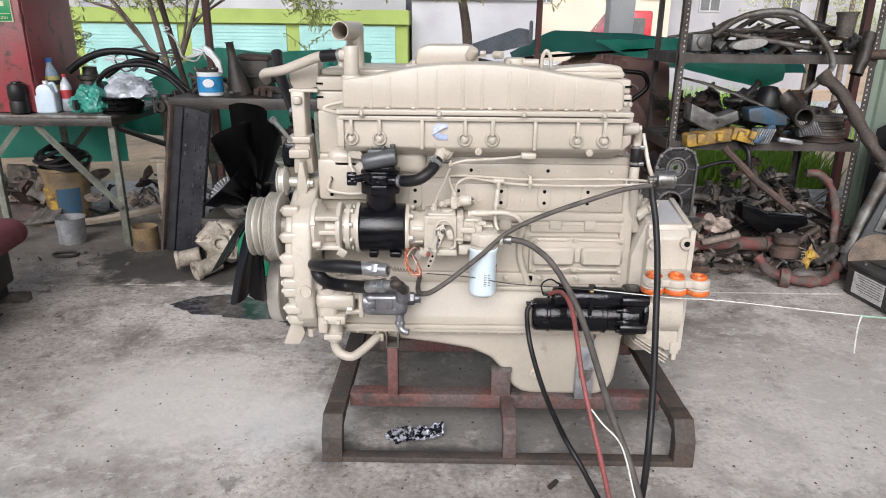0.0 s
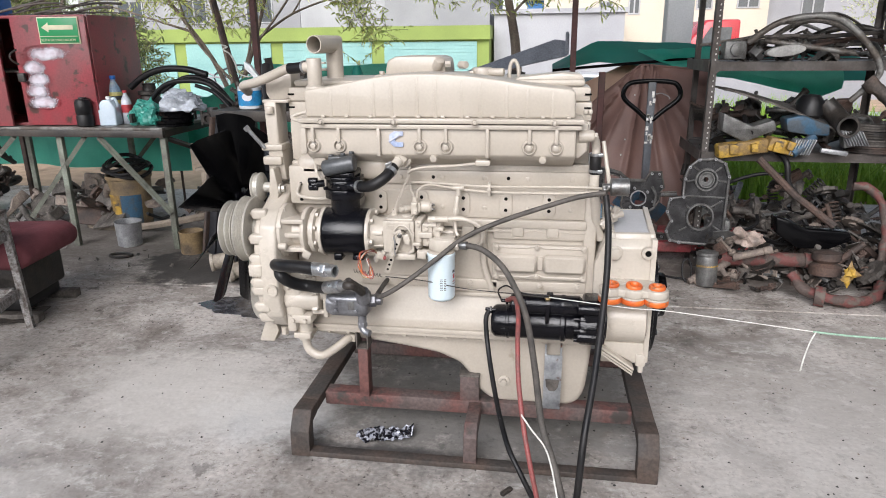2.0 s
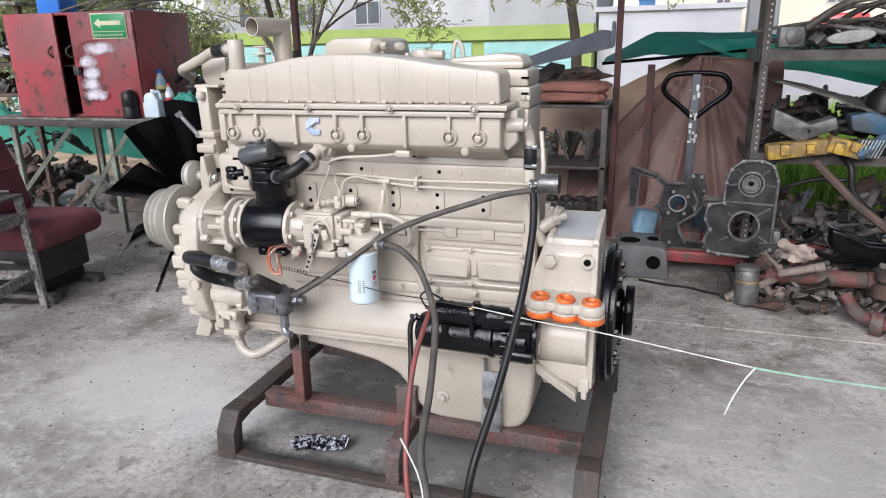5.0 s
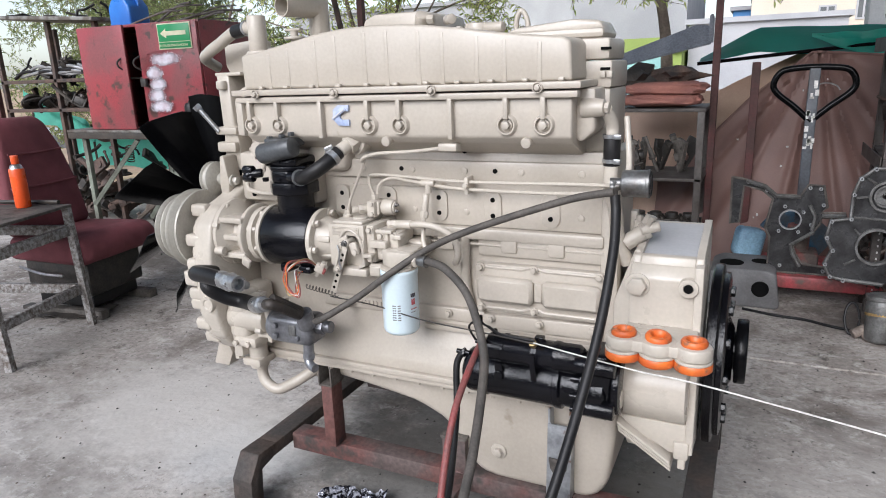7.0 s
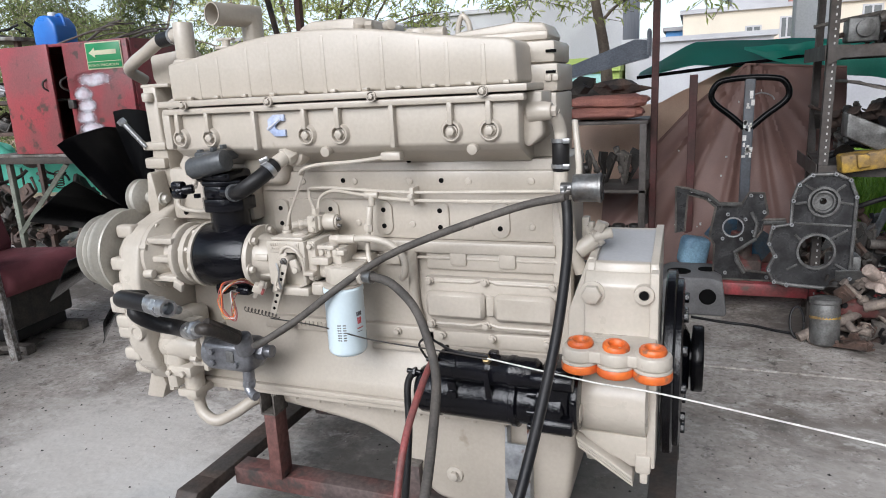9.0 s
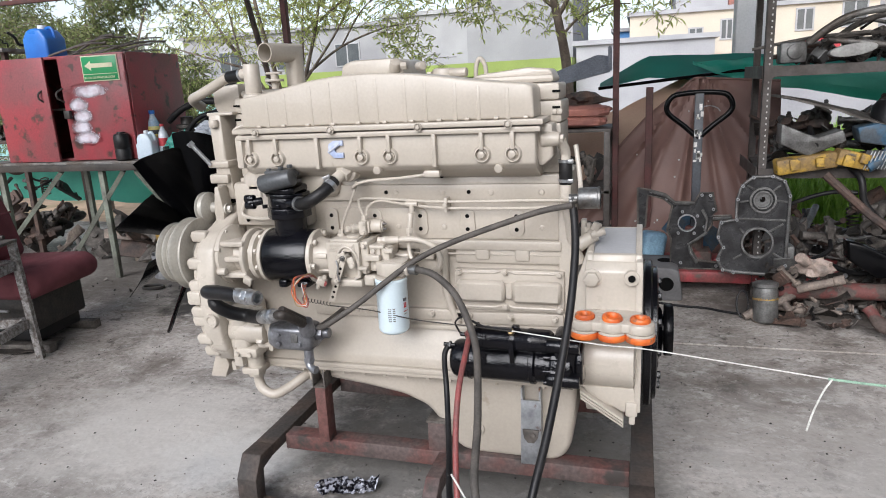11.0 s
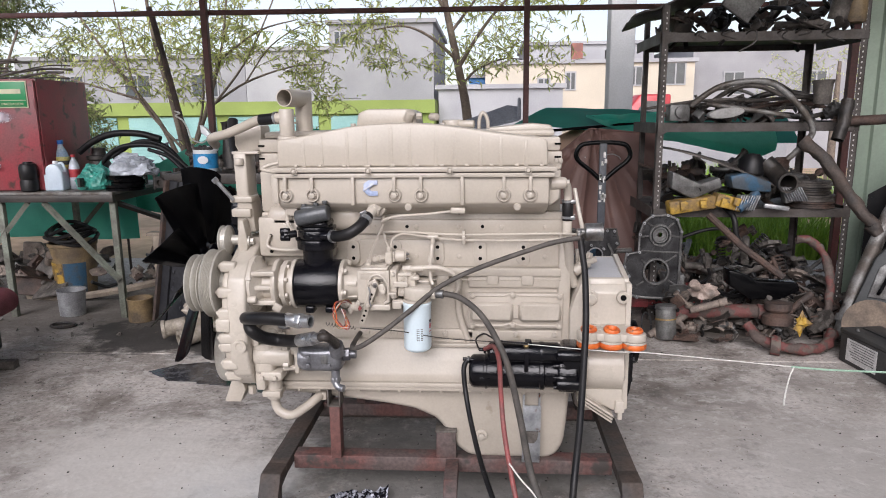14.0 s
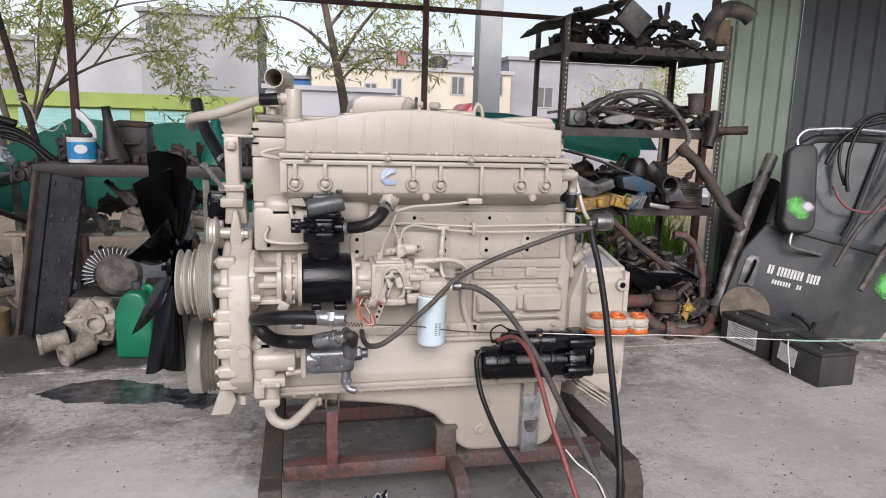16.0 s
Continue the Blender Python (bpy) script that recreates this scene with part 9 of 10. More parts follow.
        ext = bmesh.ops.extrude_face_region(bm, geom=bm.faces[:])
        for v in ext["geom"]:
            if isinstance(v, bmesh.types.BMVert):
                v.co.y = y1
        bmesh.ops.recalc_face_normals(bm, faces=bm.faces[:])
        return Geo().from_bm(bm)
    part("wall", fitted(plate_with_holes(out, [(1.752, 0.635, 0.045), (1.735, 0.375, 0.085)], 4.42, 4.435)), OILYALU, h, smooth=30)
    rim = out + [out[0]]
    part("rim", fitted(Geo().tube([(x, 4.41, z) for x, z in rim], 0.0105, 8, 0)), ALU, h)
    part("bearing_ring", fitted(Geo().ring((1.752, 4.395, 0.635), (1.752, 4.43, 0.635), 0.078, 0.066).ring((1.752, 4.40, 0.635), (1.752, 4.43, 0.635), 0.056, 0.047)), ALU, h)
    part("bearing_ring", fitted(Geo().ring((1.735, 4.40, 0.375), (1.735, 4.43, 0.375), 0.096, 0.084)), ALU, h)
    part("bearing_disc", fitted(Geo().ring((1.752, 4.417, 0.635), (1.752, 4.424, 0.635), 0.0465, 0.017)), ALU, h)
    for a, b in [((1.62, 0.52), (1.90, 0.51)), ((1.66, 0.72), (1.71, 0.69)), ((1.85, 0.72), (1.80, 0.68)), ((1.62, 0.62), (1.68, 0.63)), ((1.83, 0.63), (1.90, 0.62)), ((1.63, 0.46), (1.66, 0.43)), ((1.80, 0.44), (1.88, 0.49)), ((1.60, 0.27), (1.65, 0.30)), ((1.9, 0.27), (1.83, 0.31))]:
        part("rib", fitted(Geo().tube([(a[0], 4.415, a[1]), (b[0], 4.415, b[1])], 0.007, 6, 0)), ALU, h)
    for x, z in out:
        part("boss", fitted(Geo().ring((x * 0.985 + 0.026, 4.39, z), (x * 0.985 + 0.026, 4.42, z), 0.010, 0.005, 14)), ALULT, h)
    f = thing("front_plate", (1.36, 4.66, 0.17), "dark oily cast front plate with a round opening", "cover plate")
    o2 = [(1.10, 0.66), (1.16, 0.65), (1.26, 0.622), (1.315, 0.575), (1.425, 0.573), (1.455, 0.63), (1.525, 0.628), (1.55, 0.52), (1.525, 0.49), (1.63, 0.493), (1.64, 0.47), (1.53, 0.465), (1.525, 0.43), (1.49, 0.378), (1.41, 0.32), (1.425, 0.27), (1.46, 0.215), (1.64, 0.20), (1.64, 0.163), (1.30, 0.163), (1.30, 0.35), (1.275, 0.40), (1.30, 0.55), (1.25, 0.595), (1.16, 0.615), (1.15, 0.42), (1.105, 0.41)]
    part("wall", plate_with_holes(o2, [(1.388, 0.447, 0.047)], 4.655, 4.672), OILYALU, f, smooth=30)
    part("rim", Geo().tube([(x, 4.652, z) for x, z in o2 + [o2[0]]], 0.0065, 6, 0), IRON2, f)
    part("bearing_ring", Geo().ring((1.388, 4.642, 0.447), (1.388, 4.656, 0.447), 0.053, 0.0465), ALULT, f)
    for run in ([(1.50, 0.392), (1.40, 0.318), (1.412, 0.27), (1.45, 0.205)], [(1.17, 0.645), (1.26, 0.615), (1.315, 0.57), (1.425, 0.568)], [(1.53, 0.478), (1.63, 0.482)], [(1.47, 0.53), (1.50, 0.47), (1.49, 0.40)]):
        part("flange", Geo().tube([(x, 4.635, z) for x, z in run], 0.010, 6, 0), ALU, f)
    for x, z in [(1.465, 0.615), (1.512, 0.612), (1.532, 0.53), (1.36, 0.515), (1.445, 0.49), (1.485, 0.425), (1.18, 0.637), (1.27, 0.595), (1.34, 0.385), (1.43, 0.385), (1.36, 0.20), (1.56, 0.185)]:
        part("boss", Geo().ring((x, 4.655, z), (x, 4.64, z), 0.009, 0.0045, 12), ALULT, f)
    b = thing("bell_cover", (1.2, 4.65, 0), "grey cast metal bell cover with round openings on the floor", "casting")
    part("body", Geo().prism([(1.02, 0.0), (1.365, 0.0), (1.37, 0.025), (1.345, 0.185), (1.30, 0.205), (1.08, 0.205), (1.03, 0.18)], "y", 4.50, 4.82, 0.02, 3), GREYCAST, b)
    part("opening", Geo().cyl((1.275, 4.497, 0.105), (1.275, 4.51, 0.105), 0.042, seg=26), VOID, b, "dark round opening")
    part("opening", Geo().cyl((1.13, 4.62, 0.201), (1.13, 4.62, 0.2075), 0.06, seg=26), VOID, b)
    part("opening", Geo().cyl((1.27, 4.68, 0.201), (1.27, 4.68, 0.2075), 0.045, seg=26), VOID, b)
    c = thing("old_filter", (1.77, 4.22, 0), "grey spin-on filter with a yellow band on the floor", "filter")
    part("body", Geo().lathe((1.77, 4.20, 0.004), (-0.03, 0.12, 1), [(0.045, 0.0), (0.058, 0.008), (0.062, 0.02), (0.062, 0.175), (0.058, 0.19), (0.065, 0.194), (0.065, 0.212), (0.05, 0.22)], 32), ALU, c)
    part("band", Geo().ring((1.7662, 4.2152, 0.125), (1.7657, 4.2177, 0.137), 0.0635, 0.061), YELLOW, c)
    solo("blue_bag", Geo().box((1.20, 4.95, 0.24), (0.15, 0.12, 0.17), 0.03, rot=(0, 10, 20), seg=3), material("pale_blue_plastic", (0.26, 0.42, 0.54), (0.14, 0.24, 0.34), 0.5), "pale blue plastic container behind castings", "container")
    solo("blue_sheet", Geo().box((1.45, 4.98, 0.32), (0.34, 0.02, 0.2), 0.004, rot=(0, 35, 0)), BLUEPAINT, "dark blue metal sheet behind castings", "sheet")
    solo("coiled_hose", Geo().tube([(1.665 + 0.03 * math.cos(a), 4.28 + 0.03 * math.sin(a), 0.075 + 0.068 * math.sin(a)) for a in np.linspace(0, 6.2, 12)], 0.006, 8, 2), RUBBER, "small coiled black hose on the floor", "hose")
    cable("floor_cable", [(1.20, 4.45, 0.008), (1.35, 4.40, 0.008), (1.48, 4.38, 0.008), (1.58, 4.33, 0.008), (1.67, 4.30, 0.008)], 0.007, RUBBER, "thin black cable lying on the floor")
    # batteries on slats
    for at, rz, lab, hl in [((2.775, 3.69, 0.002), 7, True, 0.20), ((2.775, 3.245, 0.002), 3, False, 0.175)]:
        q = thing("truck_battery", at, "dusty black truck battery with a white sticker" if lab else "dusty black truck battery with a torn tag", "battery")
        M = pose(*at, 0, 0, rz)
        def put(k):
            return Geo().add(k.v, k.f, M)
        part("case", put(Geo().span((-0.10, -hl, 0.0), (0.13, hl, 0.168), 0.006)), BATTERY, q)
        part("lid", put(Geo().span((-0.105, -hl - 0.005, 0.1695), (0.135, hl + 0.005, 0.192), 0.006)), BATTERY, q)
        for y in (-0.12, 0.12):
            part("terminal", put(Geo().cyl((-0.06, y, 0.192), (-0.06, y, 0.206), 0.010, bev=0.002)), ALU, q)
        part("cell_cover", put(Geo().span((0.0, -hl + 0.03, 0.1925), (0.09, hl - 0.03, 0.199), 0.003)), BATTERY, q)
        if lab:
            st = part("sticker", put(Geo().span((-0.1025, -0.10, 0.025), (-0.1005, 0.14, 0.150))), PAPER, q)
            for k in range(7):
                part("print_bar", put(Geo().span((-0.1035, -0.085 + 0.004 * (k % 3), 0.136 - k * 0.014), (-0.1027, 0.115 - 0.012 * (k % 4), 0.140 - k * 0.014))), ALU, st)
        else:
            part("sticker", put(Geo().box((-0.1015, 0.06, 0.105), (0.002, 0.13, 0.10), rot=(8, 0, 0))), PAPER, q)
    solo("brake_disc", Geo().lathe((2.86, 3.96, 0.165), (-0.4, -1, 0.5), [(0.03, 0), (0.07, 0.0), (0.075, 0.02), (0.15, 0.022), (0.155, 0.03), (0.155, 0.05), (0.04, 0.052)], 34), material("rusty_tan_steel", (0.135, 0.10, 0.07), (0.085, 0.065, 0.05), 0.7, 0.2, big=12), "rusty tan brake disc leaning behind a battery", "disc")
    ex = rough_tube([(2.77, 4.12, 0.05), (2.88, 4.20, 0.32), (3.08, 4.32, 0.72), (3.33, 4.45, 1.17)], 0.042, 0.15)
    ex.ring((2.80, 4.145, 0.14), (2.815, 4.155, 0.18), 0.050, 0.038).ring((3.20, 4.385, 0.93), (3.22, 4.395, 0.97), 0.047, 0.038).ring((3.235, 4.40, 1.0), (3.33, 4.45, 1.165), 0.044, 0.039)
    solo("exhaust_pipe", ex, GALV, "dusty galvanised exhaust pipe leaning against the wall", "pipe")
    heap(8, 2.95, 3.4, 3.5, 3.9, lambda x, y, r: r.uniform(0, 0.05), (0.05, 0.1), ["hose", "bracket", "housing"], ["oily black", "dusty grey"], "behind the batteries", "bits behind the batteries", 44)


# ---- truck door and corrugated wall ----
def truck_door():
    d = thing("cab_door", (3.35, 3.9, 0), "black truck cab door leaning against the corrugated wall", "door")
    # local: x along the door, z up along it, y out of it; laid back and rolled
    M = pose(2.86, 4.05, 0.10, -14, 16, -22)
    def put(k):
        return Geo().add(k.v, k.f, M)
    part("panel", put(Geo().prism([(-0.10, 0.05), (0.25, -0.06), (0.86, -0.02), (1.02, 0.40), (1.02, 0.74), (0.02, 0.68), (-0.08, 0.45)], "y", 0.0, 0.05, 0.012)), DOORBLACK, d)
    part("window_frame", put(Geo().tube([(0.04, 0.02, 0.68), (0.06, 0.02, 1.15), (0.14, 0.02, 1.33), (0.55, 0.02, 1.46), (1.0, 0.02, 1.55), (1.03, 0.02, 0.74)], 0.03, 8, 2)), DOORBLACK, d)
    part("window_pane", put(Geo().prism([(0.05, 0.66), (1.0, 0.72), (1.0, 1.52), (0.55, 1.44), (0.14, 1.32), (0.06, 1.14)], "y", 0.018, 0.022)), material("dusty_tinted_glass", (0.012, 0.017, 0.020), (0.035, 0.045, 0.048), 0.16, big=4, spec=0.35), d)
    part("divider", put(Geo().tube([(0.50, 0.0, 0.70), (0.535, 0.0, 0.85), (0.56, 0.0, 1.44)], 0.022, 8, 0)), DOORBLACK, d)
    part("sill", put(Geo().prism([(0.03, 0.66), (1.02, 0.72), (1.02, 0.78), (0.03, 0.72)], "y", -0.012, 0.0, 0.004)), DOORBLACK, d)
    part("handle_plate", put(Geo().prism([(-0.045, 0.215), (0.055, 0.235), (0.05, 0.42), (0.03, 0.45), (-0.02, 0.435), (-0.045, 0.40)], "y", -0.012, -0.001, 0.006)), ALU, d, "dull metal door handle plate")
    part("handle", put(Geo().tube([(0.0, -0.014, 0.25), (0.0, -0.04, 0.28), (0.01, -0.04, 0.38), (0.015, -0.014, 0.41)], 0.010, 8)), FANBLACK, d)
    m = part("mirror", put(Geo().prism([(-0.06, 1.14), (-0.02, 1.20), (0.08, 1.235), (0.115, 1.21), (0.25, 0.74), (0.24, 0.67), (0.10, 0.635), (0.045, 0.68)], "y", -0.17, -0.06, 0.032, 3)), DOORBLACK, d)
    part("mirror_arm", put(Geo().tube([(0.02, -0.1, 1.19), (-0.01, -0.1, 1.25), (0.02, -0.1, 1.32), (0.10, -0.09, 1.36), (0.26, -0.08, 1.42), (0.55, -0.04, 1.50)], 0.016, 10)), STEEL, d)
    part("mirror_arm", put(Geo().tube([(0.15, -0.1, 0.65), (0.155, -0.1, 0.59), (0.19, -0.09, 0.56), (0.40, -0.02, 0.585)], 0.014, 10)), STEEL, d)
    blot = [(0.10 * math.cos(a), 0.085 * math.sin(a)) for a in np.linspace(0, 2 * math.pi, 41)[:-1]]
    part("paint_splash", put(Geo().prism([(x + 0.115, z + 0.80) for x, z in blot], "y", -0.1735, -0.1705)), GREENSPRAY, m, "sprayed green mark")
    part("paint_splash", put(Geo().prism([(x * 0.5 + 0.165, z * 0.5 + 0.825) for x, z in blot], "y", -0.1765, -0.1745)), SPRAY, m, "pale sprayed spot")
    part("paint_splash", put(Geo().prism([(x * 1.2 + 0.88, z * 1.3 + 0.53) for x, z in blot], "y", -0.004, -0.0005)), GREENSPRAY, d, "sprayed green mark")
    # two rows of pale bars
    for x0, z0, n, w, hgt, gaps in ((0.115, 0.355, 16, 0.0185, 0.062, (2, 11)), (0.165, 0.298, 11, 0.0150, 0.030, (7, 8))):
        for i in range(n):
            if i in gaps:
                continue
            xx, zz = x0 + i * (w + 0.003), z0 + 0.09 * i * (w + 0.003)
            k = Geo().span((xx, -0.003, zz), (xx + w * 0.8, -0.0005, zz + hgt))
            part("letter_bar", put(k), PAPER, d)
    part("arch_mark", put(Geo().prism([(0.46, 0.06), (0.60, 0.03), (0.63, 0.14), (0.64, 0.27), (0.62, 0.26), (0.56, 0.17), (0.50, 0.13)], "y", -0.003, -0.0005)), RUBBER, d, "dark triangular patch")
    loops = [([(0.62, 1.62), (0.46, 1.60), (0.34, 1.50), (0.28, 1.36), (0.30, 1.20), (0.38, 1.06)], 0.010, RUBBER), ([(0.66, 1.60), (0.50, 1.55), (0.33, 1.44), (0.25, 1.30), (0.22, 1.16)], 0.014, RUBBER), ([(0.66, 1.57), (0.48, 1.58), (0.36, 1.48), (0.33, 1.30), (0.36, 1.12), (0.40, 1.02)], 0.012, RUBBER), ([(0.30, 1.02), (0.36, 0.95), (0.46, 0.91), (0.62, 0.96), (0.68, 1.12), (0.74, 1.3)], 0.008, REDCABLE), ([(0.70, 1.5), (0.66, 1.2), (0.60, 0.98), (0.52, 0.78), (0.46, 0.52)], 0.014, GREYHOSE)]
    for i, (pp, rr, mt) in enumerate(loops):
        cable("loose_wire", [tuple(M @ Vector((x, -0.07 - 0.015 * i, z))) for x, z in pp], rr, mt, "black wiring looped over a truck door" if mt is not REDCABLE else "faded red wire looped over a truck door")
    solo("steel_bar", Geo().tube([(3.52, 3.72, 0.35), (3.70, 3.75, 0.62), (3.95, 3.8, 0.95)], 0.02, 10, 2), IRON2, "grey steel bar leaning on a truck door", "bar")
    solo("door_trim", Geo().tube([(3.62, 3.6, 0.78), (3.66, 3.58, 0.72), (3.80, 3.55, 0.68), (3.95, 3.55, 0.66)], 0.022, 8, 3), WHITE, "white plastic bracket on a truck door", "bracket")


def corrugated(name, x0, x1, y, z0, z1, mat, label, pitch=0.15):
    pts = []
    x = x0
    while x < x1:
        for dx, dy in ((0, 0), (0.55, 0), (0.62, -0.022), (0.93, -0.022)):
            if x + dx * pitch < x1:
                pts.append((x + dx * pitch, y + dy))
        x += pitch
    n = len(pts)
    g = Geo()
    vs = [(px, py, z0) for px, py in pts] + [(px, py, z1) for px, py in pts] + [(px, py + 0.003, z0) for px, py in pts] + [(px, py + 0.003, z1) for px, py in pts]
    fs = []
    for i in range(n - 1):
        fs += [(i, i + 1, n + i + 1, n + i), (2 * n + i + 1, 2 * n + i, 3 * n + i, 3 * n + i + 1)]
    g.add(vs, fs)
    solo(name, g, mat, label, "wall", kind="structure", smooth=20)


def walls():
    # three unseen roof sheets, added to block sky and sun from what lies below
    solo("roof", Geo().box((-0.7, 3.325, 3.05), (5.0, 4.05, 0.05), rot=(-2, 0, 0)), CORRGREY, "unseen plain grey roof sheet added to shade the engine top and the floor behind", "roof", kind="structure")
    solo("roof", Geo().box((2.80, 3.875, 3.05), (1.98, 2.95, 0.05), rot=(-2, 0, 0)), CORRGREY, "unseen plain grey roof sheet added to shade the storage rack", "roof", kind="structure")
    solo("roof", Geo().box((5.34, 3.60, 3.05), (3.06, 2.5, 0.05), rot=(-2, 0, 0)), CORRGREY, "unseen plain grey roof sheet added to shade the truck door and corrugated wall", "roof", kind="structure")
    corrugated("wall_right", 3.20, 3.86, 4.96, 0.0, 3.3, CORRGREEN, "pale green corrugated sheet metal wall", 0.145)
    corrugated("wall_right", 3.84, 6.9, 4.93, 0.0, 3.3, CORRDARK, "dark blue grey corrugated sheet metal wall", 0.19)
    # unseen wall, added so glossy parts reflect something darker than sky
    corrugated("wall_back_added", -8.0, 7.0, -5.0, 0.0, 2.2, CORRGREY, "unseen plain grey sheet metal wall added to darken reflections", 0.19)
    solo("wall_end", Geo().span((6.9, -5, 0), (7.0, 5.0, 3.3)), CORRGREY, "plain grey sheet metal end wall", "wall", kind="structure")


# ---- shelf with sacks and tarpaulins behind ----
def pillow(c, half, seed):
    """A filled sack: a flattened, wrinkled cushion."""
    bm = bmesh.new()
    bmesh.ops.create_icosphere(bm, subdivisions=4, radius=1.0)
    for v in bm.verts:
        p = v.co.normalized()
        q = Vector([math.copysign(abs(a) ** e, a) for a, e in zip(p, (0.45, 0.5, 0.75))])
        k = 1 + 0.10 * noise.noise(p * 2.3 + Vector((seed, 0, 0))) + 0.07 * abs(noise.noise(Vector((p.x * 7, p.y * 3, seed))))
        v.co = Vector((q.x * half[0], q.y * half[1], q.z * half[2] * (k + 0.12 * noise.noise(p * 5)))) * k
    return Geo().from_bm(bm, Matrix.Translation(c))


def back_things():
    s = thing("parts_shelf", (0.65, 5.25, 0), "grey steel shelf with castings and red sacks on top", "shelf")
    for x, y in [(0.36, 5.05), (0.90, 5.05), (0.36, 5.50), (0.90, 5.50)]:
        part("upright", Geo().span((x - 0.02, y - 0.02, 0), (x + 0.02, y + 0.02, 0.97), 0.002), RACKPAINT, s)
    for z in (0.99, 0.58, 0.22):
        part("board", Geo().span((0.335, 5.03, z - 0.02), (0.925, 5.53, z + 0.0), 0.002), RACKPAINT, s)
    for z, x in ((1.0, 0.66), (1.065, 0.68)):
        solo("sack", pillow((x, 5.2, z + 0.036), (0.23, 0.15, 0.038), z * 10), REDBAG, "dusty red sack lying on a shelf", "sack", group="red sacks")
    solo("dark_rag", Geo().ball((0.72, 5.25, 1.17), 0.10, 14, (1.5, 0.9, 0.5), 1.0, 6), RUST, "dark brown rag on red sacks", "rag")
    solo("dark_rag", Geo().ball((0.50, 5.25, 1.15), 0.11, 14, (1.2, 0.9, 0.7), 1.0, 8), IRON, "oily black rag on red sacks", "rag")
    rng = random.Random(61)
    for i in range(9):
        scrap(rng.choice(["housing", "shaft", "bracket", "manifold"]), rng.choice(["dusty grey", "oily black"]), (0.45 + 0.05 * i, 5.15 + rng.uniform(0, 0.2), 0.68), 0.10, (rng.uniform(-20, 20), rng.uniform(60, 90), rng.uniform(0, 360)), rng, "on the steel shelf", "parts on the steel shelf")
    for i in range(5):
        scrap("housing", "oily black", (0.45 + 0.1 * i, 5.2, 0.27), 0.11, (0, 0, rng.uniform(0, 360)), rng, "on the steel shelf", "parts on the steel shelf")
    solo("teal_can", Geo().lathe((0.42, 5.0, 0.24), (0, 0, 1), [(0.05, 0), (0.055, 0.01), (0.055, 0.13), (0.03, 0.15)], 20), GREENPLASTIC, "dark teal plastic can on the steel shelf", "can")
    blue_grey = material("blue_grey_sheet", (0.22, 0.235, 0.27), (0.16, 0.17, 0.20), 0.5, 0.3)
    fender = thing("grey_fender", (0.4, 5.45, 1.2), "bent blue grey sheet metal fender behind the shelf", "fender")
    part("panel", sheet(lambda u, v: (0.0 + 0.90 * u, 5.43 + 0.09 * v, 1.185 + 0.165 * u - 0.055 * (1 - u) * 0.5 + (0.03 + 0.115 * u * (1 - max(0.0, u - 0.9) * 4)) * v), 30, 6, 0.010), blue_grey, fender)
    part("tab", Geo().prism([(0.884, 1.36), (0.912, 1.36), (0.912, 1.505), (0.905, 1.525), (0.893, 1.528), (0.884, 1.515)], "y", 5.44, 5.455, 0.003), blue_grey, fender)
    # tarpaulins
    def brown(u, v):
        x = 0.60 + 1.42 * u
        top = float(np.interp(x, [0.6, 0.95, 1.15, 1.47, 1.8, 2.4], [0.45, 0.80, 1.02, 1.28, 1.25, 1.2]))
        # creases run down from the peak, with slack between them
        a = math.atan2(x - 1.50, 1.32 - top * v)
        crease = sum(w * math.exp(-((a - c0) / 0.035) ** 2) for c0, w in ((-0.95, 0.030), (-0.66, 0.034), (-0.42, 0.028), (-0.13, 0.034), (0.16, 0.026), (0.34, 0.030), (0.62, 0.026)))
        slack = 0.030 * math.sin(9 * a + 1.0) + 0.030 * wob(x, v, 2.5) + 0.010 * wob(x, v * 1.3, 8.0, 4)
        return (x, 5.62 - 0.25 * (1 - v) + slack * (1.05 - v * 0.5) - crease, top * v)
    bt = thing("brown_tarpaulin", (1.3, 5.5, 0), "brown tarpaulin draped over a pile behind the rack", "tarpaulin")
    part("cloth", sheet(brown, 130, 40, 0.004), BROWNTARP, bt)
    part("hem", Geo().tube([Vector(brown(u, 1.0)) + Vector((0, -0.004, 0.002)) for u in np.linspace(0, 1, 60)], 0.009, 6, 0), BROWNTARP, bt, "folded hem along the edge")
    rngt = random.Random(44)
    for i in range(9):
        p = Vector(brown(rngt.uniform(0.3, 0.9), rngt.uniform(0.25, 0.9)))
        part("fleck", Geo().box(p + Vector((0, -0.008, 0)), (rngt.uniform(0.006, 0.014), 0.006, rngt.uniform(0.008, 0.02)), 0.001), PAPER, bt, "pale scuffed fleck")
    def tan(u, v):
        x = 0.1 + 1.45 * u
        top = float(np.interp(x, [0.1, 0.5, 0.95, 1.2, 1.5], [0.80, 1.02, 1.06, 1.18, 1.32]))
        return (x, 5.80 + 0.5 * (v - 0.5) + 0.05 * wob(x, v, 2.5, 2), top * v + 0.02 * wob(x, v, 4, 3))
    solo("tan_tarpaulin", sheet(tan, 30, 12, 0.006), TANTARP, "faded tan tarpaulin over a pile outside", "tarpaulin")
    def green(u, v):
        x = 0.80 + 2.4 * u
        ridge = float(np.interp(x, [0.8, 1.15, 1.5, 2.0, 3.2], [1.27, 1.46, 1.45, 1.42, 1.36]))
        drop = float(np.interp(x, [0.8, 1.15, 1.8, 3.2], [0.05, 0.16, 0.20, 0.22]))
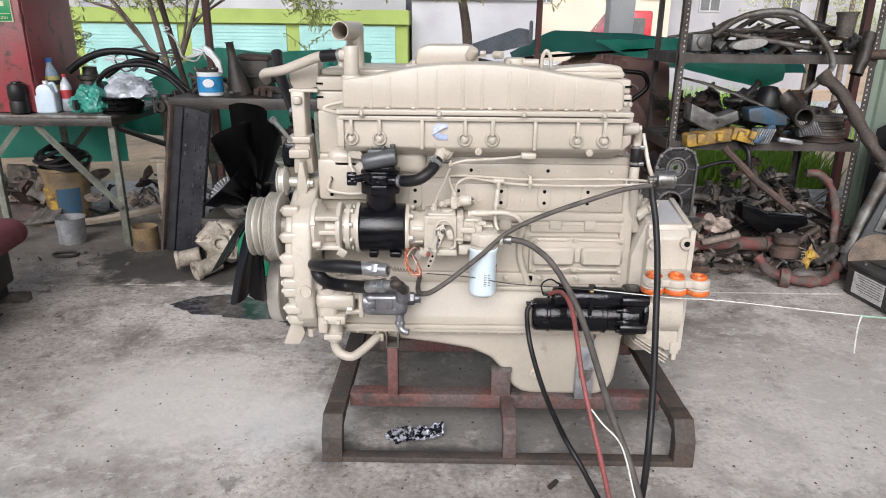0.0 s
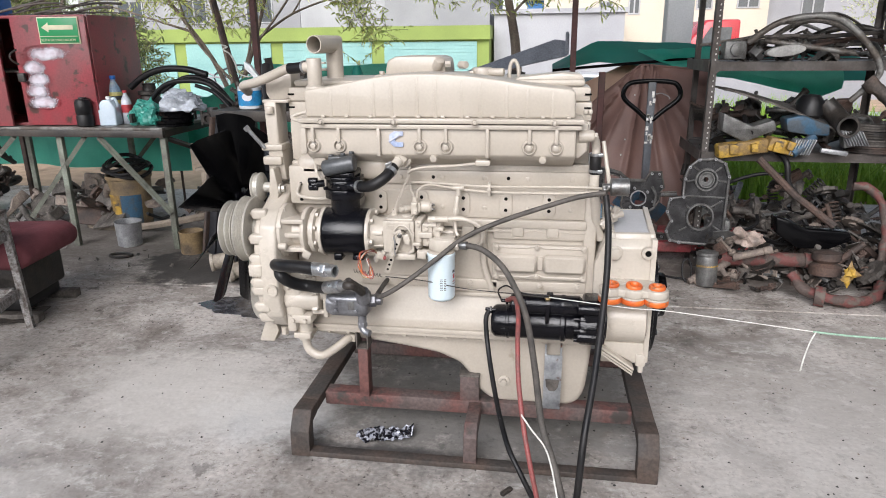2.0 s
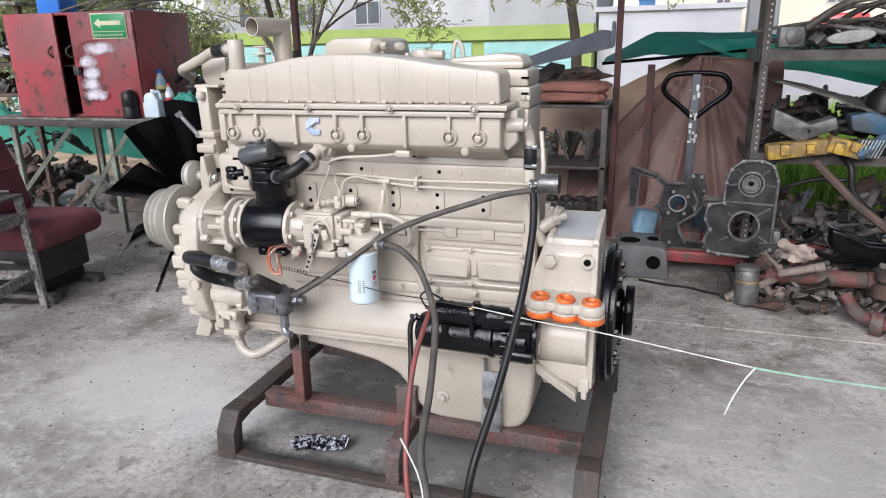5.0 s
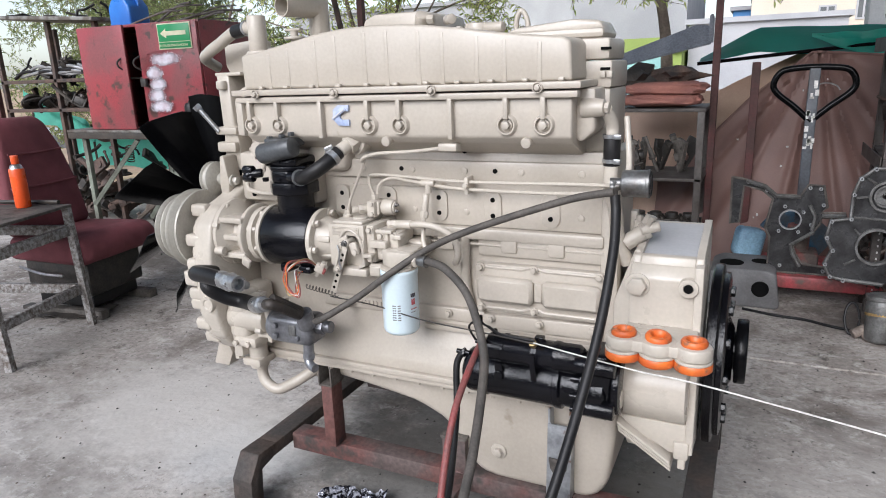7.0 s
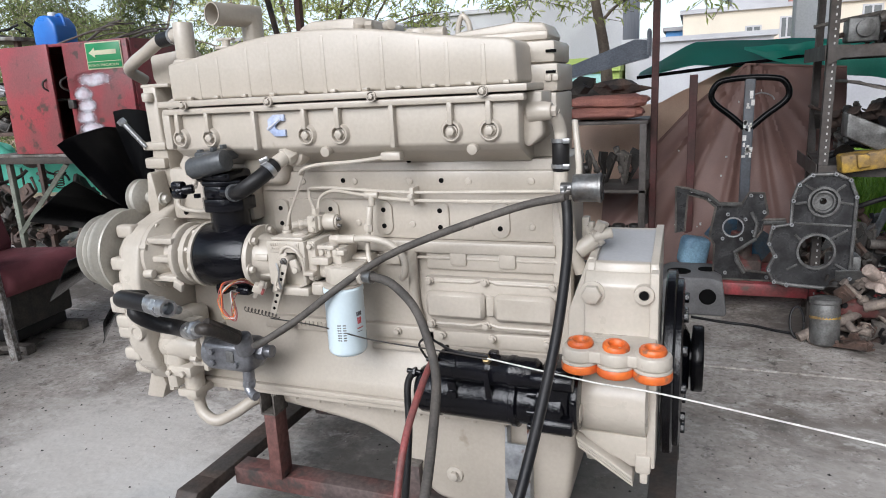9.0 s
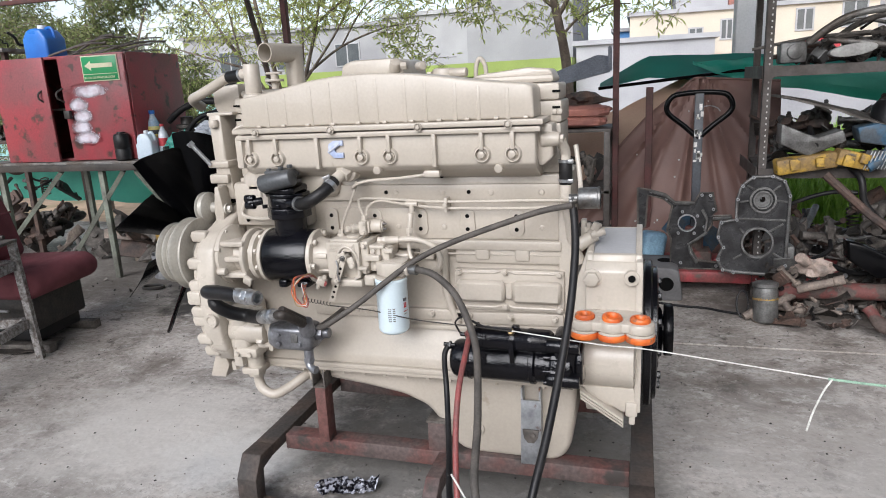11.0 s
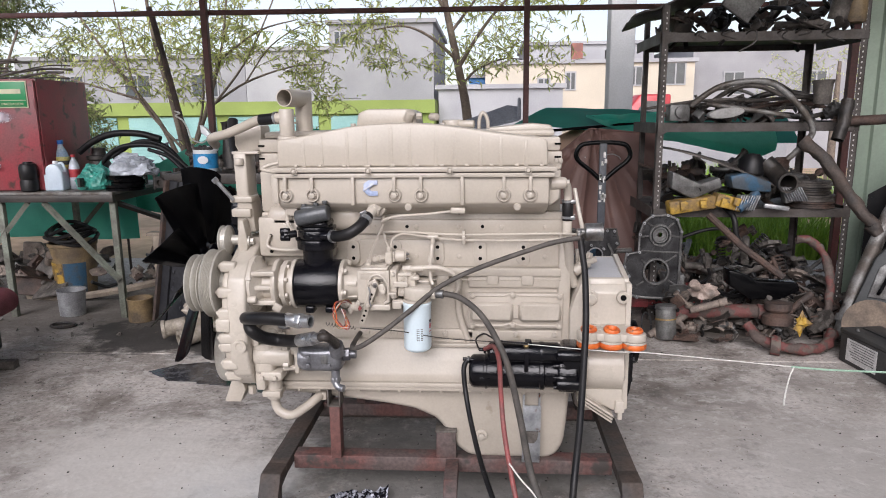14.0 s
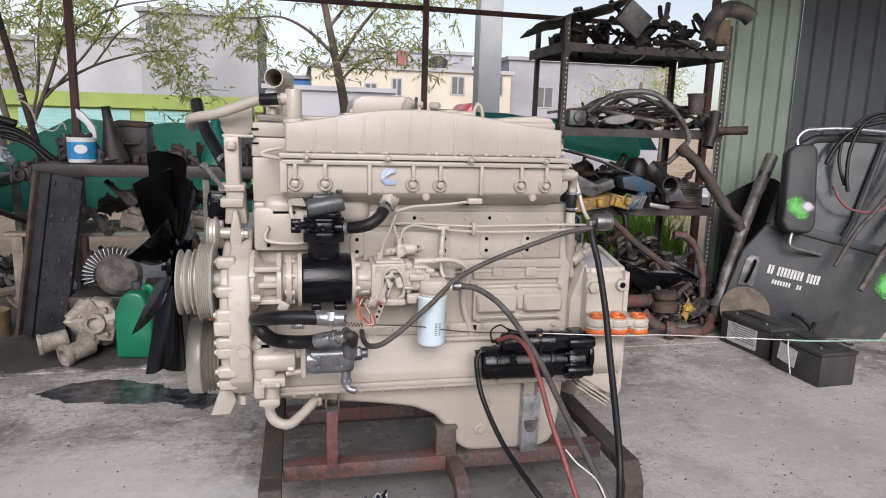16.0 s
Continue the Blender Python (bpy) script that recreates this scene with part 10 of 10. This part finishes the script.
        return (x, 5.80 + 0.30 * v, ridge - drop * (1 - v) + 0.015 * wob(x, v, 3, 1))
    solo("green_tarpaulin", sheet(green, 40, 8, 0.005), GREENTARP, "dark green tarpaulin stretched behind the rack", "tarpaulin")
    def flap(u, v):
        x = 1.46 + 0.72 * u
        hi = 1.385 + 0.02 * u
        lo = float(np.interp(x, [1.46, 1.60, 1.92, 2.2], [1.375, 1.305, 1.205, 1.17]))
        return (x, 5.765 + 0.02 * wob(x, v, 4, 6), lo + (hi - lo) * v + 0.012 * wob(x * 2, v, 5, 2))
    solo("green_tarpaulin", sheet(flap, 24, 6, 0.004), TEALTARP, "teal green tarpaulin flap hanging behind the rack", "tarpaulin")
    solo("tarpaulin_pole", Geo().tube([(0.8, 5.78, 1.235), (1.6, 5.77, 1.30), (2.4, 5.78, 1.36), (3.1, 5.8, 1.38)], 0.012, 8, 3), FANBLACK, "thin dark pole along a green tarpaulin", "pole")
    def aqua(u, v):
        x = 1.95 + 1.02 * u
        low = float(np.interp(u, [0, 0.25, 0.85, 1.0], [1.20, 1.17, 1.03, 1.10]))
        return (x, 5.72 + 0.06 * wob(x, v, 2) + 0.02 * math.sin(14 * x), 1.31 + (low - 1.31) * v + 0.008 * wob(x, v, 5))
    solo("aqua_tarpaulin", sheet(aqua, 30, 8, 0.005), AQUATARP, "faded aqua tarpaulin hanging behind the rack", "tarpaulin")
    def left(u, v):
        x = -5.0 + 4.6 * u
        return (x, 6.15 + 0.06 * math.sin(9 * x) + 0.05 * wob(x, v, 2), 0.54 + 0.05 * wob(x, 0, 2) + (0.45 + 0.28 * max(0.0, min(1.0, (x + 2.4) / 0.6))) * v)
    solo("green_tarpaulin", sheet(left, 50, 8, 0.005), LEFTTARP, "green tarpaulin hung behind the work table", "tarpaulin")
    def left2(u, v):
        x = -6.0 + 3.4 * u
        return (x, 6.05 + 0.06 * math.sin(7 * x), 0.38 + 0.40 * v - 0.08 * u * (1 - v))
    solo("aqua_tarpaulin", sheet(left2, 30, 6, 0.005), AQUATARP, "faded aqua tarpaulin hung behind the work table", "tarpaulin")
    for x in (-5.9, -4.4, -2.7):
        solo("tarpaulin_stake", Geo().cyl((x, 6.05 + 0.06 * math.sin(7 * x) + 0.012, -0.06), (x, 6.05 + 0.06 * math.sin(7 * x) + 0.012, 0.80), 0.012, seg=10), RUST, "thin rusty stake holding a tarpaulin", "stake", group="tarpaulin stakes")
    # rack far left
    def bundle(u, v):
        x = -6.20 + 1.0 * u
        return (x, 5.78 + 0.05 * wob(x * 3, v, 3, 2) + 0.04 * math.sin(5 * v), 1.22 - 0.36 * u - 0.30 * (1 - v) * (1.0 - 0.35 * u) + 0.02 * wob(x, v, 6, 4))
    solo("turquoise_tarpaulin", sheet(bundle, 26, 10, 0.005), AQUATARP, "crumpled turquoise tarpaulin draped behind the wire rack", "tarpaulin")
    for x, z in ((-6.17, 1.18), (-5.25, 0.84)):
        solo("tarpaulin_stake", Geo().cyl((x, 5.80, -0.06), (x, 5.80, z), 0.012, seg=10), RUST, "thin rusty stake holding a tarpaulin", "stake", group="tarpaulin stakes")
    r = thing("wire_rack", (-4.6, 5.4, 0), "dark steel rack with a sheet roof and coiled wires", "rack")
    for x, y in [(-5.3, 5.0), (-3.95, 5.0), (-5.3, 5.6), (-3.95, 5.6), (-4.55, 5.0)]:
        part("upright", Geo().span((x - 0.02, y - 0.02, 0), (x + 0.02, y + 0.02, 1.80), 0.002), RUST, r)
    part("roof_sheet", Geo().box((-4.6, 5.3, 1.83), (1.5, 0.8, 0.03), 0.004, rot=(0, 4, 0)), GALV, r, "pale bent sheet roof")
    for z in (1.28, 1.02):
        part("shelf_board", Geo().span((-5.32, 4.98, z), (-3.9, 5.62, z + 0.03), 0.002), RUST, r)
    rng = random.Random(71)
    for i in range(12):
        x = -4.9 + 0.09 * i
        solo("wire_coil", Geo().tube([(x - 0.3, 5.05, 1.33 + 0.01 * i), (x - 0.1, 5.02, 1.36 + rng.uniform(0, 0.08)), (x + 0.15, 5.05, 1.34 + rng.uniform(0, 0.06)), (x + 0.35, 5.1, 1.38)], 0.014, 8, 4), ALULT if i % 3 else RUBBER, "pale grey coiled wire on a rack", "wire", group="wires on the rack")
    heap(10, -5.2, -4.0, 5.05, 5.5, lambda x, y, r: 1.34, (0.06, 0.12), ["hose", "housing", "pipe"], ["oily black", "dusty grey"], "on the wire rack", "parts on the wire rack", 72)
    heap(34, -5.25, -3.98, 5.02, 5.55, lambda x, y, r: 1.06 + r.uniform(0, 0.08), (0.07, 0.13), ["hose", "housing", "pipe", "flange", "manifold"], ["oily black", "dusty grey", "rusty brown"], "on the wire rack", "parts on the wire rack", 75)
    heap(26, -5.25, -3.98, 5.02, 5.55, lambda x, y, r: 1.34 + r.uniform(0, 0.1), (0.06, 0.12), ["hose", "housing", "pipe", "coil"], ["oily black", "dusty grey"], "on the wire rack", "parts on the wire rack", 76)
    heap(60, -5.3, -3.9, 4.95, 5.7, lambda x, y, r: r.uniform(0, 0.45), (0.08, 0.16), ["housing", "plate", "bracket", "manifold", "flange"], ["oily black", "dusty grey", "rusty brown"], "under the wire rack", "scrap under the wire rack", 77)
    heap(8, -5.2, -4.0, 5.05, 5.5, lambda x, y, r: 1.86, (0.05, 0.10), ["hose", "plate", "pipe"], ["oily black", "dusty grey"], "on the rack roof", "parts on the rack roof", 73)
    heap(12, -4.3, -3.9, 4.9, 5.3, lambda x, y, r: r.uniform(0.55, 1.0), (0.06, 0.11), ["hose", "flange", "pipe", "coil"], ["oily black", "rusty brown"], "hanging on the wire rack", "parts hung on the wire rack", 74)


# ---- trees and grass ----
def tree(name, base, stems, crowns, n, seed, label, leaf=LEAF):
    rng = random.Random(seed)
    t = thing(name, base, label, "tree")
    g = Geo()
    tips = []
    for pts, r0, r1 in stems:
        g.tube(pts, r0, 9, 5, r_end=r1)
    part("trunk", g, BARK, t)
    tw, lf = Geo(), Geo()
    for (cx, cy, cz, rx, ry, rz, share) in crowns:
        for k in range(int(n * share)):
            # leaves gather along short twigs
            a, b = rng.uniform(0, 2 * math.pi), rng.uniform(-1, 1)
            q = (1 - b * b) ** 0.5
            u = rng.random() ** 0.4
            c = Vector((cx + rx * u * q * math.cos(a), cy + ry * u * q * math.sin(a), cz + rz * u * b))
            if wob(c.x * 1.6, c.z * 1.6, 1.0, seed) < -0.18:
                continue
            d = Vector((rng.uniform(-1, 1), rng.uniform(-1, 1), rng.uniform(-0.75, 0.55))).normalized()
            ln = rng.uniform(0.16, 0.36)
            tw.tube([c - d * ln * 0.5, c, c + d * ln * 0.5 - Vector((0, 0, 0.03))], 0.0026, 3, 0)
            for j in range(8):
                p = c + d * ln * (-0.5 + j / 7)
                w = (d * 0.7 + Vector((rng.uniform(-1, 1), rng.uniform(-1, 1), rng.uniform(-1.2, 0.3)))).normalized()
                l, wd = rng.uniform(0.040, 0.078), rng.uniform(0.0065, 0.0115)
                s = w.cross(Vector((rng.uniform(-1, 1), rng.uniform(-1, 1), 0.3))).normalized() * wd
                bend = Vector((0, 0, -0.12 * l))
                lf.add([p, p + w * l * 0.3 + s * 0.85, p + w * l * 0.65 + s * 0.8 + bend * 0.5, p + w * l + bend * 1.5, p + w * l * 0.65 - s * 0.8 + bend * 0.5, p + w * l * 0.3 - s * 0.85], [(0, 1, 2, 3, 4, 5)])
    tagged(part("twig", tw, BARK, t), kind="stuff")
    tagged(part("crown", lf, leaf, t, smooth=0), kind="stuff")


def grass(name, x0, x1, y0, y1, n, h, seed, z=-0.06):
    rng = random.Random(seed)
    g = Geo()
    for i in range(n):
        x, y = rng.uniform(x0, x1), rng.uniform(y0, y1)
        hh = h * rng.uniform(0.5, 1.2)
        a = rng.uniform(0, 6.28)
        w = 0.012
        lx, ly = rng.uniform(-0.4, 0.4) * hh, rng.uniform(-0.4, 0.4) * hh
        dx, dy = w * math.cos(a), w * math.sin(a)
        g.add([(x - dx, y - dy, z), (x + dx, y + dy, z), (x + lx * 0.4 + dx * 0.7, y + ly * 0.4 + dy * 0.7, z + hh * 0.6), (x + lx * 0.4 - dx * 0.7, y + ly * 0.4 - dy * 0.7, z + hh * 0.6), (x + lx, y + ly, z + hh)], [(0, 1, 2, 3), (3, 2, 4)])
    solo(name, g, GRASS, "tall bright green grass outside the shed", "grass", kind="stuff", smooth=0)


def plants():
    tree("street_tree", (0.46, 6.95, 0), [
        ([(0.46, 6.95, -0.1), (0.47, 6.95, 0.8), (0.45, 6.93, 1.40), (0.36, 6.92, 1.9), (0.22, 6.9, 2.6), (0.15, 6.9, 3.3)], 0.065, 0.02),
        ([(0.36, 6.92, 1.85), (0.55, 6.9, 2.15), (0.75, 6.88, 2.4), (0.95, 6.9, 2.6)], 0.022, 0.008),
        ([(0.40, 6.93, 1.70), (0.55, 7.0, 1.85), (0.80, 7.05, 1.95), (1.0, 7.1, 1.95)], 0.014, 0.005),
        ([(0.34, 6.92, 1.95), (0.10, 6.85, 2.15), (-0.15, 6.8, 2.25), (-0.45, 6.8, 2.22)], 0.018, 0.006),
        ([(0.25, 6.9, 2.4), (0.0, 6.9, 2.75), (-0.3, 6.9, 3.0)], 0.018, 0.006),
        ([(0.30, 6.9, 2.2), (0.6, 6.95, 2.6), (0.8, 7.0, 3.0)], 0.016, 0.006),
    ], [(0.75, 6.95, 1.95, 0.8, 0.4, 0.35, 0.22), (1.1, 6.95, 2.5, 0.8, 0.4, 0.45, 0.22), (-0.3, 6.85, 2.2, 0.5, 0.35, 0.40, 0.22), (0.3, 6.9, 2.85, 1.1, 0.5, 0.5, 0.34)], 560, 3, "slender street tree with sparse yellow green leaves")
    tree("young_tree", (-2.6, 7.0, 0), [
        ([(-2.5, 7.0, -0.1), (-2.5, 7.0, 0.8), (-2.6, 7.0, 1.5), (-2.72, 6.95, 2.2), (-2.8, 6.95, 3.0)], 0.04, 0.012),
        ([(-2.45, 7.0, 0.6), (-2.75, 7.05, 1.3), (-3.2, 7.1, 1.9), (-3.6, 7.1, 2.5)], 0.03, 0.01),
        ([(-2.5, 7.0, 0.9), (-2.2, 6.9, 1.5), (-2.0, 6.9, 2.1), (-1.9, 6.9, 2.7)], 0.026, 0.008),
        ([(-2.0, 6.9, 2.0), (-1.6, 6.9, 2.25), (-1.2, 6.9, 2.35)], 0.014, 0.005),
        ([(-2.2, 6.92, 1.5), (-1.8, 6.95, 1.75), (-1.35, 7.0, 1.9), (-1.0, 7.0, 1.92)], 0.014, 0.005),
        ([(-3.0, 7.1, 1.6), (-3.5, 7.1, 1.75), (-4.0, 7.1, 1.9)], 0.014, 0.005),
        ([(-2.5, 7.0, 0.9), (-2.3, 7.02, 1.5), (-2.25, 7.05, 2.1), (-2.1, 7.1, 2.8)], 0.016, 0.005),
        ([(-2.55, 7.0, 1.1), (-2.95, 7.0, 1.6), (-3.05, 6.95, 2.2), (-3.1, 6.9, 2.8)], 0.014, 0.005),
        ([(-2.2, 6.9, 1.45), (-1.75, 6.85, 1.95), (-1.45, 6.85, 2.5), (-1.3, 6.85, 2.9)], 0.013, 0.004),
        ([(-1.8, 6.95, 1.75), (-1.5, 6.9, 2.1), (-1.1, 6.85, 2.3), (-0.8, 6.85, 2.3)], 0.009, 0.003),
    ], [(-1.5, 6.9, 2.15, 0.75, 0.5, 0.65, 0.34), (-2.5, 7.0, 2.2, 1.0, 0.5, 0.75, 0.30), (-1.6, 6.95, 1.62, 0.85, 0.4, 0.40, 0.18), (-3.5, 7.1, 2.1, 0.8, 0.5, 0.5, 0.08), (-2.4, 7.0, 1.45, 0.5, 0.4, 0.35, 0.08), (-1.6, 6.9, 2.9, 1.3, 0.5, 0.4, 0.14)], 1050, 5, "young multi-stemmed tree with sparse pale green leaves")
    tree("bushy_tree", (-5.6, 7.6, 0), [([(-5.6, 7.6, -0.1), (-5.6, 7.6, 1.0), (-5.5, 7.6, 2.2)], 0.05, 0.02), ([(-5.6, 7.6, 0.8), (-5.0, 7.6, 1.6), (-4.6, 7.6, 2.4)], 0.03, 0.01)], [(-5.8, 7.5, 1.7, 1.6, 0.6, 0.9, 0.55), (-4.6, 7.5, 1.3, 1.0, 0.5, 0.7, 0.30), (-7.6, 7.6, 1.5, 1.6, 0.6, 1.2, 0.4), (-5.6, 7.8, 2.6, 1.9, 0.6, 0.8, 0.6)], 5200, 8, "dense leafy shrub tree beyond the shed", DARKLEAF)
    tree("far_tree", (9.0, 17.0, 0), [([(9, 17, -1), (9, 17, 1.2), (9, 17, 2.6)], 0.12, 0.04)], [(9.0, 17.0, 2.1, 1.9, 1.2, 1.2, 1.0)], 500, 9, "round leafy tree across the street")
    tree("far_tree", (10.9, 19.0, 0), [([(10.9, 19, -1), (10.9, 19, 2.0), (10.9, 19, 3.4)], 0.10, 0.03)], [(10.9, 19.0, 2.6, 0.7, 0.6, 1.6, 1.0)], 420, 10, "tall narrow dark tree across the street")
    grass("grass_tall", 1.2, 4.2, 6.7, 9.5, 9000, 0.42, 4)
    grass("grass_tall", -0.8, 1.2, 7.2, 10.0, 900, 0.14, 6)
    grass("grass_tall", 1.0, 6.0, 9.5, 14.0, 4000, 0.5, 7)


# ---- street and buildings ----
def house(name, x0, x1, y, depth, z1, wall, label, windows=(), roof=None, z0=-1.0):
    h = thing(name, ((x0 + x1) / 2, y + depth / 2, z0), label, "building")
    part("wall", Geo().span((x0, y, z0), (x1, y + depth, z1)), wall, h, smooth=0)
    part("roof", Geo().span((x0 - 0.12, y - 0.15, z1), (x1 + 0.12, y + depth + 0.1, z1 + 0.16)), roof or wall, h, smooth=0)
    for x, z, w, hh in windows:
        f = part("window", Geo().span((x - w / 2 - 0.06, y - 0.05, z - 0.06), (x + w / 2 + 0.06, y - 0.002, z + hh + 0.06)), WALLWHITE, h, smooth=0)
        part("pane", Geo().span((x - w / 2, y - 0.056, z), (x - 0.03, y - 0.051, z + hh)), DARKGLASS, f, smooth=0)
        part("pane", Geo().span((x + 0.03, y - 0.056, z), (x + w / 2, y - 0.051, z + hh)), DARKGLASS, f, smooth=0)
    return h


def street():
    solo("road", Geo().span((-60, 14.5, -1.0), (60, 21.5, -0.96)), material("worn_asphalt", (0.11, 0.105, 0.10), (0.08, 0.078, 0.075), 0.9, big=0.7, fine=30, bump=0.3), "worn grey asphalt street", "road", kind="structure")
    solo("pavement", Geo().span((-60, 21.5, -1.0), (60, 24.0, -0.84)), CONCPOST, "pale concrete pavement", "pavement", kind="structure")
    b = thing("shuttered_building", (-12, 26, -1), "low lime green commercial building with aqua roller shutters", "building")
    part("wall", Geo().span((-27, 24.1, -1), (-1.2, 27.5, 1.93)), WALLLIME, b, smooth=0)
    part("parapet", Geo().span((-27.1, 23.9, 1.56), (-1.15, 27.6, 2.02)), WALLLIME, b, smooth=0)
    x1 = -1.62
    for i in range(7):
        x0 = x1 - 3.28
        sh = part("shutter", Geo().span((x0, 24.06, -0.84), (x1, 24.095, 1.5)), SHUTTER, b, smooth=0)
        for k in range(20):
            part("slat", Geo().span((x0, 24.035, -0.82 + k * 0.115), (x1, 24.059, -0.74 + k * 0.115)), SHUTTER, sh, smooth=0)
        x1 = x0 - 0.46
    rng = random.Random(12)
    for i in range(12):
        x = rng.uniform(-14, -2)
        pts = [(x + rng.uniform(-0.6, 0.6), 24.02, rng.uniform(-0.1, 0.75)) for k in range(6)]
        solo("graffiti", Geo().tube(pts, 0.03, 4, 4), INK if i % 2 else WALLWHITE, "scrawled spray paint line on a shutter", "graffiti")
    house("white_building", -1.1, 3.4, 25.0, 6, 2.4, WALLWHITE, "plain white rendered street wall")
    house("grey_building", -5.75, -1.5, 28.0, 8, 5.15, WALLGREY, "tall grey rendered building with one small window", [(-5.3, 4.35, 0.42, 0.5)])
    house("grey_building", -9.5, -5.4, 28.5, 7, 4.2, WALLWHITE, "pale grey two-storey house with a flat roof")
    house("grey_building", -20, -9.7, 29.0, 7, 4.0, WALLGREY, "long pale grey house with dark windows", [(-17.5, 2.4, 1.1, 0.9), (-14.5, 2.4, 1.1, 0.9), (-11.5, 2.4, 1.1, 0.9)])
    house("cream_house", 0.6, 9.5, 30.0, 7, 3.62, WALLCREAM, "cream painted two-storey house with a grey roof edge", [(3.13, 2.38, 0.45, 0.60), (4.27, 2.55, 0.36, 0.68), (7.02, 2.70, 0.52, 0.72), (8.7, 2.72, 0.75, 0.85)], WALLWHITE)
    house("block_house", 9.7, 18, 31.0, 7, 4.4, WALLGREY, "pale grey block house with a flat roof", [(11.5, 2.3, 0.8, 0.9), (15, 2.3, 0.8, 0.9)])
    house("grey_building", 2.6, 9.2, 36, 6, 5.0, WALLWHITE, "grey upper storey behind a cream house", [(7.0, 3.4, 0.8, 0.8)])
    house("blue_house", -0.2, 1.6, 34.0, 6, 3.3, WALLBLUE, "bright blue painted house with arched windows", [(0.4, 2.2, 0.5, 0.7), (1.1, 2.2, 0.5, 0.7)], WALLWHITE)
    t = thing("water_tank", (6.4, 31.5, 3.78), "black plastic rooftop water tank", "water tank")
    part("tank", Geo().lathe((6.4, 31.5, 3.78), (0, 0, 1), [(0.4, 0), (0.45, 0.05), (0.45, 0.5), (0.25, 0.62), (0.18, 0.66)], 24), BATTERY, t)
    solo("brick_stack", Geo().span((4.35, 30.4, 3.78), (4.82, 30.8, 4.5)), material("red_brick", (0.30, 0.12, 0.09), (0.20, 0.10, 0.09), 0.8, big=4), "small red brick chimney on a roof", "chimney")
    for x, mat, lab in ((2.6, CARPAINT, "white parked pickup on the street"),):
        c = thing("parked_car", (x, 18.5, -0.96), lab, "car")
        y = 18.0
        part("body", Geo().prism([(x - 2.1, -0.6), (x + 2.1, -0.6), (x + 2.1, 0.0), (x + 1.3, 0.08), (x + 0.7, 0.62), (x - 1.0, 0.66), (x - 1.7, 0.08), (x - 2.1, 0.0)], "y", y, y + 1.7, 0.06), mat, c)
        part("side_glass", Geo().prism([(x - 1.5, 0.12), (x + 1.1, 0.12), (x + 0.6, 0.55), (x - 0.9, 0.58)], "y", y - 0.012, y - 0.002), DARKGLASS, c)
        for wx in (x - 1.3, x + 1.3):
            w = part("wheel", Geo().cyl((wx, y - 0.02, -0.63), (wx, y + 0.2, -0.63), 0.33, bev=0.03), RUBBER, c)
            part("rim", Geo().cyl((wx, y - 0.03, -0.63), (wx, y - 0.021, -0.63), 0.19), ALULT, w)

    c = thing("parked_truck", (5.6, 18.6, -0.96), "red parked truck on the street", "truck")
    part("cab", Geo().prism([(3.7, 1.22), (5.4, 1.22), (5.4, 1.93), (4.6, 1.93), (4.15, 1.35)], "y", 18.0, 19.9, 0.08), CARRED, c)
    part("chassis", Geo().span((3.7, 18.0, -0.6), (8.4, 19.9, 1.21), 0.05), WALLGREY, c)
    part("side_glass", Geo().prism([(4.45, 1.35), (5.2, 1.35), (5.2, 1.75), (4.70, 1.75)], "y", 17.985, 17.998), DARKGLASS, c)
    for wx in (4.4, 7.6):
        w = part("wheel", Geo().cyl((wx, 17.98, -0.5), (wx, 18.25, -0.5), 0.45, bev=0.04), RUBBER, c)
        part("rim", Geo().cyl((wx, 17.97, -0.5), (wx, 17.979, -0.5), 0.25), ALULT, w)


posts()
work_table()
red_cabinet()
table_things()
bench()
crumbs("floor_grit", 900, IRON, "dark crumbs of dirt on the concrete floor", 101, (0.002, 0.007))
crumbs("floor_grit", 420, PALEDUST, "pale grit on the concrete floor", 102, (0.002, 0.006))
floor_left()
truck_seat()
steel_stand()
rack()
rack_things()
floor_right()
truck_door()
walls()
back_things()
plants()
street()
